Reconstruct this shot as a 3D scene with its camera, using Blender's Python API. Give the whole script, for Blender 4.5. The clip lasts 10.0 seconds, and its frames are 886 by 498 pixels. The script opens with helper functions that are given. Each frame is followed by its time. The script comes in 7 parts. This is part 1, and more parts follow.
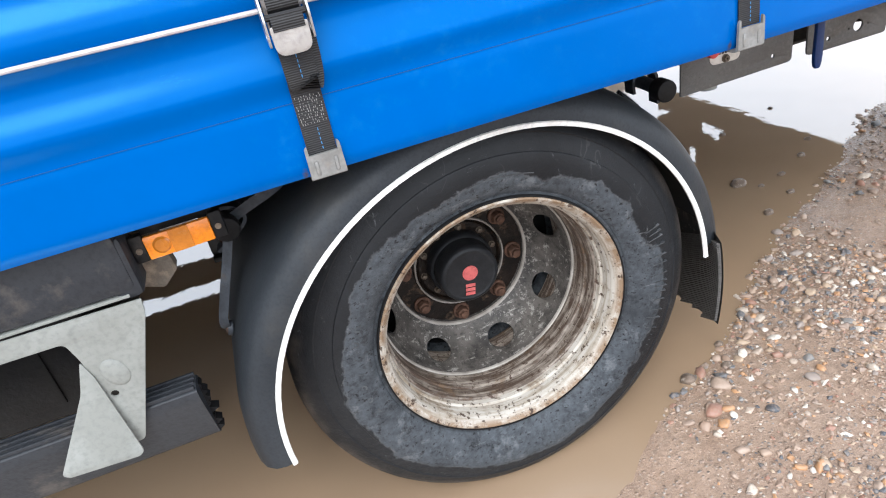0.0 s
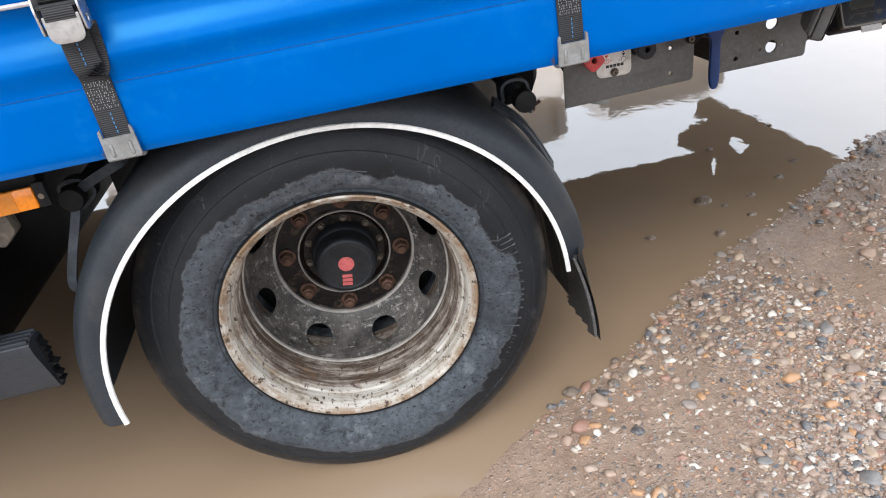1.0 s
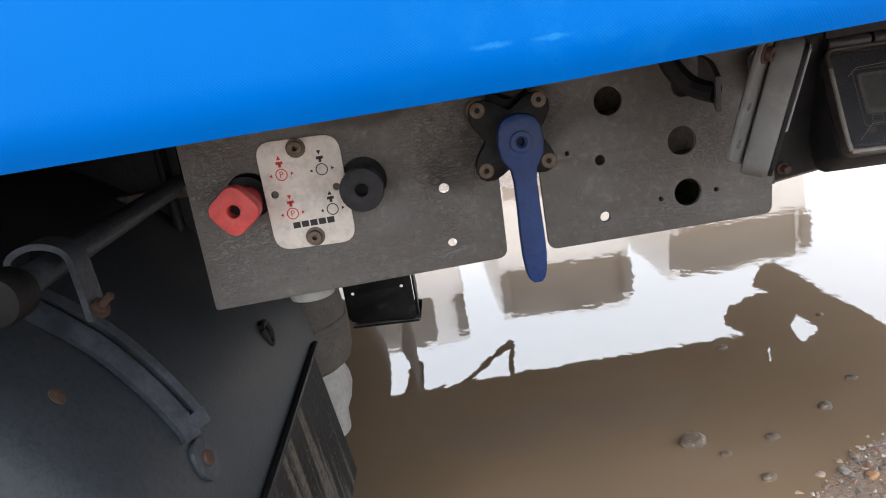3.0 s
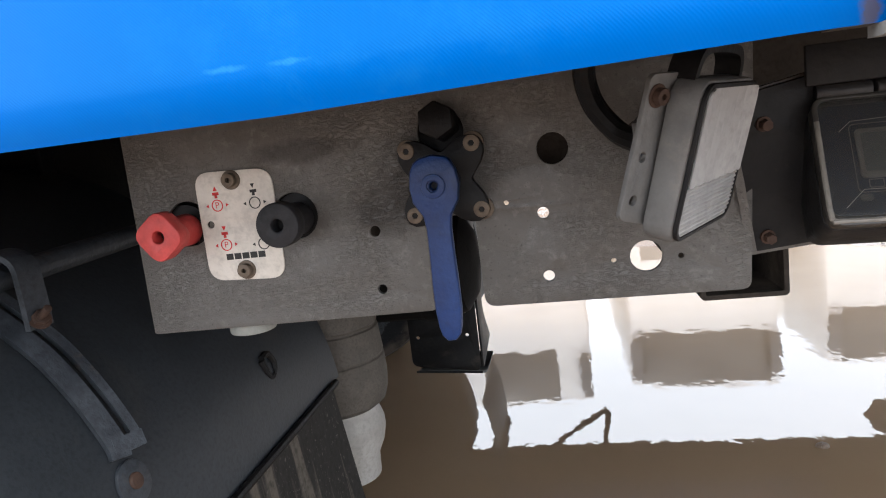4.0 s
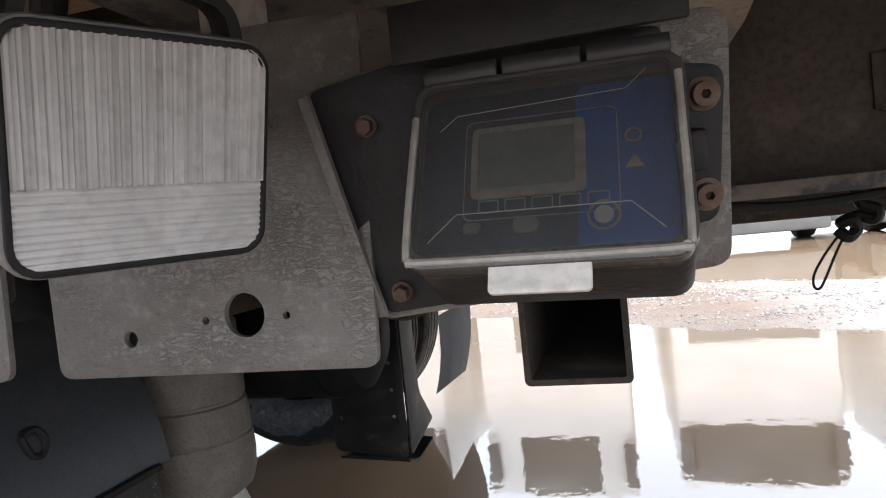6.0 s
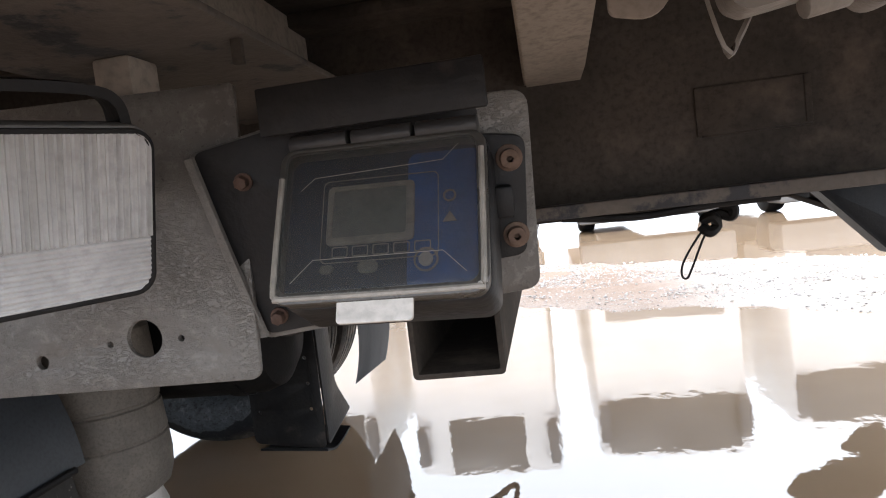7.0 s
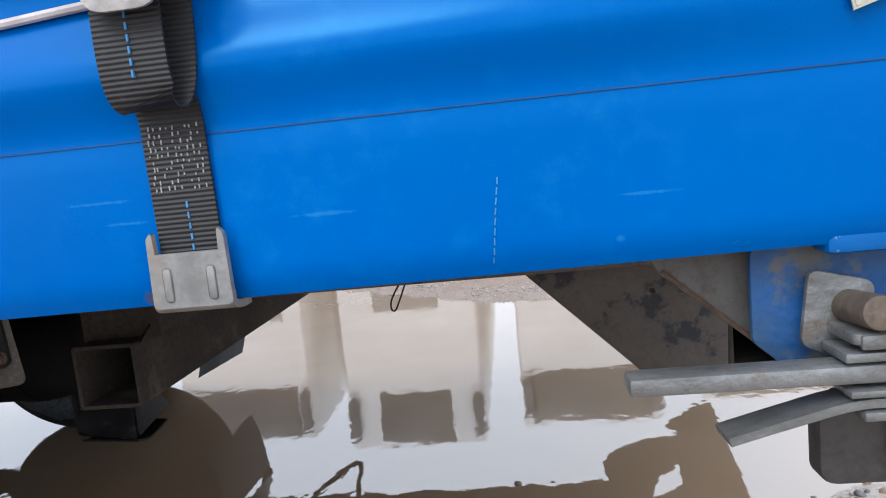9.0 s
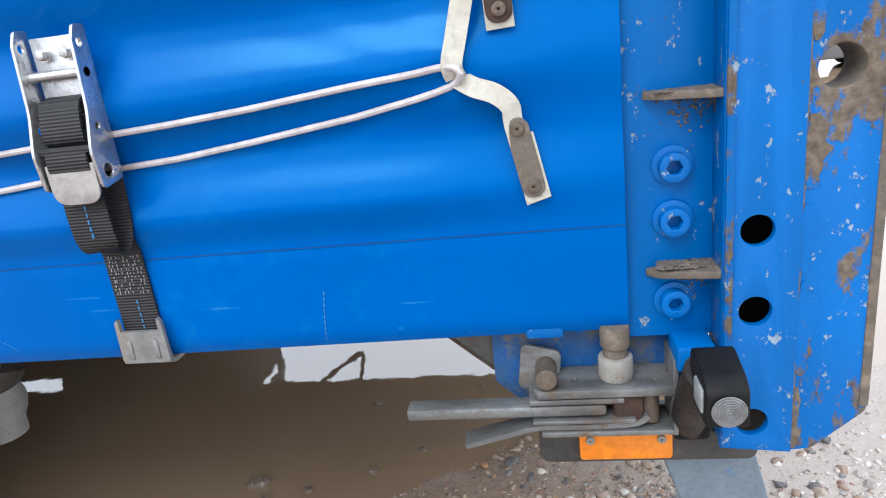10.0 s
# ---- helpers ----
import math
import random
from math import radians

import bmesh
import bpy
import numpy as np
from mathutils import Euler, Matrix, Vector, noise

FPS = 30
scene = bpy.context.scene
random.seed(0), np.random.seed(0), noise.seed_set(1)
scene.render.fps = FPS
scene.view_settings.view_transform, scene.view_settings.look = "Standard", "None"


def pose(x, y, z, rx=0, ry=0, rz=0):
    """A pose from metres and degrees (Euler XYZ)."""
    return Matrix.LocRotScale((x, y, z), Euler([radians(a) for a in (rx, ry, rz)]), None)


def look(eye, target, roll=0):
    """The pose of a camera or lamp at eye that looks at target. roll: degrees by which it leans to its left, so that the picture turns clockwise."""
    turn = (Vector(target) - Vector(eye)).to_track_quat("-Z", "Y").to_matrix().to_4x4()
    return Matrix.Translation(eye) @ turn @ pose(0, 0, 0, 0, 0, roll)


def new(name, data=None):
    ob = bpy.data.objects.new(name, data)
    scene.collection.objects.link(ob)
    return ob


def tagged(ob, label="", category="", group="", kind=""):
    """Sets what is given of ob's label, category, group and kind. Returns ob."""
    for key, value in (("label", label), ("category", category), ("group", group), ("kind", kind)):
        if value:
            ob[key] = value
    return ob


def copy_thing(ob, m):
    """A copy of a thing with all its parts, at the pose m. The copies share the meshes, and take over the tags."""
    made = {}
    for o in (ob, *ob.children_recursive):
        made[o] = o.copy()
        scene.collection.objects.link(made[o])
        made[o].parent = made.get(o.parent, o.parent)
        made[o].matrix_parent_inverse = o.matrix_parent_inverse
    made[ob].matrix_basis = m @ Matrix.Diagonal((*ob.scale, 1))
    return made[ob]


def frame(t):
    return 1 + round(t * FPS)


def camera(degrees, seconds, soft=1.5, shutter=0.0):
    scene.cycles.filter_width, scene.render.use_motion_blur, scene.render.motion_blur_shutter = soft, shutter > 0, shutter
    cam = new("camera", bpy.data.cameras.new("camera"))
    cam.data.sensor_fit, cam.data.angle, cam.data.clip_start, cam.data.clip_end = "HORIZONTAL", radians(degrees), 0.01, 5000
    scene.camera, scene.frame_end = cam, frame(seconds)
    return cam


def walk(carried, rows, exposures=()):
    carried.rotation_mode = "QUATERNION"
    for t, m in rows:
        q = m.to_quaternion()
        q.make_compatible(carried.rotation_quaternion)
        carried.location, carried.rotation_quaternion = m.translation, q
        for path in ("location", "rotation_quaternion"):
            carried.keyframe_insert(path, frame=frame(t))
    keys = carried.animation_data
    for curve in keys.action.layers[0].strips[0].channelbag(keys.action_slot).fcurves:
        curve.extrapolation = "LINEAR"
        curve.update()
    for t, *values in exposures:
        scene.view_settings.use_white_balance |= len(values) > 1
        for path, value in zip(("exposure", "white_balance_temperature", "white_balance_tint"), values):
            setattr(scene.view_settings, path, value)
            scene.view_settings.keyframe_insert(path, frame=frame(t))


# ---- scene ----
cam = camera(68.0, 10.0, soft=1.1)
PATH = [
    (0, (-0.343, -1.019, 1.219), (0.063, 0.678, 0.243), -12.3),
    (0.5, (-0.135, -1.163, 1.203), (0.159, 0.573, 0.254), -12.1),
    (0.7, (-0.065, -1.19, 1.173), (0.295, 0.533, 0.222), -11.2),
    (1, (0.075, -1.159, 1.172), (0.273, 0.579, 0.203), -10.2),
    (1.5, (0.333, -0.983, 1.141), (0.465, 0.802, 0.248), -11.0),
    (2, (0.512, -0.856, 1.055), (0.685, 1.03, 0.411), -9.9),
    (2.2, (0.59, -0.786, 1.021), (0.742, 1.101, 0.375), -10.0),
    (3.3, (0.836, -0.383, 0.855), (0.676, 1.552, 0.374), -8.2),
    (3.5, (0.882, -0.374, 0.843), (0.544, 1.541, 0.377), -7.1),
    (4, (0.976, -0.4, 0.853), (0.603, 1.539, 0.532), -6.9),
    (4.5, (1.041, -0.379, 0.862), (0.633, 1.553, 0.547), -6.8),
    (5, (1.187, -0.362, 0.851), (0.732, 1.559, 0.535), -6.6),
    (5.2, (1.235, -0.326, 0.837), (0.765, 1.592, 0.52), -6.5),
    (6.3, (1.281, -0.152, 0.768), (0.748, 1.776, 0.752), -5.7),
    (6.5, (1.292, -0.161, 0.785), (0.759, 1.763, 0.678), -6.0),
    (7, (1.34, -0.245, 0.806), (1.024, 1.725, 0.666), -6.8),
    (7.3, (1.380, -0.305, 0.836), (1.139, 1.672, 0.652), -7.5),
    (7.5, (1.403, -0.347, 0.847), (1.212, 1.638, 0.697), -7.4),
    (7.7, (1.444, -0.394, 0.869), (1.294, 1.598, 0.775), -7.6),
    (8, (1.534, -0.424, 0.859), (1.361, 1.567, 0.768), -7.6),
    (8.2, (1.651, -0.473, 0.832), (1.420, 1.513, 0.782), -7.6),
    (8.5, (1.769, -0.441, 0.871), (1.561, 1.548, 0.808), -6.3),
    (8.7, (1.853, -0.476, 0.918), (1.659, 1.513, 0.848), -6.3),
    (9, (1.947, -0.508, 0.952), (1.735, 1.466, 0.707), -5.8),
    (9.3, (2.007, -0.572, 1.02), (1.862, 1.384, 0.625), -6.5),
    (9.5, (2.06, -0.627, 1.068), (1.848, 1.296, 0.562), -6.1),
    (10, (2.159, -0.681, 1.163), (1.848, 1.2, 0.558), -6.9),
]
walk(cam, [(t, look(e, g, r)) for t, e, g, r in PATH],
     exposures=[(0.0, 1.45, 6050, 10), (0.5, 1.40, 6050, 10), (1.0, 1.20, 6050, 10), (2.2, 1.10, 6050, 10), (3.3, 1.65, 6150, 10), (5.2, 1.75, 6150, 10), (6.3, 1.75, 6100, 10), (7.0, 1.9, 6100, 10), (7.5, 1.46, 6050, 10), (8.0, 1.17, 5950, 10), (9.0, 0.98, 5900, 10), (10.0, 1.08, 5950, 10)])

# ---- light: an overcast day ----
world = bpy.data.worlds.new("overcast_sky")
scene.world = world
world.use_nodes = True
wn, wl = world.node_tree.nodes, world.node_tree.links
sky = wn.new("ShaderNodeTexSky")
sky.sky_type, sky.sun_disc = "NISHITA", False
sky.sun_elevation, sky.sun_rotation = radians(48), radians(200)
sky.dust_density = 4.0
pale = wn.new("ShaderNodeHueSaturation")
pale.inputs["Saturation"].default_value = 0.25
wl.new(sky.outputs[0], pale.inputs["Color"])
veil = wn.new("ShaderNodeMixRGB")
veil.inputs[0].default_value = 0.8
veil.inputs[2].default_value = (8.7, 9.0, 9.4, 1)
wl.new(pale.outputs[0], veil.inputs[1])
wl.new(veil.outputs[0], wn["Background"].inputs[0])
wn["Background"].inputs[1].default_value = 0.12
sun = new("sun", bpy.data.lights.new("sun", "SUN"))
sun.data.energy, sun.data.angle, sun.data.color = 0.7, radians(25), (1.0, 0.97, 0.92)
sun.matrix_world = look((-2.5, -6.5, 8.0), (0, 0, 0))


# ---- materials ----
def ramp_mix(nt, fac, a, b):
    m = nt.nodes.new("ShaderNodeMixRGB")
    for slot, v in ((1, a), (2, b)):
        if isinstance(v, tuple):
            m.inputs[slot].default_value = (*v, 1)
        else:
            nt.links.new(v, m.inputs[slot])
    nt.links.new(fac, m.inputs[0])
    return m.outputs[0]


def step(nt, val, lo, hi):
    n = nt.nodes.new("ShaderNodeMapRange")
    n.inputs[1].default_value, n.inputs[2].default_value = lo, hi
    nt.links.new(val, n.inputs[0])
    return n.outputs[0]


def calc(nt, op, a, b=None, c=None):
    n = nt.nodes.new("ShaderNodeMath")
    n.operation = op
    for i, v in enumerate((a, b, c)):
        if v is None:
            continue
        if isinstance(v, (int, float)):
            n.inputs[i].default_value = v
        else:
            nt.links.new(v, n.inputs[i])
    return n.outputs[0]


def noise_of(nt, scale, detail=5.0, rough=0.6, vec=None, stretch=None):
    n = nt.nodes.new("ShaderNodeTexNoise")
    n.inputs["Scale"].default_value, n.inputs["Detail"].default_value = scale, detail
    n.inputs["Roughness"].default_value = rough
    src = vec or where(nt)
    if stretch:
        m = nt.nodes.new("ShaderNodeMapping")
        m.inputs["Scale"].default_value = stretch
        nt.links.new(src, m.inputs[0])
        src = m.outputs[0]
    nt.links.new(src, n.inputs["Vector"])
    return n.outputs["Fac"]


def where(nt):
    g = nt.nodes.get("place") or nt.nodes.new("ShaderNodeNewGeometry")
    g.name = "place"
    return g.outputs["Position"]


def relief(nt, height, strength, distance):
    b = nt.nodes.new("ShaderNodeBump")
    b.inputs["Strength"].default_value, b.inputs["Distance"].default_value = strength, distance
    nt.links.new(height, b.inputs["Height"])
    return b


def mat(name, a, b=None, rough=0.5, metal=0.0, scale=12.0, fine=120.0, bump=0.35, spec=0.35, dirt=None, lo=0.35, hi=0.65, rvar=0.15, stretch=None, coat=0.0):
    """a and b: two tones of the surface; dirt: (colour, from, to, scale) of a stain laid over it."""
    m = bpy.data.materials.new(name)
    m.use_nodes = True
    nt = m.node_tree
    s = nt.nodes["Principled BSDF"]
    n1 = noise_of(nt, scale, stretch=stretch)
    n2 = noise_of(nt, fine, 3.0)
    col = ramp_mix(nt, step(nt, n1, lo, hi), a, b or tuple(v * 0.75 for v in a))
    col = ramp_mix(nt, step(nt, n2, 0.45, 0.9), col, tuple(v * 0.6 for v in a))
    rgh = calc(nt, "MULTIPLY_ADD", n1, rvar * 2, rough - rvar)
    if dirt:
        dc, d0, d1, ds = dirt
        d = step(nt, noise_of(nt, ds, 7.0, 0.65), d0, d1)
        col = ramp_mix(nt, d, col, dc)
        rgh = calc(nt, "MAXIMUM", rgh, calc(nt, "MULTIPLY", d, 0.85))
        mt = calc(nt, "MULTIPLY_ADD", d, -metal, metal)
        nt.links.new(mt, s.inputs["Metallic"])
    else:
        s.inputs["Metallic"].default_value = metal
    nt.links.new(col, s.inputs["Base Color"])
    nt.links.new(rgh, s.inputs["Roughness"])
    s.inputs["Specular IOR Level"].default_value = spec
    s.inputs["Coat Weight"].default_value = coat
    bp = relief(nt, calc(nt, "ADD", n2, calc(nt, "MULTIPLY", n1, 0.7)), bump, 0.002)
    nt.links.new(bp.outputs[0], s.inputs["Normal"])
    return m


def curtain_material():
    m = bpy.data.materials.new("blue_curtain_fabric")
    m.use_nodes = True
    nt = m.node_tree
    s = nt.nodes["Principled BSDF"]
    col = ramp_mix(nt, step(nt, noise_of(nt, 3.0), 0.35, 0.7), (0.0, 0.090, 0.372), (0.0, 0.078, 0.322))
    grime = step(nt, noise_of(nt, 9.0, 8.0, 0.7, stretch=(0.35, 1, 1)), 0.6, 0.85)
    col = ramp_mix(nt, calc(nt, "MULTIPLY", grime, 0.25), col, (0.008, 0.085, 0.24))
    scuff = step(nt, noise_of(nt, 30.0, 8.0, 0.75, stretch=(0.15, 1, 1)), 0.70, 0.74)
    col = ramp_mix(nt, calc(nt, "MULTIPLY", scuff, 0.35), col, (0.07, 0.24, 0.52))
    smudge = calc(nt, "MULTIPLY", step(nt, noise_of(nt, 42.0, 6.0, 0.7), 0.50, 0.80), step(nt, noise_of(nt, 2.3, 2.0), 0.45, 0.65))
    col = ramp_mix(nt, calc(nt, "MULTIPLY", smudge, 0.28), col, (0.02, 0.19, 0.44))
    p = nt.nodes.new("ShaderNodeSeparateXYZ")
    nt.links.new(where(nt), p.inputs[0])
    rough = noise_of(nt, 110.0, 6.0, 0.75)
    # worn pale streaks, then rust that ran off the hooks
    for marks, tone, much in ((((1.83, 0.931, 0.024, 0.0015), (1.70, 0.9365, 0.018, 0.0013), (0.825, 0.898, 0.014, 0.002), (0.858, 0.8975, 0.012, 0.0018), (2.03, 0.925, 0.02, 0.0012), (2.012, 0.899, 0.0035, 0.003), (1.683, 0.951, 0.022, 0.0012)), (0.03, 0.20, 0.47), 0.40),
                              (((1.710, 0.885, 0.009, 0.006), (1.1025, 0.884, 0.0045, 0.009), (-0.2985, 0.884, 0.005, 0.009), (0.434, 0.884, 0.004, 0.009)), (0.085, 0.058, 0.033), 0.75)):
        for x, z, w, h in marks:
            u = calc(nt, "MULTIPLY", calc(nt, "SUBTRACT", p.outputs[0], x), 1 / w)
            v = calc(nt, "MULTIPLY", calc(nt, "SUBTRACT", p.outputs[2], z), 1 / h)
            d = calc(nt, "SQRT", calc(nt, "ADD", calc(nt, "MULTIPLY", u, u), calc(nt, "MULTIPLY", v, v)))
            mark = step(nt, calc(nt, "MULTIPLY_ADD", rough, 2.6, calc(nt, "SUBTRACT", d, 1.3)), 1.05, 0.35)
            col = ramp_mix(nt, calc(nt, "MULTIPLY", mark, much), col, tone)
    nt.links.new(col, s.inputs["Base Color"])
    nt.links.new(calc(nt, "MULTIPLY_ADD", grime, 0.2, 0.22), s.inputs["Roughness"])
    s.inputs["Specular IOR Level"].default_value = 0.32
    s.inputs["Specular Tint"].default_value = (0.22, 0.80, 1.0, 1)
    w = nt.nodes.new("ShaderNodeTexWave")
    w.bands_direction = "DIAGONAL"
    w.inputs["Scale"].default_value = 320.0
    w.inputs["Distortion"].default_value = 1.0
    nt.links.new(where(nt), w.inputs["Vector"])
    b = relief(nt, calc(nt, "ADD", calc(nt, "MULTIPLY", w.outputs["Fac"], 0.06), noise_of(nt, 14.0, 3.0)), 0.10, 0.004)
    nt.links.new(b.outputs[0], s.inputs["Normal"])
    return m


def water_material():
    m = bpy.data.materials.new("muddy_water")
    m.use_nodes = True
    nt = m.node_tree
    s = nt.nodes["Principled BSDF"]
    col = ramp_mix(nt, step(nt, noise_of(nt, 0.9, 3.0), 0.3, 0.7), (0.32, 0.22, 0.138), (0.38, 0.27, 0.175))
    nt.links.new(col, s.inputs["Base Color"])
    s.inputs["Roughness"].default_value = 0.015
    s.inputs["IOR"].default_value = 2.65
    swell = calc(nt, "ADD", noise_of(nt, 7.0, 2.0), calc(nt, "MULTIPLY", noise_of(nt, 1.3, 1.0), 3.0))
    ripple = noise_of(nt, 30.0, 2.0, stretch=(1, 0.45, 1))
    b = relief(nt, calc(nt, "MULTIPLY_ADD", ripple, 0.34, swell), 0.055, 0.01)
    nt.links.new(b.outputs[0], s.inputs["Normal"])
    return m


def ground_material():
    m = bpy.data.materials.new("wet_gravelly_mud")
    m.use_nodes = True
    nt = m.node_tree
    s = nt.nodes["Principled BSDF"]
    n1 = noise_of(nt, 2.2, 6.0)
    n2 = noise_of(nt, 45.0, 6.0, 0.7)
    col = ramp_mix(nt, step(nt, n1, 0.35, 0.65), (0.325, 0.215, 0.147), (0.40, 0.282, 0.203))
    col = ramp_mix(nt, step(nt, n2, 0.4, 0.75), col, (0.20, 0.135, 0.095))
    n3 = noise_of(nt, 240.0, 4.0, 0.7)
    col = ramp_mix(nt, step(nt, n3, 0.56, 0.70), col, (0.13, 0.095, 0.07))
    col = ramp_mix(nt, step(nt, n3, 0.42, 0.32), col, (0.50, 0.41, 0.33))
    v = nt.nodes.new("ShaderNodeTexVoronoi")
    v.inputs["Scale"].default_value = 75.0
    nt.links.new(where(nt), v.inputs["Vector"])
    grit = step(nt, v.outputs["Distance"], 0.32, 0.12)
    hue = nt.nodes.new("ShaderNodeSeparateColor")
    nt.links.new(v.outputs["Color"], hue.inputs[0])
    stone = ramp_mix(nt, hue.outputs[0], (0.20, 0.16, 0.13), (0.46, 0.40, 0.34))
    col = ramp_mix(nt, calc(nt, "MULTIPLY", grit, step(nt, hue.outputs[1], 0.35, 0.5)), col, stone)
    z = nt.nodes.new("ShaderNodeSeparateXYZ")
    nt.links.new(where(nt), z.inputs[0])
    # The ground's colour grows paler towards the rear.
    rearward = step(nt, calc(nt, "MULTIPLY_ADD", n1, 0.5, z.outputs[0]), 2.2, 2.9)
    col = ramp_mix(nt, calc(nt, "MULTIPLY", rearward, 0.75), col, (0.60, 0.53, 0.47))
    nt.links.new(col, s.inputs["Base Color"])
    wet = nt.nodes.new("ShaderNodeMapRange")
    wet.inputs[1].default_value, wet.inputs[2].default_value = 0.0, 0.035
    wet.inputs[3].default_value, wet.inputs[4].default_value = 0.12, 0.7
    nt.links.new(z.outputs[2], wet.inputs[0])
    nt.links.new(calc(nt, "MULTIPLY_ADD", n2, 0.25, wet.outputs[0]), s.inputs["Roughness"])
    b = relief(nt, calc(nt, "ADD", calc(nt, "ADD", n2, calc(nt, "MULTIPLY", n3, -0.35)), calc(nt, "MULTIPLY", grit, 0.5)), 0.8, 0.006)
    nt.links.new(b.outputs[0], s.inputs["Normal"])
    return m


def pebble_material(name, tones):
    m = bpy.data.materials.new(name)
    m.use_nodes = True
    nt = m.node_tree
    s = nt.nodes["Principled BSDF"]
    g = nt.nodes.new("ShaderNodeNewGeometry")
    r = nt.nodes.new("ShaderNodeValToRGB")
    r.color_ramp.interpolation = "CONSTANT"
    for i, c in enumerate(tones):
        e = r.color_ramp.elements[0] if i == 0 else r.color_ramp.elements.new(i / len(tones))
        e.position, e.color = i / len(tones), (*c, 1)
    while len(r.color_ramp.elements) > len(tones):
        r.color_ramp.elements.remove(r.color_ramp.elements[-1])
    nt.links.new(g.outputs["Random Per Island"], r.inputs[0])
    n = noise_of(nt, 160.0, 5.0)
    col = ramp_mix(nt, step(nt, n, 0.45, 0.85), r.outputs[0], (0.31, 0.23, 0.17))
    nt.links.new(col, s.inputs["Base Color"])
    s.inputs["Roughness"].default_value = 0.45
    b = relief(nt, n, 0.4, 0.002)
    nt.links.new(b.outputs[0], s.inputs["Normal"])
    return m


HUB_Z = 0.426


def tyre_material():
    m = bpy.data.materials.new("worn_tyre_rubber")
    m.use_nodes = True
    nt = m.node_tree
    s = nt.nodes["Principled BSDF"]
    p = nt.nodes.new("ShaderNodeSeparateXYZ")
    nt.links.new(where(nt), p.inputs[0])
    dz = calc(nt, "SUBTRACT", p.outputs[2], HUB_Z)
    r = calc(nt, "SQRT", calc(nt, "ADD", calc(nt, "MULTIPLY", p.outputs[0], p.outputs[0]), calc(nt, "MULTIPLY", dz, dz)))
    n1, n2 = noise_of(nt, 6.0, 6.0, 0.62), noise_of(nt, 60.0, 6.0, 0.7)
    edge = calc(nt, "ADD", r, calc(nt, "MULTIPLY_ADD", n1, -0.12, calc(nt, "MULTIPLY", dz, 0.075)))
    dusty = calc(nt, "MULTIPLY", step(nt, edge, 0.283, 0.276), step(nt, noise_of(nt, 38.0, 6.0, 0.75), 0.30, 0.46))
    rim_line = calc(nt, "MULTIPLY", step(nt, calc(nt, "ABSOLUTE", calc(nt, "SUBTRACT", edge, 0.279)), 0.0035, 0.0), step(nt, n2, 0.40, 0.60))
    col = ramp_mix(nt, step(nt, n1, 0.3, 0.7), (0.0065, 0.0072, 0.0085), (0.013, 0.0145, 0.0165))
    grey = ramp_mix(nt, step(nt, n2, 0.35, 0.65), (0.068, 0.077, 0.086), (0.036, 0.041, 0.047))
    fleck = step(nt, noise_of(nt, 95.0, 4.0, 0.6, stretch=(1, 1, 1.6)), 0.60, 0.66)
    grey = ramp_mix(nt, fleck, grey, (0.008, 0.008, 0.009))
    patch = step(nt, noise_of(nt, 26.0, 7.0, 0.75), 0.56, 0.66)
    grey = ramp_mix(nt, calc(nt, "MULTIPLY", patch, 0.55), grey, (0.15, 0.16, 0.168))
    col = ramp_mix(nt, calc(nt, "MULTIPLY", dusty, step(nt, noise_of(nt, 5.0, 5.0), 0.22, 0.50)), col, grey)
    col = ramp_mix(nt, calc(nt, "MULTIPLY", rim_line, 0.35), col, (0.17, 0.172, 0.172))
    vein = step(nt, calc(nt, "ABSOLUTE", calc(nt, "SUBTRACT", noise_of(nt, 7.0, 3.0, 0.5, stretch=(1.5, 1, 0.9)), 0.5)), 0.006, 0.001)
    vein = calc(nt, "MULTIPLY", vein, step(nt, noise_of(nt, 12.0, 2.0), 0.55, 0.65))
    col = ramp_mix(nt, calc(nt, "MULTIPLY", vein, 0.12), col, (0.20, 0.20, 0.20))
    for stretch in ((0.3, 1, 1.5), (1.5, 1, 0.3), (1, 1, 1)):
        scr = step(nt, noise_of(nt, 34.0, 9.0, 0.8, stretch=stretch), 0.625, 0.675)
        col = ramp_mix(nt, calc(nt, "MULTIPLY", scr, 0.42), col, (0.17, 0.175, 0.18))
    mud = calc(nt, "MULTIPLY", step(nt, r, 0.405, 0.432), step(nt, noise_of(nt, 14.0, 6.0), 0.4, 0.6))
    col = ramp_mix(nt, calc(nt, "MULTIPLY", mud, 0.5), col, (0.16, 0.13, 0.105))
    nt.links.new(col, s.inputs["Base Color"])
    nt.links.new(calc(nt, "MULTIPLY_ADD", n2, 0.3, 0.38), s.inputs["Roughness"])
    s.inputs["Specular IOR Level"].default_value = 0.26
    b = relief(nt, n2, 0.6, 0.004)
    nt.links.new(b.outputs[0], s.inputs["Normal"])
    return m


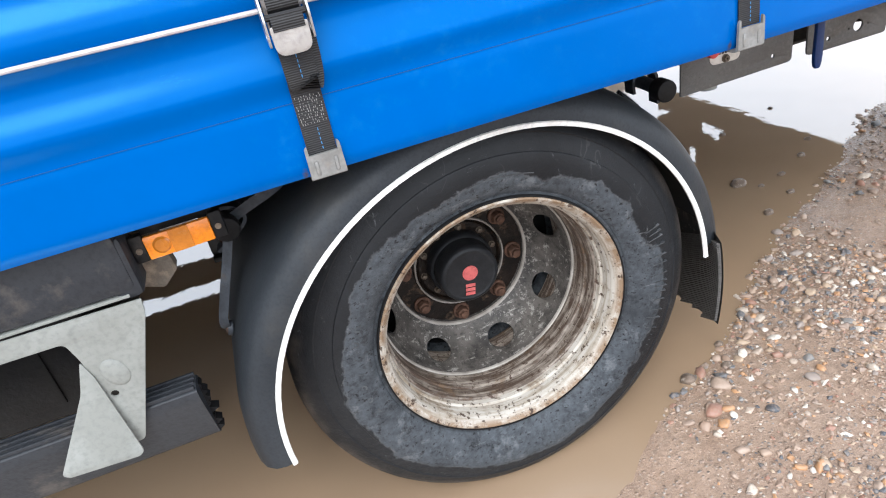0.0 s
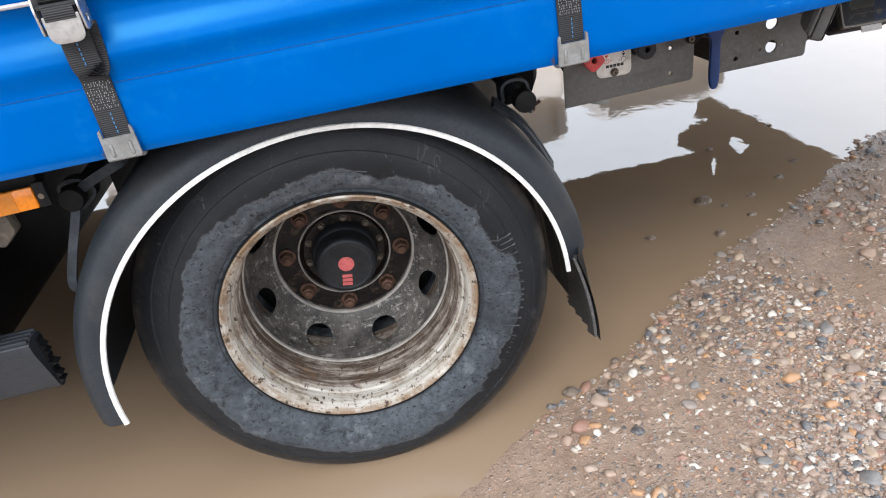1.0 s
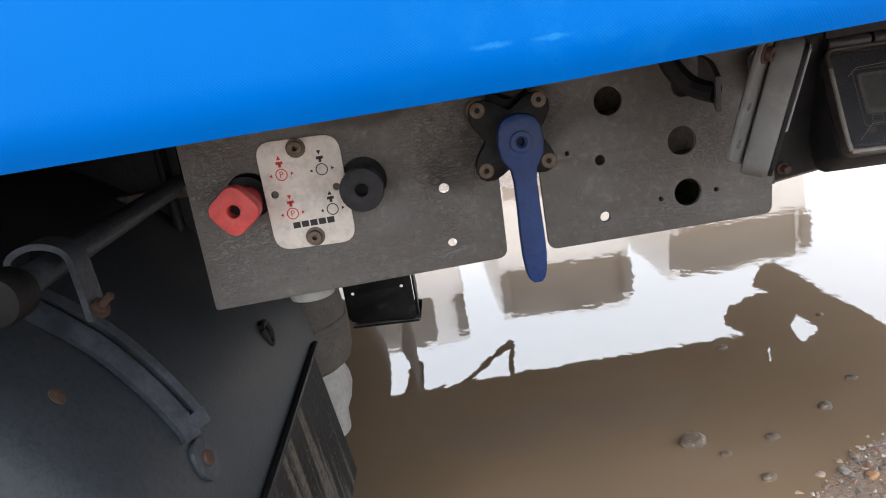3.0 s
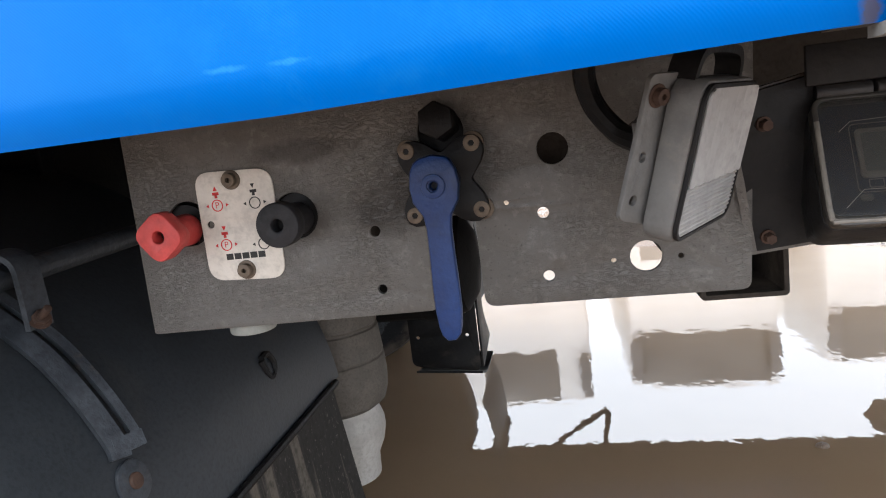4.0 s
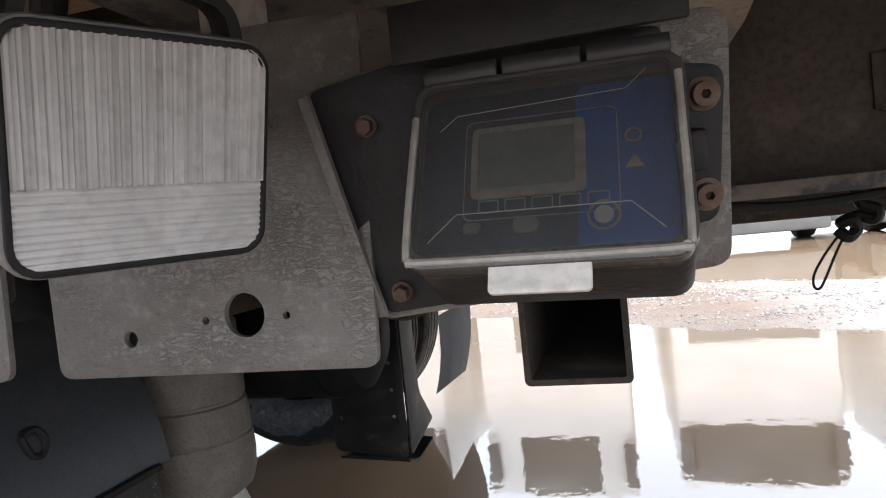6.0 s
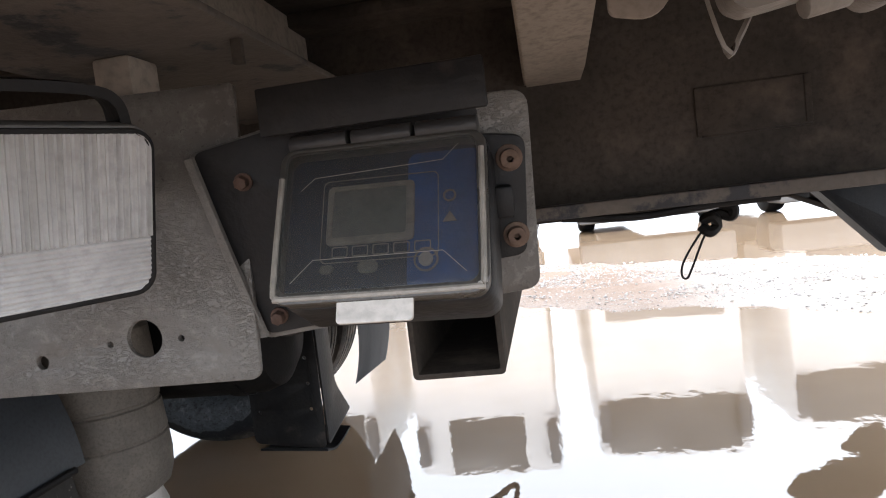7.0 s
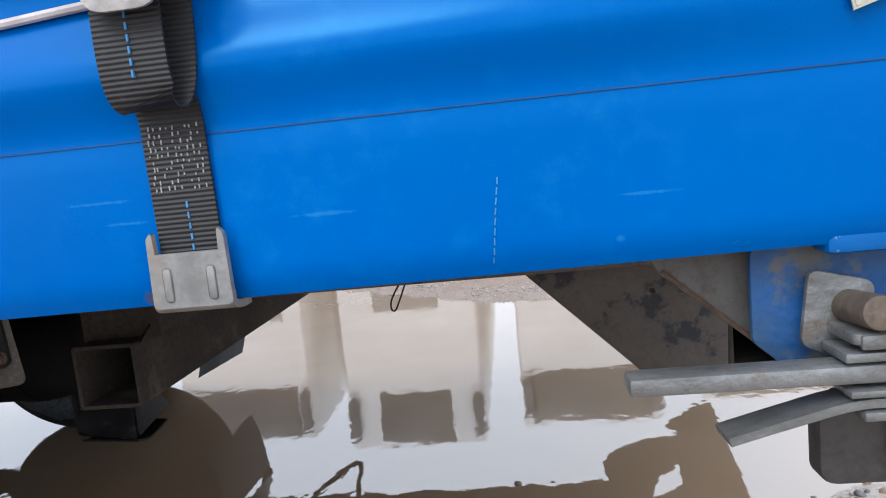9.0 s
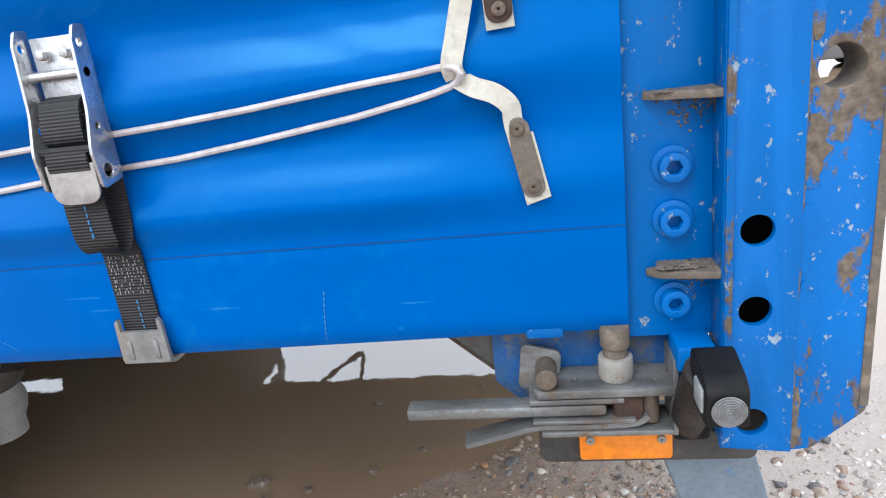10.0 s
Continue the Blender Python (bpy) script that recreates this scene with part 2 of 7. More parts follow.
def plate_material():
    """Grey paint that has wrinkled like skin, dulled by brown dust, with rubbed pale spots."""
    m = bpy.data.materials.new("wrinkled_grey_painted_steel")
    m.use_nodes = True
    nt = m.node_tree
    s = nt.nodes["Principled BSDF"]
    wide = noise_of(nt, 5.5, 7.0, 0.65)
    fine = noise_of(nt, 150.0, 5.0, 0.65)
    wrinkle = calc(nt, "ABSOLUTE", calc(nt, "SUBTRACT", noise_of(nt, 190.0, 5.0, 0.7, stretch=(0.6, 1, 1.4)), 0.5))
    crease = step(nt, wrinkle, 0.05, 0.0)
    bare = step(nt, noise_of(nt, 11.0, 4.0), 0.40, 0.62)
    col = ramp_mix(nt, step(nt, wide, 0.35, 0.65), (0.064, 0.058, 0.052), (0.118, 0.112, 0.103))
    col = ramp_mix(nt, step(nt, fine, 0.52, 0.74), col, (0.150, 0.142, 0.130))
    col = ramp_mix(nt, calc(nt, "MULTIPLY", step(nt, noise_of(nt, 300.0, 3.0), 0.60, 0.72), 0.8), col, (0.028, 0.025, 0.022))
    col = ramp_mix(nt, calc(nt, "MULTIPLY", calc(nt, "MULTIPLY", crease, bare), 0.18), col, (0.17, 0.16, 0.145))
    p = nt.nodes.new("ShaderNodeSeparateXYZ")
    nt.links.new(where(nt), p.inputs[0])
    # greasy dark smears round the valve and the knobs
    for x, z, w, h in ((0.872, 0.83, 0.060, 0.052), (0.815, 0.80, 0.035, 0.030), (0.74, 0.86, 0.05, 0.012)):
        u = calc(nt, "MULTIPLY", calc(nt, "SUBTRACT", p.outputs[0], x), 1 / w)
        v = calc(nt, "MULTIPLY", calc(nt, "SUBTRACT", p.outputs[2], z), 1 / h)
        d = calc(nt, "SQRT", calc(nt, "ADD", calc(nt, "MULTIPLY", u, u), calc(nt, "MULTIPLY", v, v)))
        smear = step(nt, calc(nt, "MULTIPLY_ADD", noise_of(nt, 32.0, 7.0, 0.7), 1.6, calc(nt, "SUBTRACT", d, 0.8)), 1.15, 0.55)
        col = ramp_mix(nt, calc(nt, "MULTIPLY", smear, 0.75), col, (0.024, 0.021, 0.018))
    nt.links.new(col, s.inputs["Base Color"])
    nt.links.new(calc(nt, "MULTIPLY_ADD", wide, 0.35, 0.26), s.inputs["Roughness"])
    s.inputs["Specular IOR Level"].default_value = 0.45
    b = relief(nt, calc(nt, "ADD", calc(nt, "MULTIPLY", fine, 0.5), calc(nt, "MULTIPLY", calc(nt, "MULTIPLY", crease, bare), 0.25)), 0.8, 0.0018)
    nt.links.new(b.outputs[0], s.inputs["Normal"])
    return m


def webbing_material():
    m = bpy.data.materials.new("black_ribbed_webbing")
    m.use_nodes = True
    nt = m.node_tree
    s = nt.nodes["Principled BSDF"]
    w = nt.nodes.new("ShaderNodeTexWave")
    w.bands_direction = "Z"
    w.inputs["Scale"].default_value = 100.0
    w.inputs["Distortion"].default_value = 0.3
    nt.links.new(where(nt), w.inputs["Vector"])
    n = noise_of(nt, 90.0, 4.0)
    col = ramp_mix(nt, w.outputs["Fac"], (0.0045, 0.0045, 0.005), (0.015, 0.015, 0.0165))
    col = ramp_mix(nt, step(nt, n, 0.6, 0.9), col, (0.04, 0.038, 0.036))
    nt.links.new(col, s.inputs["Base Color"])
    s.inputs["Roughness"].default_value = 0.6
    b = relief(nt, w.outputs["Fac"], 0.6, 0.0010)
    nt.links.new(b.outputs[0], s.inputs["Normal"])
    return m


def chipped_blue(name, chips, grime):
    """Blue steel paint; chips and grime: how rare the pale chips and the brown crusts are."""
    m = bpy.data.materials.new(name)
    m.use_nodes = True
    nt = m.node_tree
    s = nt.nodes["Principled BSDF"]
    n2 = noise_of(nt, 130.0, 4.0)
    col = ramp_mix(nt, step(nt, noise_of(nt, 8.0), 0.35, 0.65), (0.0, 0.122, 0.41), (0.002, 0.102, 0.345))
    chip = step(nt, noise_of(nt, 70.0, 6.0, 0.68, stretch=(1.0, 1, 0.75)), chips, chips + 0.03)
    col = ramp_mix(nt, calc(nt, "MULTIPLY", chip, 0.8), col, (0.30, 0.36, 0.38))
    crust = step(nt, noise_of(nt, 17.0, 8.0, 0.7, stretch=(1, 1, 0.5)), grime, grime + 0.035)
    dirt = ramp_mix(nt, step(nt, n2, 0.35, 0.7), (0.165, 0.132, 0.098), (0.075, 0.055, 0.040))
    col = ramp_mix(nt, crust, col, dirt)
    nt.links.new(col, s.inputs["Base Color"])
    nt.links.new(calc(nt, "MAXIMUM", calc(nt, "MULTIPLY", crust, 0.85), calc(nt, "MULTIPLY_ADD", n2, 0.2, 0.32)), s.inputs["Roughness"])
    s.inputs["Specular IOR Level"].default_value = 0.25
    b = relief(nt, calc(nt, "ADD", calc(nt, "MULTIPLY", n2, 0.4), calc(nt, "SUBTRACT", crust, chip)), 0.45, 0.0025)
    nt.links.new(b.outputs[0], s.inputs["Normal"])
    return m


def scuffed(name, a, b, pale):
    """Dark grimy steel with pale strokes and specks."""
    m = bpy.data.materials.new(name)
    m.use_nodes = True
    nt = m.node_tree
    s = nt.nodes["Principled BSDF"]
    n2 = noise_of(nt, 70.0, 7.0, 0.7)
    col = ramp_mix(nt, step(nt, noise_of(nt, 12.0, 7.0, 0.7), 0.38, 0.62), a, b)
    col = ramp_mix(nt, step(nt, n2, 0.52, 0.72), col, tuple(v * 0.35 for v in a))
    for stretch, lo in (((0.25, 1, 1.2), 0.565), ((1.2, 1, 0.25), 0.575), ((1, 1, 1), 0.60)):
        stroke = step(nt, noise_of(nt, 55.0, 8.0, 0.75, stretch=stretch), lo, lo + 0.06)
        col = ramp_mix(nt, calc(nt, "MULTIPLY", stroke, 0.6), col, pale)
    nt.links.new(col, s.inputs["Base Color"])
    nt.links.new(calc(nt, "MULTIPLY_ADD", n2, 0.35, 0.33), s.inputs["Roughness"])
    s.inputs["Specular IOR Level"].default_value = 0.35
    b = relief(nt, n2, 0.6, 0.003)
    nt.links.new(b.outputs[0], s.inputs["Normal"])
    return m


def rim_material(name, a, b, lo):
    """Cream rim paint with streaks of grime that run round the wheel and sharp specks of rust."""
    m = bpy.data.materials.new(name)
    m.use_nodes = True
    nt = m.node_tree
    s = nt.nodes["Principled BSDF"]
    p = nt.nodes.new("ShaderNodeSeparateXYZ")
    nt.links.new(where(nt), p.inputs[0])
    dz = calc(nt, "SUBTRACT", p.outputs[2], HUB_Z)
    r = calc(nt, "SQRT", calc(nt, "ADD", calc(nt, "MULTIPLY", p.outputs[0], p.outputs[0]), calc(nt, "MULTIPLY", dz, dz)))
    v = nt.nodes.new("ShaderNodeCombineXYZ")
    nt.links.new(calc(nt, "MULTIPLY", r, 110.0), v.inputs[0])
    nt.links.new(calc(nt, "MULTIPLY", p.outputs[1], 110.0), v.inputs[1])
    nt.links.new(calc(nt, "MULTIPLY", calc(nt, "ARCTAN2", dz, p.outputs[0]), 2.2), v.inputs[2])
    streak = noise_of(nt, 1.0, 6.0, 0.65, vec=v.outputs[0])
    blot = noise_of(nt, 16.0, 7.0, 0.7)
    n2 = noise_of(nt, 75.0, 6.0, 0.72)
    col = ramp_mix(nt, step(nt, calc(nt, "MULTIPLY_ADD", streak, 0.6, calc(nt, "MULTIPLY", blot, 0.4)), lo - 0.06, lo + 0.10), a, b)
    col = ramp_mix(nt, calc(nt, "MULTIPLY", step(nt, blot, 0.56, 0.64), 0.7), col, (0.15, 0.095, 0.055))
    lip = calc(nt, "MULTIPLY", step(nt, p.outputs[1], 0.010, -0.002), step(nt, noise_of(nt, 21.0, 7.0, 0.75), 0.40, 0.54))
    col = ramp_mix(nt, calc(nt, "MULTIPLY", lip, 0.9), col, (0.19, 0.115, 0.060))
    col = ramp_mix(nt, step(nt, n2, 0.565, 0.61), col, (0.055, 0.032, 0.02))
    nt.links.new(col, s.inputs["Base Color"])
    nt.links.new(calc(nt, "MULTIPLY_ADD", n2, 0.4, 0.38), s.inputs["Roughness"])
    s.inputs["Specular IOR Level"].default_value = 0.35
    bp = relief(nt, calc(nt, "ADD", n2, calc(nt, "MULTIPLY", streak, 0.5)), 0.6, 0.003)
    nt.links.new(bp.outputs[0], s.inputs["Normal"])
    return m


def film_material(name, tint, rough, alpha):
    m = mat(name, tint, rough=rough, scale=25, rvar=0.05, bump=0.1)
    m.node_tree.nodes["Principled BSDF"].inputs["Alpha"].default_value = alpha
    return m


PEBBLE_TONES = ((0.35, 0.245, 0.18), (0.26, 0.19, 0.145), (0.46, 0.25, 0.12), (0.42, 0.335, 0.265), (0.115, 0.118, 0.122), (0.39, 0.28, 0.205), (0.31, 0.21, 0.15), (0.64, 0.58, 0.50), (0.20, 0.195, 0.185), (0.37, 0.275, 0.21), (0.31, 0.165, 0.115), (0.44, 0.325, 0.225), (0.27, 0.225, 0.195), (0.075, 0.08, 0.09), (0.34, 0.25, 0.19), (0.50, 0.42, 0.34))
PALEGRAVEL_TONES = ((0.62, 0.58, 0.53), (0.55, 0.51, 0.46), (0.70, 0.67, 0.62), (0.48, 0.44, 0.40), (0.60, 0.54, 0.47), (0.36, 0.33, 0.30), (0.66, 0.62, 0.57))
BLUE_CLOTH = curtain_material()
WATER, GROUND, PEBBLE, TYRE, WEB = water_material(), ground_material(), pebble_material("mixed_pebbles", PEBBLE_TONES), tyre_material(), webbing_material()
MUDSTONE = mat("wet_brown_stone", (0.20, 0.145, 0.105), (0.12, 0.09, 0.068), rough=0.4, scale=40, fine=300, bump=0.9, dirt=((0.36, 0.30, 0.24), 0.56, 0.66, 60))
PALEGRAVEL = pebble_material("pale_pebbles", PALEGRAVEL_TONES)
SEAM = mat("dark_blue_weld_seam", (0.0, 0.062, 0.23), rough=0.5)
SCRATCH = mat("pale_blue_scratch", (0.06, 0.24, 0.50), rough=0.6)
CREASE = mat("faint_blue_crease", (0.022, 0.155, 0.42), (0.01, 0.12, 0.38), rough=0.5, scale=60)
GALV = mat("dull_galvanised_steel", (0.27, 0.27, 0.26), (0.18, 0.175, 0.165), rough=0.55, metal=0.35, scale=40, dirt=((0.24, 0.19, 0.14), 0.55, 0.75, 22))
GALVDARK = mat("weathered_galvanised_steel", (0.235, 0.24, 0.235), (0.105, 0.103, 0.098), rough=0.46, metal=0.45, scale=34, bump=0.7, stretch=(0.4, 1, 1), dirt=((0.11, 0.078, 0.052), 0.55, 0.68, 38))
BRIGHT = mat("bright_zinc_steel", (0.62, 0.62, 0.62), (0.5, 0.5, 0.5), rough=0.3, metal=0.9, scale=30)
THREAD = mat("dull_white_thread", (0.34, 0.33, 0.32), (0.20, 0.19, 0.18), rough=0.8, scale=300)
LIP = mat("bare_buckle_lip", (0.44, 0.42, 0.40), (0.36, 0.34, 0.32), rough=0.4, metal=0.4, scale=30)
PLATE_GREY = plate_material()
CHASSIS = mat("mud_caked_chassis_steel", (0.026, 0.022, 0.0185), (0.055, 0.046, 0.038), spec=0.18, rough=0.75, scale=6, dirt=((0.095, 0.077, 0.062), 0.55, 0.78, 11))
UNDER = mat("grimy_underside_steel", (0.19, 0.165, 0.138), (0.29, 0.25, 0.21), rough=0.8, scale=5)
WOOD = mat("weathered_floor_planks", (0.34, 0.23, 0.155), (0.44, 0.31, 0.215), rough=0.75, scale=5, stretch=(0.2, 1, 1))
BLACK = mat("black_rubber", (0.007, 0.007, 0.008), (0.013, 0.0125, 0.012), spec=0.16, rough=0.55, scale=18, dirt=((0.07, 0.06, 0.05), 0.62, 0.9, 12))
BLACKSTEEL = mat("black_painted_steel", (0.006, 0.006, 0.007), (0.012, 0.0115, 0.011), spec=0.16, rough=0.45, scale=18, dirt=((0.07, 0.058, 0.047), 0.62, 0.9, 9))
# Near black, in place of the deep shade under the chassis.
FILLERBLACK = mat("near_black_filler_paint", (0.0035, 0.0035, 0.004), (0.007, 0.0068, 0.0065), spec=0.1, rough=0.7, scale=14)
DUSTRUBBER = mat("dusty_dark_rubber", (0.050, 0.047, 0.043), (0.078, 0.073, 0.066), spec=0.25, rough=0.6, scale=12, dirt=((0.13, 0.115, 0.098), 0.56, 0.8, 14))
FENDER = mat("dark_grey_plastic", (0.021, 0.0245, 0.0285), (0.028, 0.032, 0.037), spec=0.22, rough=0.44, scale=7, fine=180, bump=0.2, rvar=0.08, dirt=((0.055, 0.052, 0.047), 0.54, 0.86, 5))
WORNRUBBER = mat("rubbed_tyre_rubber", (0.030, 0.0325, 0.035), (0.090, 0.093, 0.096), spec=0.3, rough=0.55, scale=40)
SIZEMARK = mat("rubbed_grey_rubber", (0.030, 0.033, 0.037), (0.085, 0.090, 0.094), spec=0.3, rough=0.6, scale=60)
RUSTARM = mat("rusty_black_arm", (0.010, 0.009, 0.009), (0.022, 0.018, 0.015), spec=0.3, rough=0.5, scale=30, bump=0.6, dirt=((0.065, 0.040, 0.026), 0.54, 0.68, 34))
# Paler than black, to put the highlights on the ribs into colour.
BRISTLE = mat("highlight_paled_bristles", (0.060, 0.056, 0.052), (0.13, 0.12, 0.11), spec=0.3, rough=0.45, scale=60)
ARM = mat("worn_blue_black_steel", (0.020, 0.024, 0.030), (0.046, 0.053, 0.063), spec=0.35, rough=0.5, scale=26, bump=0.6, dirt=((0.075, 0.055, 0.04), 0.60, 0.78, 20))
GREYPLASTIC = mat("grey_plastic_rail", (0.018, 0.020, 0.024), (0.028, 0.031, 0.036), rough=0.5, scale=8, stretch=(0.2, 1, 1), dirt=((0.14, 0.12, 0.10), 0.58, 0.85, 9))
WHITEPIPE = mat("white_piping", (0.78, 0.77, 0.74), (0.70, 0.68, 0.64), rough=0.45, scale=25, dirt=((0.35, 0.28, 0.2), 0.66, 0.8, 30))
CORD = mat("white_coated_cord", (0.54, 0.50, 0.49), (0.42, 0.375, 0.36), rough=0.45, scale=40)
TAPE = mat("cream_webbing_tape", (0.52, 0.50, 0.42), (0.45, 0.42, 0.35), rough=0.7, scale=40)
RIM = rim_material("rusty_white_rim", (0.47, 0.435, 0.38), (0.25, 0.205, 0.15), 0.50)
DISC = scuffed("grimy_wheel_disc", (0.030, 0.027, 0.0245), (0.100, 0.089, 0.078), (0.38, 0.36, 0.325))
BARREL = rim_material("grimy_rim_barrel", (0.38, 0.33, 0.275), (0.066, 0.044, 0.031), 0.44)
DISCEDGE = mat("worn_pale_edge", (0.38, 0.35, 0.31), (0.20, 0.175, 0.15), rough=0.6, scale=18)
HUBNUT = mat("dark_rusty_nut", (0.120, 0.064, 0.042), (0.055, 0.030, 0.021), spec=0.2, rough=0.7, scale=60)
HUB = mat("greasy_black_hub", (0.0035, 0.003, 0.0028), (0.016, 0.010, 0.007), spec=0.25, rough=0.42, scale=30, bump=1.0, dirt=((0.07, 0.045, 0.028), 0.56, 0.66, 40))
NUT = mat("rusty_bolt", (0.066, 0.036, 0.024), (0.032, 0.019, 0.014), rough=0.75, scale=60)
RUSTBOLT = mat("brown_rusty_bolt", (0.115, 0.075, 0.052), (0.060, 0.036, 0.025), rough=0.75, scale=80)
DARKNUT = mat("dirty_bolt", (0.11, 0.085, 0.065), (0.17, 0.135, 0.10), rough=0.6, metal=0.4, scale=80)
CAP = mat("black_hub_cap", (0.015, 0.016, 0.018), (0.024, 0.025, 0.027), spec=0.18, rough=0.35, scale=30)
RED = mat("faded_red_plastic", (0.55, 0.075, 0.07), (0.47, 0.055, 0.05), rough=0.45, scale=40)
REDPRINT = mat("red_print", (0.62, 0.03, 0.03), rough=0.5)
PINKRED = mat("faded_red_cap_mark", (0.55, 0.13, 0.12), (0.5, 0.10, 0.10), rough=0.5, scale=60)
BLACKPRINT = mat("black_print", (0.02, 0.02, 0.02), rough=0.5)
BLACKKNOB = mat("black_plastic_knob", (0.018, 0.018, 0.02), (0.03, 0.03, 0.033), spec=0.18, rough=0.5, scale=40)
BLUEKNOB = mat("dark_blue_plastic_handle", (0.004, 0.020, 0.086), (0.006, 0.030, 0.125), rough=0.42, scale=30)
LABEL = mat("dirty_white_label", (0.66, 0.62, 0.56), (0.58, 0.54, 0.48), rough=0.5, scale=24, dirt=((0.30, 0.23, 0.16), 0.64, 0.8, 26))
BRACKET = mat("light_grey_bracket", (0.275, 0.285, 0.265), (0.215, 0.22, 0.20), rough=0.6, scale=9, dirt=((0.22, 0.18, 0.14), 0.62, 0.85, 12))
STRIPSTEEL = mat("brown_grey_bent_steel", (0.165, 0.148, 0.128), (0.115, 0.102, 0.088), rough=0.6, scale=14, bump=0.6, dirt=((0.07, 0.056, 0.044), 0.56, 0.72, 22))
AMBER = mat("amber_lens", (0.82, 0.245, 0.008), (0.74, 0.20, 0.006), rough=0.3, scale=60, coat=0.5)
AMBERDARK = mat("deep_amber_lens", (0.62, 0.20, 0.012), rough=0.25, coat=0.6)
LAMPGREY = mat("dark_grey_lamp_housing", (0.058, 0.058, 0.061), (0.080, 0.079, 0.080), rough=0.55, scale=30)
LAMPSIDE = mat("dusty_grey_lamp_side", (0.135, 0.134, 0.130), (0.10, 0.098, 0.094), rough=0.6, scale=24, dirt=((0.19, 0.175, 0.155), 0.55, 0.75, 30))
LENS = mat("ribbed_clear_lens", (0.39, 0.39, 0.385), (0.30, 0.30, 0.295), rough=0.34, scale=16, bump=0.15, coat=0.25, stretch=(1, 1, 0.4))
BOXBLACK = mat("black_box_plastic", (0.010, 0.010, 0.011), (0.018, 0.0175, 0.017), spec=0.18, rough=0.5, scale=30, dirt=((0.06, 0.05, 0.042), 0.64, 0.88, 16))
LIDRIM = mat("milky_lid_rim", (0.25, 0.232, 0.205), (0.17, 0.158, 0.14), rough=0.3, scale=30)
LIDWALL = mat("smoky_lid_wall", (0.055, 0.052, 0.047), (0.035, 0.033, 0.03), rough=0.3, scale=30)
LIDTAB = mat("pale_translucent_tab", (0.52, 0.50, 0.47), (0.45, 0.43, 0.40), rough=0.35, scale=30)
BLUEDARK = mat("dark_blue_display_face", (0.008, 0.016, 0.032), (0.010, 0.026, 0.060), rough=0.5, scale=14)
HINGE = mat("near_black_hinge", (0.020, 0.020, 0.021), (0.034, 0.033, 0.033), rough=0.45, scale=30)
LID = film_material("smoky_clear_lid", (0.066, 0.064, 0.060), 0.16, 0.36)
BLUEPANEL = mat("blue_display_panel", (0.012, 0.088, 0.31), (0.009, 0.060, 0.22), rough=0.5, scale=30)
SCREEN = mat("grey_display_glass", (0.13, 0.145, 0.13), (0.11, 0.122, 0.11), rough=0.3, scale=30)
SCREENFRAME = mat("dusty_grey_screen_frame", (0.27, 0.25, 0.225), (0.18, 0.165, 0.145), rough=0.6, scale=60)
BUTTON = mat("pale_grey_button", (0.34, 0.345, 0.33), rough=0.5)
BLUEPAINT = chipped_blue("chipped_blue_paint", 0.63, 0.635)
DARKBLUE = mat("grimy_dark_blue_paint", (0.006, 0.085, 0.29), (0.030, 0.075, 0.155), rough=0.5, scale=16, bump=0.5, dirt=((0.115, 0.115, 0.110), 0.53, 0.64, 26))
BLUEBOLT = chipped_blue("rubbed_blue_bolt_paint", 0.625, 0.66)
BLUERUST = chipped_blue("worn_blue_paint_with_grime", 0.60, 0.535)
WELDGRIME = chipped_blue("grime_over_blue_weld", 0.70, 0.45)
LEGPAINT = mat("pale_blue_grey_worn_paint", (0.20, 0.25, 0.29), (0.145, 0.18, 0.215), rough=0.6, scale=9, dirt=((0.03, 0.14, 0.36), 0.62, 0.68, 14))
GRIMESTEEL = mat("grime_covered_steel", (0.155, 0.132, 0.106), (0.085, 0.068, 0.052), rough=0.8, scale=40, bump=0.8, dirt=((0.25, 0.20, 0.15), 0.5, 0.7, 40))
GREYGUS = mat("blotched_grey_gusset", (0.088, 0.075, 0.063), (0.064, 0.055, 0.047), rough=0.75, scale=7, bump=0.6, dirt=((0.028, 0.028, 0.030), 0.55, 0.60, 14))
BRACEGREY = mat("dusty_grey_brace", (0.130, 0.124, 0.113), (0.096, 0.090, 0.082), rough=0.75, scale=16, fine=200, bump=0.6, dirt=((0.07, 0.055, 0.042), 0.58, 0.72, 30))
ROLLER = mat("rust_streaked_cream_steel", (0.33, 0.315, 0.28), (0.22, 0.208, 0.18), rough=0.55, metal=0.1, scale=40, dirt=((0.20, 0.095, 0.045), 0.60, 0.67, 45), stretch=(1, 1, 0.4))
DULLENS = mat("dull_grey_lens", (0.17, 0.17, 0.17), (0.10, 0.10, 0.10), rough=0.3, scale=120, coat=0.3)
FARFLAP = mat("plain_grey_flap", (0.085, 0.098, 0.115), (0.060, 0.070, 0.083), rough=0.5, scale=6, spec=0.4, stretch=(1, 1, 0.3))
BELLOWS = mat("muddy_bellows_rubber", (0.072, 0.064, 0.055), (0.105, 0.094, 0.080), spec=0.25, rough=0.65, scale=14, fine=200, bump=0.6, dirt=((0.15, 0.132, 0.11), 0.56, 0.78, 18))
STRIPEFLAP = mat("mud_streaked_rubber", (0.052, 0.050, 0.047), (0.22, 0.195, 0.165), spec=0.2, rough=0.6, scale=26, fine=90, lo=0.50, hi=0.58, stretch=(0.3, 1, 0.06), dirt=((0.20, 0.185, 0.165), 0.60, 0.66, 120))
TRUCKWHITE = mat("white_lorry_paint", (0.80, 0.78, 0.75), (0.72, 0.70, 0.67), rough=0.4, scale=1.5)
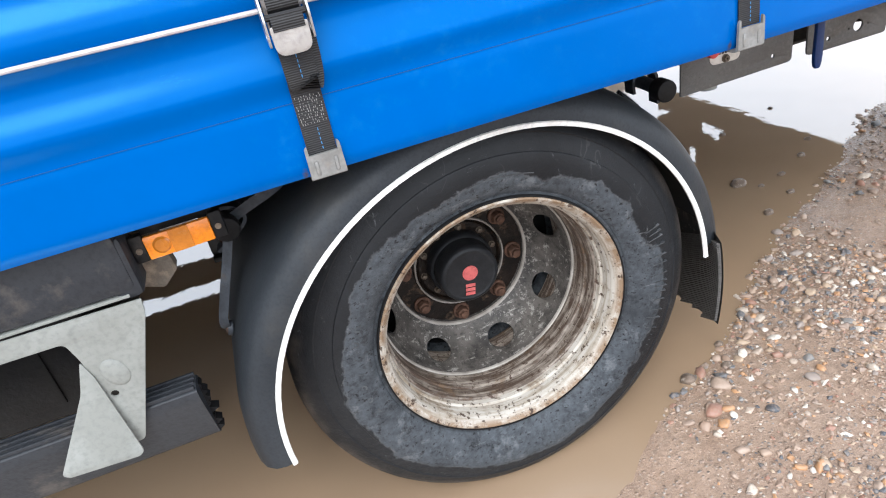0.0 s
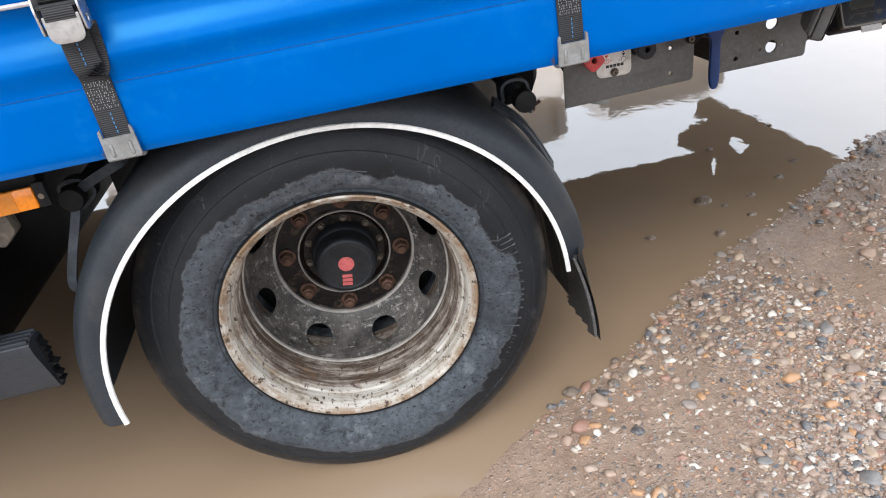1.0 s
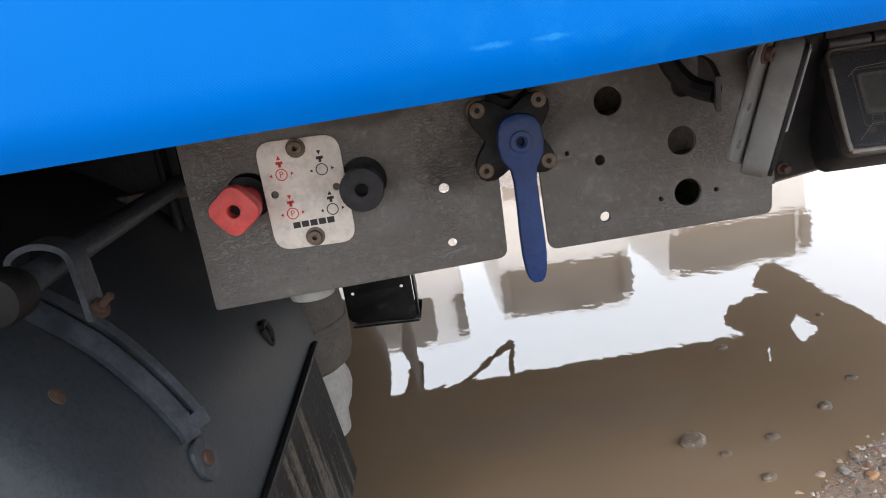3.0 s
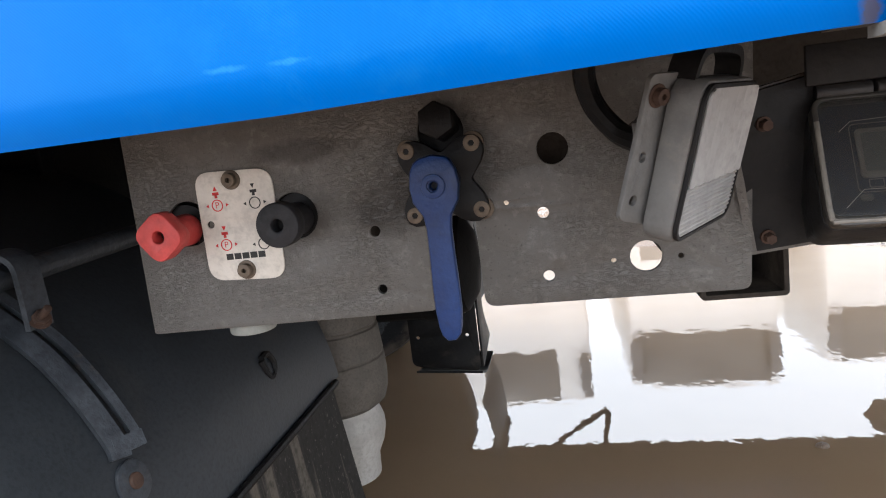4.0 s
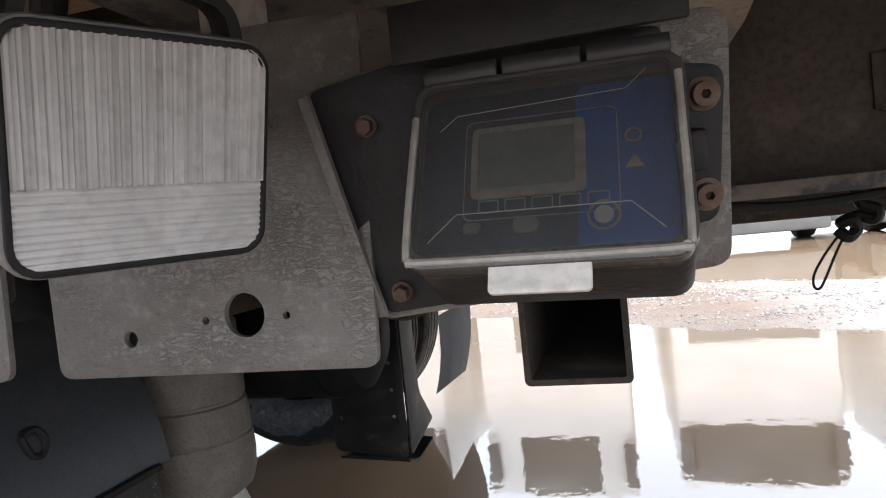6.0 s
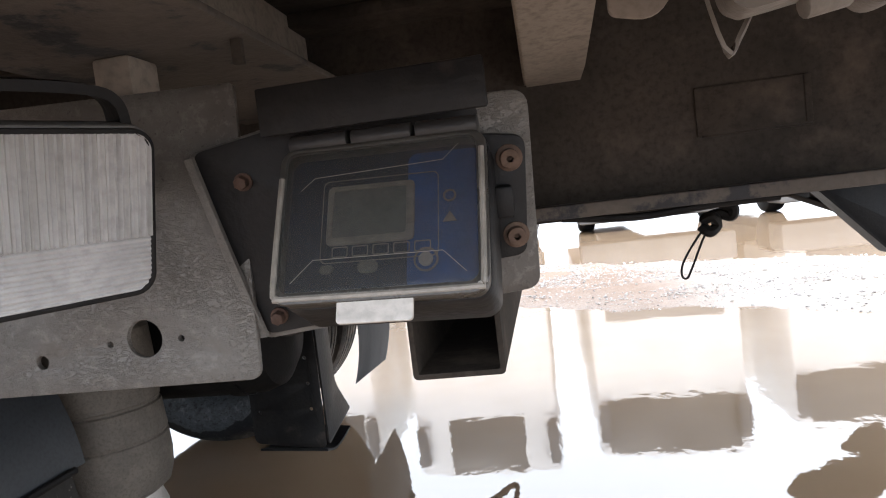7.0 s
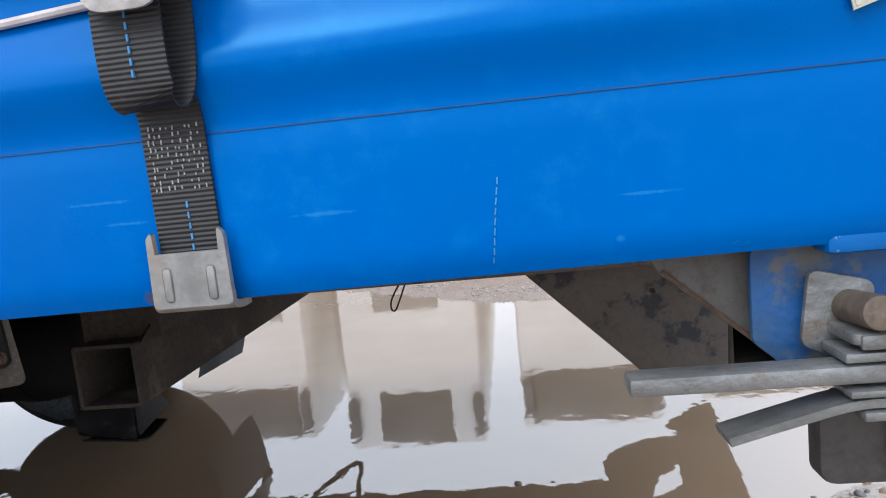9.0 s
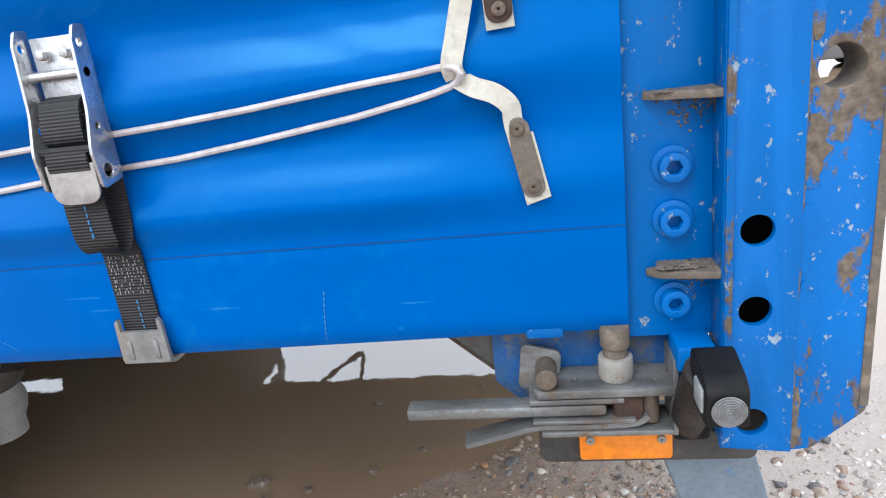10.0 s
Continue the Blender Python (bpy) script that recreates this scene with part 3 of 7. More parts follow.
# Base lightened in place of the sky mirrored in the glass.
TRUCKGLASS = mat("sky_paled_windscreen", (0.15, 0.138, 0.122), (0.10, 0.092, 0.082), rough=0.3, scale=2)
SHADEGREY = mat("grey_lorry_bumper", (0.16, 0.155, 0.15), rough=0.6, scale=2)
PISTON = mat("pale_piston_plastic", (0.38, 0.365, 0.34), (0.29, 0.275, 0.25), rough=0.5, scale=14)


# ---- small building helpers ----
OFFSET = {}


def soften(bm, angle=35):
    bmesh.ops.recalc_face_normals(bm, faces=bm.faces[:])
    lim = radians(angle)
    for f in bm.faces:
        f.smooth = True
    for e in bm.edges:
        if len(e.link_faces) == 2 and e.calc_face_angle(0) > lim:
            e.smooth = False


def thing(name, at, label, category, group="", kind=""):
    ob = new(name)
    ob.location = at
    ob.empty_display_size = 0.05
    OFFSET[ob] = Vector(at)
    return tagged(ob, label, category, group, kind)


def part(name, bm, material, parent=None, label="", angle=35):
    """One mesh object under a thing or a part; bm is in world metres."""
    off = OFFSET.get(parent, Vector((0, 0, 0)))
    soften(bm, angle)
    bmesh.ops.translate(bm, verts=bm.verts[:], vec=-off)
    me = bpy.data.meshes.new(name)
    bm.to_mesh(me)
    bm.free()
    me.materials.append(material)
    ob = new(name, me)
    if parent:
        ob.parent = parent
    OFFSET[ob] = off
    return tagged(ob, label)


def setting(name, bm, material, label, category, kind="structure", angle=35):
    ob = part(name, bm, material, None, "", angle)
    return tagged(ob, label, category, "", kind)


def absorb(bm, other, m=None):
    me = bpy.data.meshes.new("tmp")
    other.to_mesh(me)
    other.free()
    if m is not None:
        me.transform(m)
    bm.from_mesh(me)
    bpy.data.meshes.remove(me)
    return bm


def box(x0, x1, y0, y1, z0, z1, bev=0.0, m=None, bm=None, seg=2):
    t = bmesh.new()
    bmesh.ops.create_cube(t, size=1.0)
    for v in t.verts:
        v.co = Vector(((x0 + x1) / 2 + v.co.x * (x1 - x0), (y0 + y1) / 2 + v.co.y * (y1 - y0), (z0 + z1) / 2 + v.co.z * (z1 - z0)))
    if bev:
        bmesh.ops.bevel(t, geom=t.edges[:], offset=bev, segments=seg, affect="EDGES", profile=0.5)
    if bm is None and m is None:
        return t
    return absorb(bm or bmesh.new(), t, m)


def cyl(p0, p1, r, r2=None, n=24, bev=0.0, bm=None, caps=True):
    p0, p1 = Vector(p0), Vector(p1)
    t = bmesh.new()
    bmesh.ops.create_cone(t, cap_ends=caps, segments=n, radius1=r, radius2=r if r2 is None else r2, depth=(p1 - p0).length)
    if bev:
        rims = [e for e in t.edges if len(e.link_faces) == 2 and e.calc_face_angle(0) > 1.0]
        bmesh.ops.bevel(t, geom=rims, offset=bev, segments=2, affect="EDGES", profile=0.5)
    m = Matrix.Translation((p0 + p1) / 2) @ (p1 - p0).to_track_quat("Z", "Y").to_matrix().to_4x4()
    return absorb(bm or bmesh.new(), t, m)


def lathe(profile, centre, n=64, bm=None, closed=False):
    """Spins (radius, y) round the y axis through centre."""
    bm = bm or bmesh.new()
    rings = []
    for r, y in profile:
        rings.append([bm.verts.new((centre[0] + r * math.cos(2 * math.pi * i / n), centre[1] + y, centre[2] + r * math.sin(2 * math.pi * i / n))) for i in range(n)])
    pairs = list(zip(rings, rings[1:])) + ([(rings[-1], rings[0])] if closed else [])
    for a, b in pairs:
        for i in range(n):
            bm.faces.new((a[i], a[(i + 1) % n], b[(i + 1) % n], b[i]))
    return bm


def smooth_path(pts, k=6):
    pts = [Vector(p) for p in pts]
    out = []
    for i in range(len(pts) - 1):
        a, b, c, d = pts[max(i - 1, 0)], pts[i], pts[i + 1], pts[min(i + 2, len(pts) - 1)]
        for j in range(k):
            t = j / k
            out.append(0.5 * (2 * b + (c - a) * t + (2 * a - 5 * b + 4 * c - d) * t * t + (3 * b - a - 3 * c + d) * t ** 3))
    return out + [pts[-1]]


def tube(pts, r, n=10, bm=None, k=6):
    bm = bm or bmesh.new()
    pts = smooth_path(pts, k) if k > 1 else [Vector(p) for p in pts]
    rings, up = [], None
    for i, p in enumerate(pts):
        d = (pts[min(i + 1, len(pts) - 1)] - pts[max(i - 1, 0)]).normalized()
        if up is None:
            up = d.orthogonal().normalized()
        up = (up - d * up.dot(d)).normalized()
        side = d.cross(up)
        rings.append([bm.verts.new(p + r * (math.cos(2 * math.pi * j / n) * up + math.sin(2 * math.pi * j / n) * side)) for j in range(n)])
    for a, b in zip(rings, rings[1:]):
        for j in range(n):
            bm.faces.new((a[j], a[(j + 1) % n], b[(j + 1) % n], b[j]))
    bm.faces.new(rings[0][::-1])
    bm.faces.new(rings[-1])
    return bm


def ribbon(pts, width, thick, across=(1, 0, 0), bm=None, k=5):
    """A flat band swept along pts."""
    bm = bm or bmesh.new()
    pts = smooth_path(pts, k) if k > 1 else [Vector(p) for p in pts]
    rows = []
    for i, p in enumerate(pts):
        d = (pts[min(i + 1, len(pts) - 1)] - pts[max(i - 1, 0)]).normalized()
        a = Vector(across)
        a = (a - d * a.dot(d)).normalized()
        nrm = d.cross(a)
        rows.append([bm.verts.new(p + a * sx * width / 2 + nrm * sn * thick / 2) for sx, sn in ((-1, -1), (1, -1), (1, 1), (-1, 1))])
    for a, b in zip(rows, rows[1:]):
        for j in range(4):
            bm.faces.new((a[j], a[(j + 1) % 4], b[(j + 1) % 4], b[j]))
    bm.faces.new(rows[0][::-1])
    bm.faces.new(rows[-1])
    return bm


def baked(data):
    ob = bpy.data.objects.new("tmp", data)
    scene.collection.objects.link(ob)
    dg = bpy.context.evaluated_depsgraph_get()
    me = bpy.data.meshes.new_from_object(ob.evaluated_get(dg))
    bpy.data.objects.remove(ob)
    bm = bmesh.new()
    bm.from_mesh(me)
    bpy.data.meshes.remove(me)
    return bm


def sheet(outer, holes=(), thick=0.004, bev=0.0005, m=None, bm=None):
    """A plate cut from the outline outer, with holes, lying in the xy plane of m."""
    cu = bpy.data.curves.new("tmp", "CURVE")
    cu.dimensions, cu.fill_mode, cu.extrude, cu.bevel_depth, cu.bevel_resolution = "2D", "BOTH", thick / 2 - bev, bev, 1
    for loop in (outer, *holes):
        sp = cu.splines.new("POLY")
        sp.points.add(len(loop) - 1)
        for q, (u, v) in zip(sp.points, loop):
            q.co = (u, v, 0, 1)
        sp.use_cyclic_u = True
    t = baked(cu)
    bpy.data.curves.remove(cu)
    bmesh.ops.remove_doubles(t, verts=t.verts[:], dist=1e-6)
    return absorb(bm or bmesh.new(), t, m)


def ring2d(u, v, r, n=20, squash=1.0):
    return [(u + r * math.cos(2 * math.pi * i / n), v + r * squash * math.sin(2 * math.pi * i / n)) for i in range(n)]


def rounded(u0, u1, v0, v1, r, n=5):
    out = []
    for cu, cv, a0 in ((u1 - r, v1 - r, 0), (u0 + r, v1 - r, 90), (u0 + r, v0 + r, 180), (u1 - r, v0 + r, 270)):
        out += [(cu + r * math.cos(radians(a0 + 90 * i / n)), cv + r * math.sin(radians(a0 + 90 * i / n))) for i in range(n + 1)]
    return out


def corner(pts, radii, n=5):
    """The outline pts with each corner rounded by its radius."""
    out = []
    k = len(pts)
    for i, r in enumerate(radii):
        p, a, b = Vector(pts[i]), Vector(pts[i - 1]), Vector(pts[(i + 1) % k])
        if r <= 0:
            out.append(tuple(p))
            continue
        p0, p1 = p + (a - p).normalized() * r, p + (b - p).normalized() * r
        out += [tuple((1 - t) ** 2 * p0 + 2 * t * (1 - t) * p + t * t * p1) for t in (j / n for j in range(n + 1))]
    return out


def facing(y, x=0.0, z=0.0):
    """Lays (u, v) as (x, z) on the plane at depth y, with the front towards -y."""
    return Matrix(((1, 0, 0, x), (0, 0, -1, y), (0, 1, 0, z), (0, 0, 0, 1)))


def plane_of(origin, u, v):
    u, v = Vector(u).normalized(), Vector(v)
    w = u.cross(v).normalized()
    v = w.cross(u)
    return Matrix(((u.x, v.x, w.x, origin[0]), (u.y, v.y, w.y, origin[1]), (u.z, v.z, w.z, origin[2]), (0, 0, 0, 1)))


def hexbolt(p, d, r, h, bm=None, socket=0.0):
    """A bolt head at p standing along d."""
    d = Vector(d).normalized()
    p = Vector(p)
    bm = cyl(p, p + d * h * 0.25, r * 1.3, n=20, bm=bm)
    bm = cyl(p + d * h * 0.25, p + d * h, r, r * 0.95, n=6, bm=bm, bev=r * 0.06)
    return bm


def socket_bolt(p, d, r, h, hole=0.5):
    d = Vector(d).normalized()
    m = Matrix.Translation(Vector(p)) @ d.to_track_quat("Z", "Y").to_matrix().to_4x4()
    t = sheet(ring2d(0, 0, r * 1.45, 24), [], h * 0.22, 0.0004, Matrix.Translation((0, 0, h * 0.11)))
    sheet(ring2d(0, 0, r, 24), [ring2d(0, 0, r * hole, 6)], h * 0.8, r * 0.08, Matrix.Translation((0, 0, h * 0.6)), t)
    bm = bmesh.new()
    return absorb(bm, t, m)


def carve(bm, cutter):
    """bm less cutter."""
    a, b = bpy.data.meshes.new("a"), bpy.data.meshes.new("b")
    bmesh.ops.recalc_face_normals(bm, faces=bm.faces[:])
    bmesh.ops.recalc_face_normals(cutter, faces=cutter.faces[:])
    bm.to_mesh(a), cutter.to_mesh(b)
    bm.free(), cutter.free()
    oa, ob = bpy.data.objects.new("a", a), bpy.data.objects.new("b", b)
    scene.collection.objects.link(oa), scene.collection.objects.link(ob)
    mod = oa.modifiers.new("cut", "BOOLEAN")
    mod.object, mod.operation, mod.solver = ob, "DIFFERENCE", "EXACT"
    dg = bpy.context.evaluated_depsgraph_get()
    me = bpy.data.meshes.new_from_object(oa.evaluated_get(dg))
    out = bmesh.new()
    out.from_mesh(me)
    bpy.data.objects.remove(oa), bpy.data.objects.remove(ob)
    for d in (a, b, me):
        bpy.data.meshes.remove(d)
    return out


# ---- ground and water ----
def hump(x, y):
    """Height of the yard: a long puddle under the trailer, a gravel bank before it, a strip of gravel behind it and more water."""
    near = -0.13 + 0.63 * (x - 0.19) - 0.05 * max(x - 0.9, 0) - 0.22 * max(x - 2.0, 0)
    near += 0.05 * noise.noise(Vector((x * 2.2, y * 2.2, 0))) + 0.03 * noise.noise(Vector((x * 8, y * 8, 3))) + 0.012 * noise.noise(Vector((x * 25, y * 25, 5)))
    bank = (near - y) * 0.86
    strip = 5.0 - 0.62 * (x - 0.7) if x < 4 else 2.95
    off = 1.35 - abs(y - strip - 1.0)
    off += 0.25 * noise.noise(Vector((x * 1.1, y * 1.1, 7))) + 0.06 * noise.noise(Vector((x * 6, y * 6, 9)))
    rim = max(y - 16, -9 - x, x - 9, -50)
    d = max(bank, off * 0.6, rim * 0.3)
    h = 0.10 * math.tanh(d * 0.75) if d > 0 else max(d * 0.25, -0.05)
    if d > -0.02:
        h += 0.007 * noise.noise(Vector((x * 14, y * 14, 1))) * min(1, (d + 0.02) * 8)
        h += 0.012 * noise.noise(Vector((x * 4, y * 4, 2))) * min(1, max(d, 0) * 3)
    return h


def spaced(lo, hi, fine_lo, fine_hi, step_fine, grow):
    xs = list(np.arange(fine_lo, fine_hi + 1e-6, step_fine))
    s, x = step_fine, fine_hi
    while x < hi:
        s *= grow
        x += s
        xs.append(x)
    s, x = step_fine, fine_lo
    while x > lo:
        s *= grow
        x -= s
        xs.insert(0, x)
    return xs


def make_ground():
    xs, ys = spaced(-600, 600, -0.4, 3.6, 0.025, 1.09), spaced(-600, 600, -1.2, 1.6, 0.025, 1.07)
    verts = [(x, y, hump(x, y)) for y in ys for x in xs]
    w = len(xs)
    faces = [(j * w + i, j * w + i + 1, (j + 1) * w + i + 1, (j + 1) * w + i) for j in range(len(ys) - 1) for i in range(w - 1)]
    me = bpy.data.meshes.new("ground")
    me.from_pydata(verts, [], faces)
    me.polygons.foreach_set("use_smooth", [True] * len(faces))
    me.materials.append(GROUND)
    tagged(new("ground", me), "brown wet gravelly mud yard with puddles", "ground", "", "structure")


make_ground()
bm = bmesh.new()
bmesh.ops.create_grid(bm, x_segments=2, y_segments=2, size=40)
setting("water", bm, WATER, "still muddy brown puddle mirroring the sky", "puddle")


def pebble_shape(seed, detail):
    bm = bmesh.new()
    if detail == 0:
        bmesh.ops.create_cone(bm, cap_ends=False, segments=4, radius1=1, radius2=0, depth=1.0)
        bmesh.ops.translate(bm, verts=bm.verts[:], vec=(0, 0, 0.5))
        rng = random.Random(seed)
        for v in bm.verts:
            v.co += Vector((rng.uniform(-0.3, 0.3), rng.uniform(-0.3, 0.3), rng.uniform(-0.25, 0.1)))
        bmesh.ops.subdivide_edges(bm, edges=[e for e in bm.edges if abs(e.verts[0].co.z - e.verts[1].co.z) > 0.4], cuts=1)
        for v in bm.verts:
            if 0.2 < v.co.z < 0.75:
                v.co.x, v.co.y = v.co.x * 1.5, v.co.y * 1.5
    else:
        bmesh.ops.create_icosphere(bm, subdivisions=detail, radius=1.0)
    rng = random.Random(seed + 40)
    cuts = [(Vector((rng.gauss(0, 1), rng.gauss(0, 1), rng.gauss(0, 1))).normalized(), rng.uniform(0.55, 0.8)) for k in range(7)]
    if detail:
        for v in bm.verts:
            for n, d in cuts:
                v.co -= n * max(0.0, v.co.dot(n) - d)
            v.co *= 1.18 + 0.4 * noise.noise(v.co * 1.1 + Vector((seed * 7.1, 0, 0))) + (0.14 * noise.noise(v.co * 3.0 + Vector((seed * 3.3, 0, 0))) if detail > 1 else 0)
    vs = [v.co.copy() for v in bm.verts]
    fs = [[v.index for v in f.verts] for f in bm.faces]
    bm.free()
    return vs, fs


def scatter(name, count, region, size, label, seed, material=PEBBLE, detail=1, shore=(0.008, 0.028), most=3.0, smooth=False):
    """Pebbles on the ground; shore: the height at which they begin and the rise to their full number."""
    rng = random.Random(seed)
    shapes = [pebble_shape(i, detail) for i in range(14)]
    verts, faces = [], []
    made = 0
    while made < count:
        x, y = rng.uniform(region[0], region[1]), rng.uniform(region[2], region[3])
        h = hump(x, y)
        if h < -0.004 or rng.random() > 0.10 + 0.90 * min(1.0, max(0.0, (h - shore[0]) / shore[1])) ** 1.5:
            continue
        patch = noise.noise(Vector((x * 2.5, y * 2.5, 11)))
        if rng.random() > 0.45 + 1.1 * patch:
            continue
        r = min(size * rng.lognormvariate(0, 0.5), size * most)
        vs, fs = rng.choice(shapes)
        q = Euler((rng.uniform(-0.4, 0.4), rng.uniform(-0.4, 0.4), rng.uniform(0, 6.3)))
        m = q.to_matrix() @ Matrix.Diagonal((r * rng.uniform(0.9, 1.5), r * rng.uniform(0.75, 1.1), r * rng.uniform(0.45, 0.75)))
        base = len(verts)
        c = Vector((x, y, h + r * 0.12))
        verts += [tuple(m @ v + c) for v in vs]
        faces += [[base + i for i in f] for f in fs]
        made += 1
    me = bpy.data.meshes.new(name)
    me.from_pydata(verts, [], faces)
    me.polygons.foreach_set("use_smooth", [smooth] * len(faces))
    me.materials.append(material)
    tagged(new(name, me), label, "gravel", "", "stuff")


scatter("gravel", 88000, (0.2, 2.6, -0.8, 1.3), 0.0034, "mixed brown grey and white grit on mud", 1, detail=0, shore=(0.010, 0.040))
scatter("coarse_gravel", 8200, (0.2, 2.9, -0.8, 1.3), 0.0062, "coarse mixed pebbles on wet mud", 2, detail=2, shore=(0.030, 0.060), most=2.1, smooth=True)
scatter("large_pebbles", 420, (0.2, 2.6, -0.8, 1.0), 0.0105, "larger rounded pebbles on wet mud", 9, detail=2, shore=(0.024, 0.06), most=1.6, smooth=True)
scatter("rear_gravel", 7000, (2.1, 3.6, -0.9, 1.2), 0.0042, "pale pebbles on the yard", 6, PALEGRAVEL)
scatter("far_gravel", 34000, (-4, 6, 2.0, 8.0), 0.0046, "pale gravel strip between two puddles", 3, PALEGRAVEL)


def stone(x, y, z, r, seed, material=PEBBLE):
    bm = bmesh.new()
    bmesh.ops.create_icosphere(bm, subdivisions=3, radius=1.0)
    for v in bm.verts:
        v.co *= 1 + 0.32 * noise.noise(v.co * 1.1 + Vector((seed * 3.7, 0, 0))) + 0.10 * noise.noise(v.co * 3.1 + Vector((seed, 5, 0)))
        v.co = Vector((v.co.x * r * 1.25 + x, v.co.y * r + y, v.co.z * r * 0.7 + z))
    ob = part("stone", bm, MUDSTONE, None, "", 60)
    tagged(ob, "rough brown stone standing out of the puddle", "stone", "stones in the puddle")


for i, (x, y, r) in enumerate(((1.285, 0.835, 0.026), (0.998, 0.676, 0.013), (1.372, 0.672, 0.012), (1.45, 0.80, 0.012), (1.21, 0.60, 0.015), (1.62, 0.88, 0.013),
                               (1.33, 0.77, 0.009), (0.47, 0.06, 0.018), (0.62, 0.13, 0.010), (0.58, 0.05, 0.012), (1.75, 0.98, 0.012), (1.55, 1.25, 0.012), (1.9, 1.35, 0.009))):
    stone(x, y, 0.002 + max(hump(x, y), 0), r, i + 1)

# ---- trailer body ----
CY, CZ, SEAM_Z = -0.104, 0.884, 0.988
REAR_X, FAR_Y = 2.23, 2.60


def edge_z(x):
    """Height of the curtain's lower edge, which rises a little towards the rear."""
    return float(np.interp(x, (-0.1, 0.5, 0.85, 1.08, 1.28, 1.6, 2.15), (0.877, 0.8745, 0.8743, 0.8792, 0.8790, 0.8792, 0.8838)))


def curtain_y(x, z):
    """Depth of the outer face of the near curtain: taut below the seam, pulled into soft folds by the cord above it."""
    a = 0.0
    if z > SEAM_Z - 0.01:
        k = min(1.0, (z - SEAM_Z + 0.01) / 0.05)
        amp = 0.0092 + 0.0040 * noise.noise(Vector((x * 1.7, 0, 4)))
        ph = (z - 1.028 + 0.010 * noise.noise(Vector((x * 1.3, 0, 8)))) / 0.112
        fall = 1.0 if z < 1.3 else max(0.25, 1 - (z - 1.3))
        a -= k * amp * fall * math.cos(2 * math.pi * ph)
        a -= 0.002 * k * noise.noise(Vector((x * 4, z * 9, 1)))
    a += 0.0012 * noise.noise(Vector((x * 3.0, z * 7, 5)))
    d = math.hypot(x - 2.09, (z - 1.132) * 1.6)
    a -= 0.010 * math.exp(-(d / 0.05) ** 2)
    line = (z - 1.132) - (x - 2.09) * 0.10
    if x < 2.09:
        a += 0.006 * math.exp(-(line / 0.018) ** 2) * max(0, 1 - (2.09 - x) / 0.35)
    for slope, depth in ((-0.30, 0.0030), (0.34, 0.0028), (-0.75, 0.0022)):
        off = (z - 1.132) - (x - 2.09) * slope
        a += depth * math.exp(-(off / 0.011) ** 2) * max(0.0, 1 - abs(x - 2.09) / 0.20) * (1 if x < 2.09 else 0.8)
    if x > 2.06:
        u = min(1.0, (x - 2.06) / 0.17)
        a *= 1 - 0.75 * u
    if z < CZ + 0.02:
        a += 0.006 * ((CZ + 0.02 - z) / 0.02) ** 2
    return CY + a


def make_curtain():
    xs = list(np.arange(-9.0, -1.2, 0.2)) + list(np.arange(-1.2, REAR_X + 1e-4, 0.0145))
    xs[-1] = REAR_X
    zs = list(np.arange(CZ, 1.26, 0.0062)) + list(np.arange(1.26, 3.9, 0.08))
    bm = bmesh.new()
    grid = [[bm.verts.new((x, curtain_y(x, z), z + (edge_z(x) - CZ) * max(0.0, 1 - (z - CZ) / 0.09))) for x in xs] for z in zs]
    for a, b in zip(grid, grid[1:]):
        for i in range(len(xs) - 1):
            bm.faces.new((a[i], a[i + 1], b[i + 1], b[i]))
    back = [bm.verts.new((x, curtain_y(x, CZ) + 0.006, edge_z(x) + 0.001)) for x in xs]
    back2 = [bm.verts.new((x, CY + 0.009, CZ + 0.10)) for x in xs]
    for i in range(len(xs) - 1):
        bm.faces.new((back[i], back[i + 1], grid[0][i + 1], grid[0][i]))
        bm.faces.new((back2[i], back2[i + 1], back[i + 1], back[i]))
    curtain = thing("side_curtain", (-3, CY, CZ), "glossy blue tarpaulin side curtain with soft folds", "truck curtain")
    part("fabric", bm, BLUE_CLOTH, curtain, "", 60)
    bm = bmesh.new()
    for x0, x1 in ((-9, REAR_X),):
        pts = [(x, curtain_y(x, SEAM_Z) - 0.0004, SEAM_Z) for x in [*np.arange(x0, x1 - 0.02, 0.0145), x1]]
        ribbon(pts, 0.0009, 0.0010, (0, 0, 1), bm, 1)
    part("weld_seam", bm, SEAM, curtain, "thin dark welded seam")
    line = ((1.565, 0.914), (1.573, 0.907), (1.583, 0.900), (1.590, 0.892), (1.596, 0.883))
    part("crease", ribbon([(x, curtain_y(x, z) - 0.0006, z) for x, z in line], 0.0008, 0.0010, (0.6, 0, 0.8), None, 4), CREASE, curtain, "thin pale crease near the lower edge")
    for z in np.arange(0.889, 0.944, 0.0062):
        x = 1.934 + (z - 0.889) * 0.13
        part("scratch", ribbon([(x + 0.0004 * math.sin(z * 900), curtain_y(x, z) - 0.0004, z), (x + 0.0006, curtain_y(x, z + 0.0044) - 0.0004, z + 0.0044)], 0.0009, 0.0005, (1, 0, 0.3), None, 2), SCRATCH, curtain, "short dash of a thin pale scratch" if z < 0.89 else "")


make_curtain()


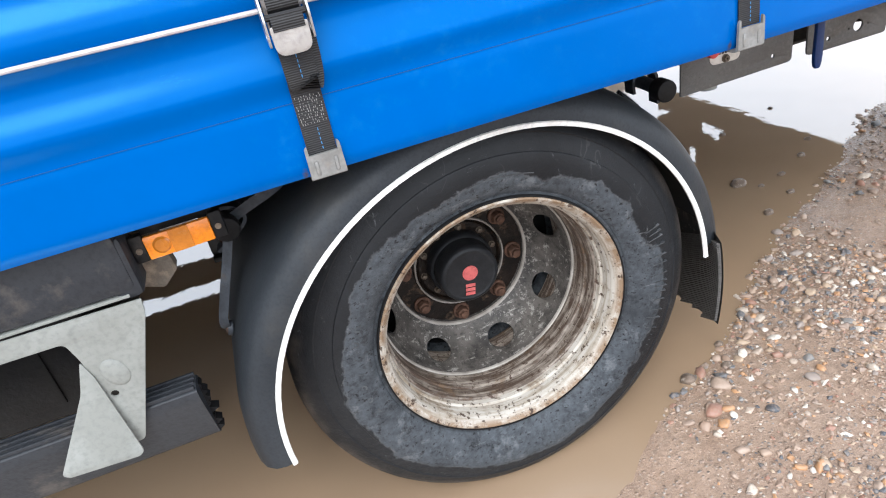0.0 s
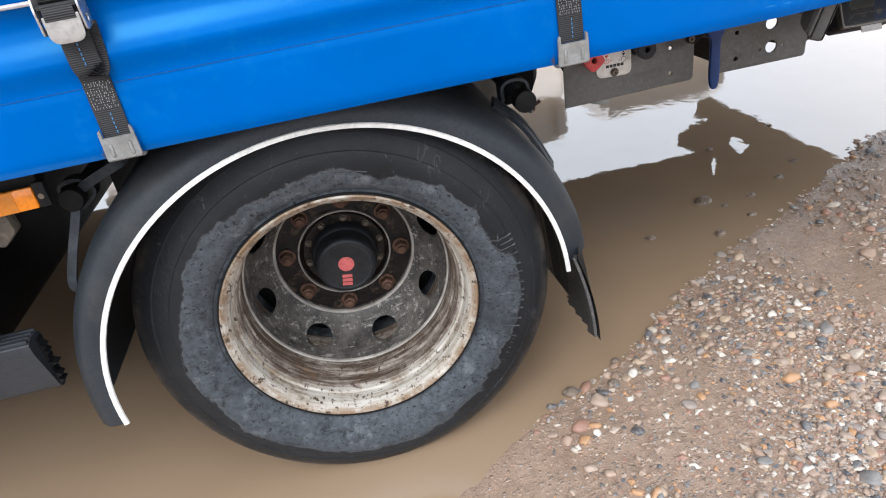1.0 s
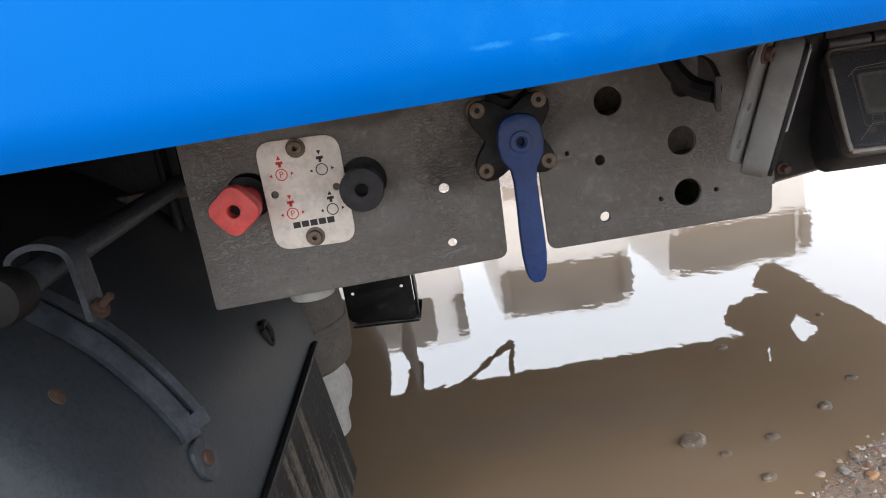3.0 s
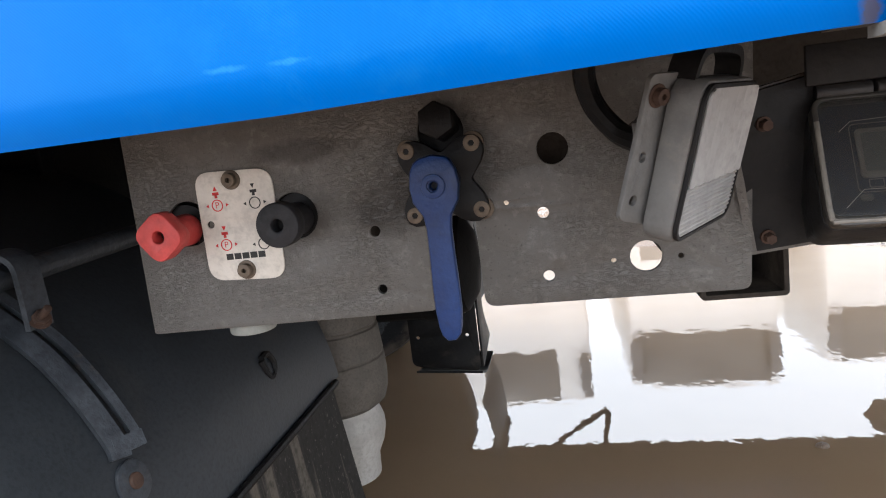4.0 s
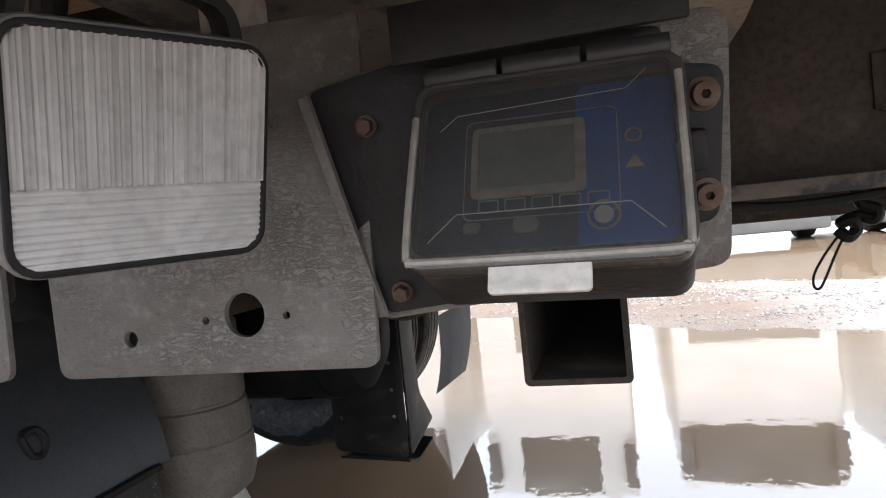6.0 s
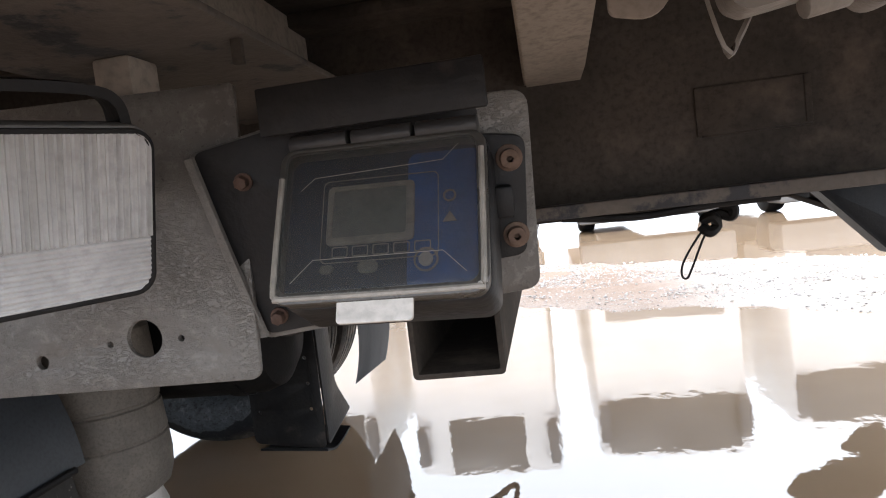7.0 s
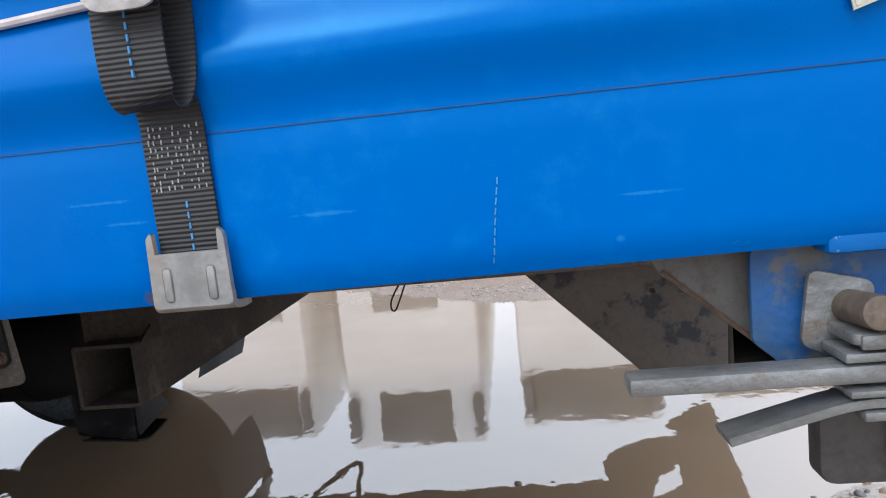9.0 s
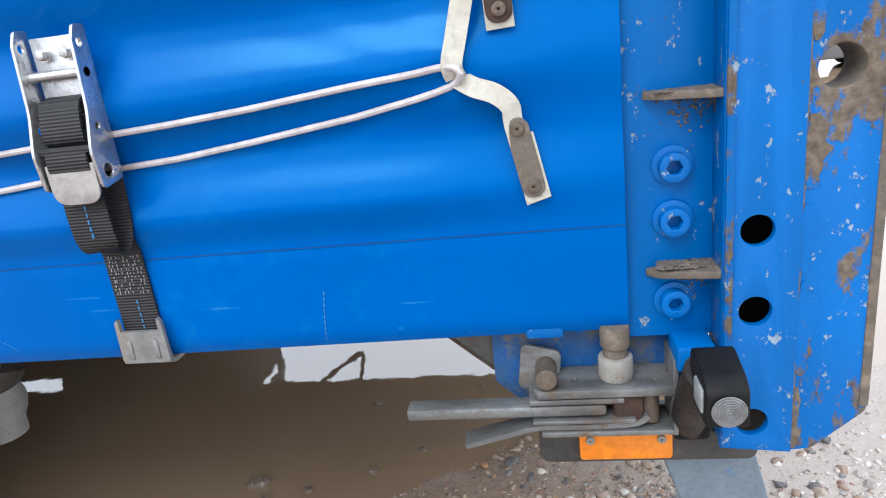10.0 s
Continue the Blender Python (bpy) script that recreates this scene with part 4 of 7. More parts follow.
bm = box(-9, REAR_X - 0.005, CY + 0.012, -0.03, 0.905, 1.03, 0.006)
box(-9, REAR_X - 0.005, -0.045, -0.02, 0.97, 1.06, 0.004, bm=bm)
setting("side_rail", bm, UNDER, "grimy grey steel side rail behind the curtain", "rail")
bm = box(-9, REAR_X + 0.15, CY + 0.02, FAR_Y, 1.10, 1.14)
setting("deck", bm, UNDER, "underside of the trailer deck", "floor")
bm = box(-9, REAR_X + 0.15, FAR_Y, FAR_Y + 0.01, 0.80, 3.9)
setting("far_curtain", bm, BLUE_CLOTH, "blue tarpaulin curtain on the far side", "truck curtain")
bm = box(-9, REAR_X + 0.15, CY + 0.02, FAR_Y, 3.88, 3.92)
setting("trailer_roof", bm, UNDER, "roof of the trailer", "roof")
bm = box(-9.05, -9.0, CY, FAR_Y, 0.4, 3.9)
setting("trailer_front_wall", bm, UNDER, "front wall of the trailer", "wall")
bm = box(REAR_X + 0.09, REAR_X + 0.12, 0.0, FAR_Y, 0.92, 3.9)
setting("rear_doors", bm, BLUEPAINT, "closed blue rear doors", "door")

# floor planks between steel strips, seen from below
floor = thing("trailer_floor", (0.5, 1.2, 1.07), "brown wooden floor planks between dark steel strips", "floor", "", "structure")
y = 0.0
while y < 2.4:
    bm = box(-3.5, REAR_X, y + 0.012, y + 0.155, 1.074, 1.099, 0.003)
    part("plank", bm, WOOD, floor)
    bm = box(-3.5, REAR_X, y - 0.012, y + 0.012, 1.058, 1.099, 0.003)
    box(-3.5, REAR_X, y - 0.02, y + 0.02, 1.052, 1.058, 0.001, bm=bm)
    part("steel_strip", bm, CHASSIS, floor)
    y += 0.17


def chassis_beam(y0, name_label):
    b = thing("chassis_beam", (0, y0, 0.9), name_label, "chassis beam", "main chassis beams")
    part("web", box(-6, 2.40, y0 + 0.0, y0 + 0.012, 0.786, 1.045), CHASSIS, b)
    # Lighter steel on the lower flange stands for the light falling on it.
    part("lower_flange", box(-6, 2.30, y0 - 0.065, y0 + 0.075, 0.770, 0.786, 0.002), GREYGUS, b)
    part("upper_flange", box(-6, 2.30, y0 - 0.065, y0 + 0.075, 1.036, 1.052, 0.002), CHASSIS, b)
    return b


beam = chassis_beam(0.592, "mud-caked brown steel chassis beam under the deck")
part("patch_plate", box(1.53, 1.655, 0.588, 0.592, 0.848, 0.905, 0.001), CHASSIS, beam, "welded square patch")
for w in ((1.535, 1.66, 0.846, 0.849), (1.652, 1.66, 0.85, 0.905)):
    part("weld_bead", box(w[0], w[1], 0.587, 0.592, w[2], w[3], 0.001), CHASSIS, beam)
part("cable", tube([(1.36, 0.60, 0.768), (1.45, 0.60, 0.760), (1.55, 0.60, 0.765), (1.62, 0.60, 0.766)], 0.005), BLACK, beam, "black cable under the flange")
chassis_beam(1.75, "mud-caked brown steel chassis beam on the far side")

# outriggers that carry the side rail
for x in (-1.9, -1.15, 1.334, 1.98):
    o = thing("outrigger", (x, 0.3, 1.0), "tapered grey steel outrigger under the floor", "outrigger", "outriggers")
    w = 0.066
    bm = bmesh.new()
    quad = [(-0.02, 1.05), (0.62, 1.05), (0.62, 0.938), (0.50, 0.938), (-0.02, 1.0)]
    sheet([(v, u) for u, v in [(a, b) for a, b in quad]], [], 0.005, 0.0005, Matrix(((0, 0, 1, x), (0, 1, 0, 0), (1, 0, 0, 0), (0, 0, 0, 1))), bm)
    part("web", bm, UNDER, o)
    bm = ribbon([(x + w / 2, -0.02, 1.0), (x + w / 2, 0.50, 0.938), (x + w / 2, 0.60, 0.938)], w, 0.005, (1, 0, 0), None, 1)
    part("flange", bm, UNDER, o)

# flat cross member above the valve panel
o = thing("cross_member", (1.06, 0.3, 1.0), "grey steel cross member with a wide flat flange", "cross member")
part("flange", box(0.965, 1.150, 0.0, 0.585, 0.938, 0.944, 0.001), GREYGUS, o)
part("web", box(1.055, 1.061, 0.0, 0.585, 0.944, 1.05), UNDER, o)
for y in (0.20, 0.40):
    part("weld_tab", box(1.135, 1.143, y, y + 0.006, 0.920, 0.938, 0.001), CHASSIS, o, "small dark weld tab" if y == 0.20 else "")

# made-up tank that fills the dark space before the far bracket
o = thing("dark_filler_tank", (0.55, 1.12, 0.56), "black tank added to fill the dark space under the chassis", "air tank")
bm = lathe([(0.0, 0.28), (0.075, 0.29), (0.115, 0.315), (0.128, 0.35), (0.128, 0.70), (0.115, 0.735), (0.075, 0.76), (0.0, 0.77)], (0, 0, 0), 40)
bmesh.ops.transform(bm, matrix=Matrix(((0, 1, 0, 0), (1, 0, 0, 1.12), (0, 0, 1, 0.565), (0, 0, 0, 1))), verts=bm.verts[:])
part("tank", bm, FILLERBLACK, o)
for x in (0.40, 0.65):
    bm = lathe([(0.130, x - 0.015), (0.133, x - 0.015), (0.133, x + 0.015), (0.130, x + 0.015)], (0, 0, 0), 40, closed=True)
    bmesh.ops.transform(bm, matrix=Matrix(((0, 1, 0, 0), (1, 0, 0, 1.12), (0, 0, 1, 0.565), (0, 0, 0, 1))), verts=bm.verts[:])
    part("band", bm, FILLERBLACK, o, "steel strap round the tank" if x == 0.40 else "")
    part("hanger", box(x - 0.012, x + 0.012, 1.115, 1.125, 0.695, 1.05), CHASSIS, o)

# the open square tube that crosses under the beams
t = thing("cross_tube", (1.21, 0.55, 0.645), "dark square steel tube with an open end under the chassis", "steel tube")
X0, X1, Z0, Z1, W = 1.155, 1.272, 0.587, 0.702, 0.006
part("tube", sheet(rounded(X0, X1, Z0, Z1, 0.006, 3), [rounded(X0 + W, X1 - W, Z0 + W, Z1 - W, 0.003, 2)], 1.445, 0.0006, facing(1.2775)), CHASSIS, t)
part("hanger_plate", box(1.15, 1.30, 0.60, 0.612, 0.70, 0.775, 0.002), CHASSIS, t)
part("side_gusset", sheet([(0.56, 0.702), (1.25, 0.702), (1.25, 0.77), (0.68, 0.77)], [], 0.006, 0.0005, Matrix(((0, 0, 1, 1.282), (1, 0, 0, 0), (0, 1, 0, 0), (0, 0, 0, 1)))), CHASSIS, t)

# cable loop that hangs from the beam
lp = thing("hanging_cable_loop", (1.62, 1.19, 0.76), "thin black cable tied up with a hanging loop", "cable")
part("loop", tube([(1.672, 1.19, 0.690), (1.655, 1.19, 0.658), (1.634, 1.19, 0.612), (1.621, 1.19, 0.588), (1.611, 1.19, 0.592), (1.613, 1.19, 0.615), (1.633, 1.19, 0.650), (1.662, 1.19, 0.688)], 0.0024, 8), BLACK, lp)
part("tie", tube([(1.658, 1.19, 0.694), (1.672, 1.183, 0.680), (1.690, 1.195, 0.692), (1.680, 1.18, 0.712), (1.664, 1.19, 0.706), (1.694, 1.198, 0.716), (1.718, 1.19, 0.708), (1.722, 1.185, 0.726), (1.700, 1.19, 0.738), (1.690, 1.19, 0.77)], 0.0115, 8), BLACK, lp, "knotted end of the cable")
part("cable", tube([(1.69, 1.19, 0.76), (1.68, 1.18, 0.80), (1.6, 1.1, 0.86), (1.5, 1.0, 0.93), (1.4, 0.9, 1.05)], 0.007, 8), BLACK, lp)


# ---- wheel ----
def tyre_profile(y0, y1, R=0.434):
    w = y1 - y0
    out = [(0.252, y0 + 0.022), (0.262, y0 + 0.010), (0.268, y0 + 0.004), (0.276, y0 + 0.003), (0.279, y0 - 0.001), (0.300, y0 - 0.010), (0.330, y0 - 0.016), (0.352, y0 - 0.015),
           (0.356, y0 - 0.0135), (0.357, y0 - 0.0115), (0.372, y0 - 0.008), (0.388, y0 - 0.001), (0.391, y0 - 0.002), (0.400, y0 + 0.003), (0.414, y0 + 0.011), (0.426, y0 + 0.020), (0.431, y0 + 0.030), (R, y0 + 0.042)]
    for k in range(4):
        g = y0 + 0.042 + (w - 0.084) * (k + 0.6) / 4.2
        out += [(R + 0.001, g - 0.006), (R - 0.012, g - 0.004), (R - 0.012, g + 0.004), (R + 0.001, g + 0.006)]
    return out + [(R, y1 - 0.042), (0.426, y1 - 0.02), (0.39, y1), (0.33, y1 + 0.014), (0.28, y1 + 0.003), (0.252, y1 - 0.022)]


def arc_bar(r0, r1, a0, a1, y, h, bm, k=6):
    """A raised bar on the sidewall between two radii and two angles."""
    f, b = [], []
    for i in range(k + 1):
        a = radians(a0 + (a1 - a0) * i / k)
        for r in (r0, r1):
            f.append(bm.verts.new((r * math.cos(a), y - h, HUB_Z + r * math.sin(a))))
            b.append(bm.verts.new((r * math.cos(a), y + 0.004, HUB_Z + r * math.sin(a))))
    for i in range(k):
        j = 2 * i
        bm.faces.new((f[j], f[j + 1], f[j + 3], f[j + 2]))
        bm.faces.new((f[j], f[j + 2], b[j + 2], b[j]))
        bm.faces.new((f[j + 1], b[j + 1], b[j + 3], f[j + 3]))
    bm.faces.new((f[0], b[0], b[1], f[1]))
    bm.faces.new((f[-2], f[-1], b[-1], b[-2]))


def make_wheel():
    C = (0, 0, HUB_Z)
    w = thing("wheel", (0, 0.25, 0.0), "large worn truck wheel with a deep rusty dished rim", "wheel")
    bm = lathe(tyre_profile(0.0, 0.255), C, 128, closed=True)
    for v in bm.verts:
        r, a = math.hypot(v.co.x, v.co.z - HUB_Z), math.atan2(v.co.x, HUB_Z - v.co.z)
        k = math.exp(-(a / 0.75) ** 2) * min(1.0, max(0.0, (r - 0.29) / 0.09))
        v.co.y -= 0.013 * k * (1.0 if v.co.y < 0.13 else -1.0)
        v.co.x *= 1 + 0.012 * k
    outer = part("tyre", bm, TYRE, w, "worn black rubber tyre with dusty grey sidewall", 40)
    part("tyre", lathe(tyre_profile(0.30, 0.555), C, 96, closed=True), TYRE, w, "inner black rubber tyre of the pair", 40)
    # thin raised strokes on the sidewall, in place of the maker's writing
    for i in range(8):
        a = 15 - 7.4 * i
        for k, d in enumerate((-2.1, 0.0, 2.1)):
            if k == 1 and i % 3:
                continue
            bm = bmesh.new()
            arc_bar(0.330 + 0.003 * (k == 1), 0.363, a + d - 0.13, a + d + 0.13, -0.0132 + 0.0035 * (i > 5), 0.0034, bm, 1)
            part("raised_bar", bm, WORNRUBBER, outer, "thin raised rubber stroke in place of lettering" if i == k == 0 else "")
    # the tyre's size, moulded round the bead
    for k, ch in enumerate("265/70R"):
        a = radians(196 - 6.2 * k)
        cu = bpy.data.curves.new("tmp", "FONT")
        cu.body, cu.size, cu.align_x, cu.align_y, cu.extrude, cu.bevel_depth = ch, 0.030, "CENTER", "CENTER", 0.0006, 0.0003
        bm = baked(cu)
        bpy.data.curves.remove(cu)
        bmesh.ops.transform(bm, matrix=facing(-0.0125, 0.316 * math.cos(a), HUB_Z + 0.316 * math.sin(a)) @ Matrix.Rotation(a - math.pi / 2, 4, "Z"), verts=bm.verts[:])
        part("size_mark", bm, SIZEMARK, outer, "small moulded size mark" if k == 0 else "")
    for a in (73.5, 95.5):
        bm = bmesh.new()
        arc_bar(0.316, 0.334, a - 0.3, a + 0.3, -0.0118, 0.0018, bm, 1)
        part("raised_line", bm, WORNRUBBER, outer)
    for r0, a0, a1 in ((0.316, 73.5, 95.5), (0.332, 73.5, 95.5)):
        bm = bmesh.new()
        arc_bar(r0, r0 + 0.002, a0, a1, -0.012, 0.0018, bm, 8)
        part("raised_line", bm, WORNRUBBER, outer)
    # rim: lip and bead seat, then the grimy barrel
    prof = [(0.2405, 0.062), (0.2412, 0.050), (0.2450, 0.046), (0.2455, 0.026), (0.2475, 0.012), (0.253, 0.004), (0.2585, -0.002), (0.2625, -0.0045), (0.266, -0.002), (0.2665, 0.004), (0.262, 0.010), (0.2545, 0.020), (0.250, 0.062)]
    rim = part("rim", lathe(prof, C, 112, closed=True), RIM, w, "off-white painted steel rim with rust along the edge", 30)
    prof = [(0.2405, 0.062), (0.2365, 0.066), (0.2350, 0.090), (0.2362, 0.098), (0.2330, 0.103), (0.2315, 0.135), (0.2330, 0.142), (0.2338, 0.20), (0.2370, 0.235), (0.2400, 0.262), (0.248, 0.262), (0.250, 0.062)]
    part("bead_gap", lathe([(0.2655, 0.001), (0.2665, -0.0035), (0.2690, -0.0035), (0.2700, 0.004), (0.2665, 0.006)], C, 112, closed=True), BLACK, w, "dark line between tyre and rim")
    part("barrel", lathe(prof, C, 112, closed=True), BARREL, w, "grimy stepped inside of the rim", 25)
    # disc with eight hand holes
    prof = [(0.2335, 0.148), (0.2300, 0.153), (0.2280, 0.160), (0.2255, 0.180), (0.2195, 0.206), (0.206, 0.232), (0.187, 0.257), (0.176, 0.2685), (0.169, 0.2725), (0.165, 0.276), (0.163, 0.292), (0.172, 0.290), (0.184, 0.274), (0.200, 0.252), (0.214, 0.228), (0.226, 0.205), (0.233, 0.185), (0.2355, 0.160)]
    disc = lathe(prof, C, 120, closed=True)
    cut = bmesh.new()
    for k in range(8):
        a = radians(k * 45 + 14)
        d = Vector((math.cos(a), 0, math.sin(a)))
        t = bmesh.new()
        bmesh.ops.create_cone(t, cap_ends=True, segments=28, radius1=1, radius2=1, depth=0.16)
        tang = Vector((-math.sin(a), 0, math.cos(a)))
        m = Matrix(((tang.x * 0.0335, d.x * 0.0175, 0, C[0] + d.x * 0.2110), (0, 0, 1, 0.24), (tang.z * 0.0335, d.z * 0.0175, 0, C[2] + d.z * 0.2110), (0, 0, 0, 1)))
        absorb(cut, t, m)
    disc = carve(disc, cut)
    disc = part("disc", disc, DISC, w, "grimy grey wheel disc with oval hand holes", 30)
    part("disc_edge", lathe([(0.2330, 0.1500), (0.2315, 0.1465), (0.2285, 0.1490), (0.2280, 0.1540), (0.2310, 0.1550)], C, 96, closed=True), DISCEDGE, disc, "pale worn outer edge")
    # Solid black ring added so that the hand holes look dark.
    part("inner_disc", lathe([(0.175, 0.312), (0.246, 0.312), (0.246, 0.318), (0.175, 0.318)], C, 64, closed=True), BLACKSTEEL, w, "black ring as inner wheel, added to darken the hand holes")
    part("disc_edge", lathe([(0.1715, 0.2730), (0.1695, 0.2695), (0.1650, 0.2720), (0.1640, 0.2780), (0.1655, 0.2800)], C, 96, closed=True), DISCEDGE, disc, "pale worn edge")
    part("mounting_face", lathe([(0.1645, 0.2860), (0.109, 0.2860), (0.109, 0.296), (0.1645, 0.296)], C, 96, closed=True), HUB, w, "greasy dark mounting face")
    for k in range(8):
        a = radians(k * 45 - 98)
        p = Vector((0.138 * math.cos(a), 0.2860, HUB_Z + 0.138 * math.sin(a)))
        bm = cyl(p, p + Vector((0, -0.006, 0)), 0.021, n=20, bev=0.001)
        cyl(p + Vector((0, -0.006, 0)), p + Vector((0, -0.024, 0)), 0.0165, 0.0155, n=6, bm=bm, bev=0.0012)
        cyl(p + Vector((0, -0.024, 0)), p + Vector((0, -0.032, 0)), 0.010, n=14, bm=bm, bev=0.0015)
        part("wheel_nut", bm, HUBNUT, w, "rusty wheel nut" if k == 0 else "")
    bm = lathe([(0.109, 0.296), (0.109, 0.285), (0.105, 0.278), (0.101, 0.281), (0.098, 0.288), (0.066, 0.288), (0.06, 0.292)], C, 72)
    hub = part("hub", bm, HUB, w, "greasy black wheel hub")
    part("hub_ring", lathe([(0.1125, 0.287), (0.1125, 0.276), (0.1105, 0.2745), (0.1085, 0.276), (0.1085, 0.287)], C, 72), DISCEDGE, hub, "pale worn ring round the hub")
    for k in range(10):
        a = radians(k * 36 + 8)
        p = (0.090 * math.cos(a), 0.288, HUB_Z + 0.086 * math.sin(a))
        part("hub_bolt", hexbolt(p, (0, -1, 0), 0.0065, 0.008), DARKNUT, hub)
    bm = lathe([(0.079, 0.290), (0.079, 0.262), (0.076, 0.256), (0.0725, 0.254), (0.0715, 0.218), (0.0695, 0.2105), (0.066, 0.2070), (0.060, 0.2055), (0.058, 0.2068), (0.052, 0.2068), (0.0, 0.2055)], C, 64)
    cap = part("hub_cap", bm, CAP, w, "black hub cap with a faded red mark")
    part("cap_mark", cyl((0.0, 0.2058, HUB_Z + 0.006), (0.0, 0.2048, HUB_Z + 0.006), 0.0185, n=32), PINKRED, cap, "faded red dot")
    bm = bmesh.new()
    for z in (-0.026, -0.0365, -0.047):
        box(-0.0115, 0.0115, 0.2046, 0.2058, HUB_Z + z - 0.004, HUB_Z + z + 0.004, m=Matrix.Translation((0, 0, HUB_Z)) @ Matrix.Rotation(radians(10), 4, "Y") @ Matrix.Translation((0, 0, -HUB_Z)), bm=bm)
    part("cap_bars", bm, PINKRED, cap, "faded red bars")
    part("axle", cyl((0, 0.297, HUB_Z), (0, 1.30, HUB_Z), 0.065, n=32), CHASSIS, w, "dirty axle tube")
    return w


wheel = make_wheel()
copy_thing(wheel, pose(0.05, 2.33, 0, 0, 0, 180))


# ---- mudguard ----
def guard_strip(profile, a0, a1, bm=None, k=56, drop=None):
    """Sweeps (radius, y) round the wheel from angle a0 to a1."""
    bm = bm or bmesh.new()
    rows = []
    for i in range(k + 1):
        a = radians(a0 + (a1 - a0) * i / k)
        rows.append([bm.verts.new((r * math.cos(a), y, HUB_Z + r * math.sin(a))) for r, y in profile])
    n = len(profile)
    for p, q in zip(rows, rows[1:]):
        for j in range(n):
            bm.faces.new((p[j], p[(j + 1) % n], q[(j + 1) % n], q[j]))
    bm.faces.new(rows[0][::-1])
    bm.faces.new(rows[-1])
    return bm


g = thing("mudguard", (0, 0.3, 0.5), "dark grey plastic half-round mudguard with white piping", "mudguard")
shell = [(0.458, -0.0350), (0.474, -0.0345), (0.492, -0.028), (0.508, -0.012), (0.518, 0.012), (0.522, 0.045), (0.523, 0.34), (0.523, 0.70),
         (0.518, 0.70), (0.518, 0.34), (0.517, 0.047), (0.513, 0.017), (0.504, -0.005), (0.490, -0.019), (0.474, -0.0275), (0.458, -0.029)]
SKEW = Matrix(((1.024, 0, 0, -0.004), (0.078, 1, 0, -0.008), (0, 0, 0.98, -0.031), (0, 0, 0, 1)))
for nm, prof, a0, a1, mt, lb in (("shell", shell, 6, 184, FENDER, ""), ("piping", [(0.4545, -0.0385), (0.4625, -0.0395), (0.4635, -0.0355), (0.4575, -0.0315), (0.4535, -0.0345)], 2.6, 184.2, WHITEPIPE, "white plastic piping along the edge")):
    bm = guard_strip(prof, a0, a1)
    bmesh.ops.transform(bm, matrix=SKEW, verts=bm.verts[:])
    part(nm, bm, mt, g, lb)
# flap that hangs behind the wheel
flap = bmesh.new()
rows = []
for i in range(13):
    u = i / 12
    z = 0.455 - 0.31 * u
    x = 0.522 + 0.030 * u
    rows.append([flap.verts.new((x + 0.004 * math.sin(y * 9) - 0.046 * (1 - u) * max(0.0, 1 - (y + 0.045) / 0.12), y, z)) for y in np.linspace(-0.045 + 0.10 * u, 0.70 + 0.03 * u, 14)])
for p, q in zip(rows, rows[1:]):
    for j in range(13):
        flap.faces.new((p[j], p[j + 1], q[j + 1], q[j]))
bmesh.ops.solidify(flap, geom=flap.faces[:], thickness=0.006)
fl = part("mud_flap", flap, STRIPEFLAP, g, "mud-streaked black rubber spray flap")
bristle = bmesh.new()
rng = random.Random(5)
for i in range(54):
    z0 = 0.455 - 0.0068 * i
    y0 = -0.045 + 0.10 * (i / 46)
    run = rng.uniform(0.19, 0.22)
    pts = []
    for k in range(5):
        y, z = y0 + run * k / 4, z0 - 0.42 * run * k / 4
        if z < 0.140 + rng.uniform(0, 0.010):
            break
        pts.append((0.5125 + 0.030 * (0.455 - z) / 0.31 - 0.046 * max(0.0, (z - 0.145) / 0.31) * max(0.0, 1 - (y + 0.045) / 0.12), y, z))
    if len(pts) > 1:
        ribbon(pts, 0.0030, 0.007, (0.25, 0, 1), bristle, 1)
part("bristles", bristle, BRISTLE, fl, "rows of short black spray bristles")
part("flap_strip", tube([(0.531, 0.09, 0.436), (0.534, 0.34, 0.438), (0.534, 0.70, 0.440)], 0.0065, 8), BLACKSTEEL, g, "black clamping strip of the flap")
part("eyelet", tube([(0.503, 0.492, 0.558), (0.508, 0.500, 0.532), (0.508, 0.516, 0.528), (0.507, 0.524, 0.545), (0.503, 0.514, 0.562), (0.503, 0.494, 0.560)], 0.0055, 8), BLACK, g, "black rubber eyelet")
for p in ((-0.488, 0.10, 0.60), (0.438, 0.084, 0.674), (0.522, 0.36, 0.44)):
    q = Vector((p[0], p[1], p[2]))
    d = Vector((q.x, 0, q.z - HUB_Z + 0.042)).normalized()
    q = Vector((d.x * 0.522, q.y, HUB_Z - 0.042 + d.z * 0.522))
    part("rivet", cyl(q - d * 0.002, q + d * 0.004, 0.0105, 0.0085, n=18, bev=0.0015), NUT, g, "rusty rivet head")

# the narrower guard over the wheels on the far side
fg = thing("mudguard", (0.11, 2.3, 0.5), "dark grey plastic mudguard with a plain flap on the far side", "mudguard")
for nm, prof, a0, a1, mt in (("shell", [(r, 2.56 - 0.72 * y) for r, y in shell], 6, 184, FENDER), ("piping", [(0.4545, 2.588), (0.4625, 2.589), (0.4635, 2.585), (0.4575, 2.582)], 6, 184, WHITEPIPE)):
    part(nm, guard_strip(prof, a0, a1, None, 40), mt, fg).location.x += 0.12
bm = bmesh.new()
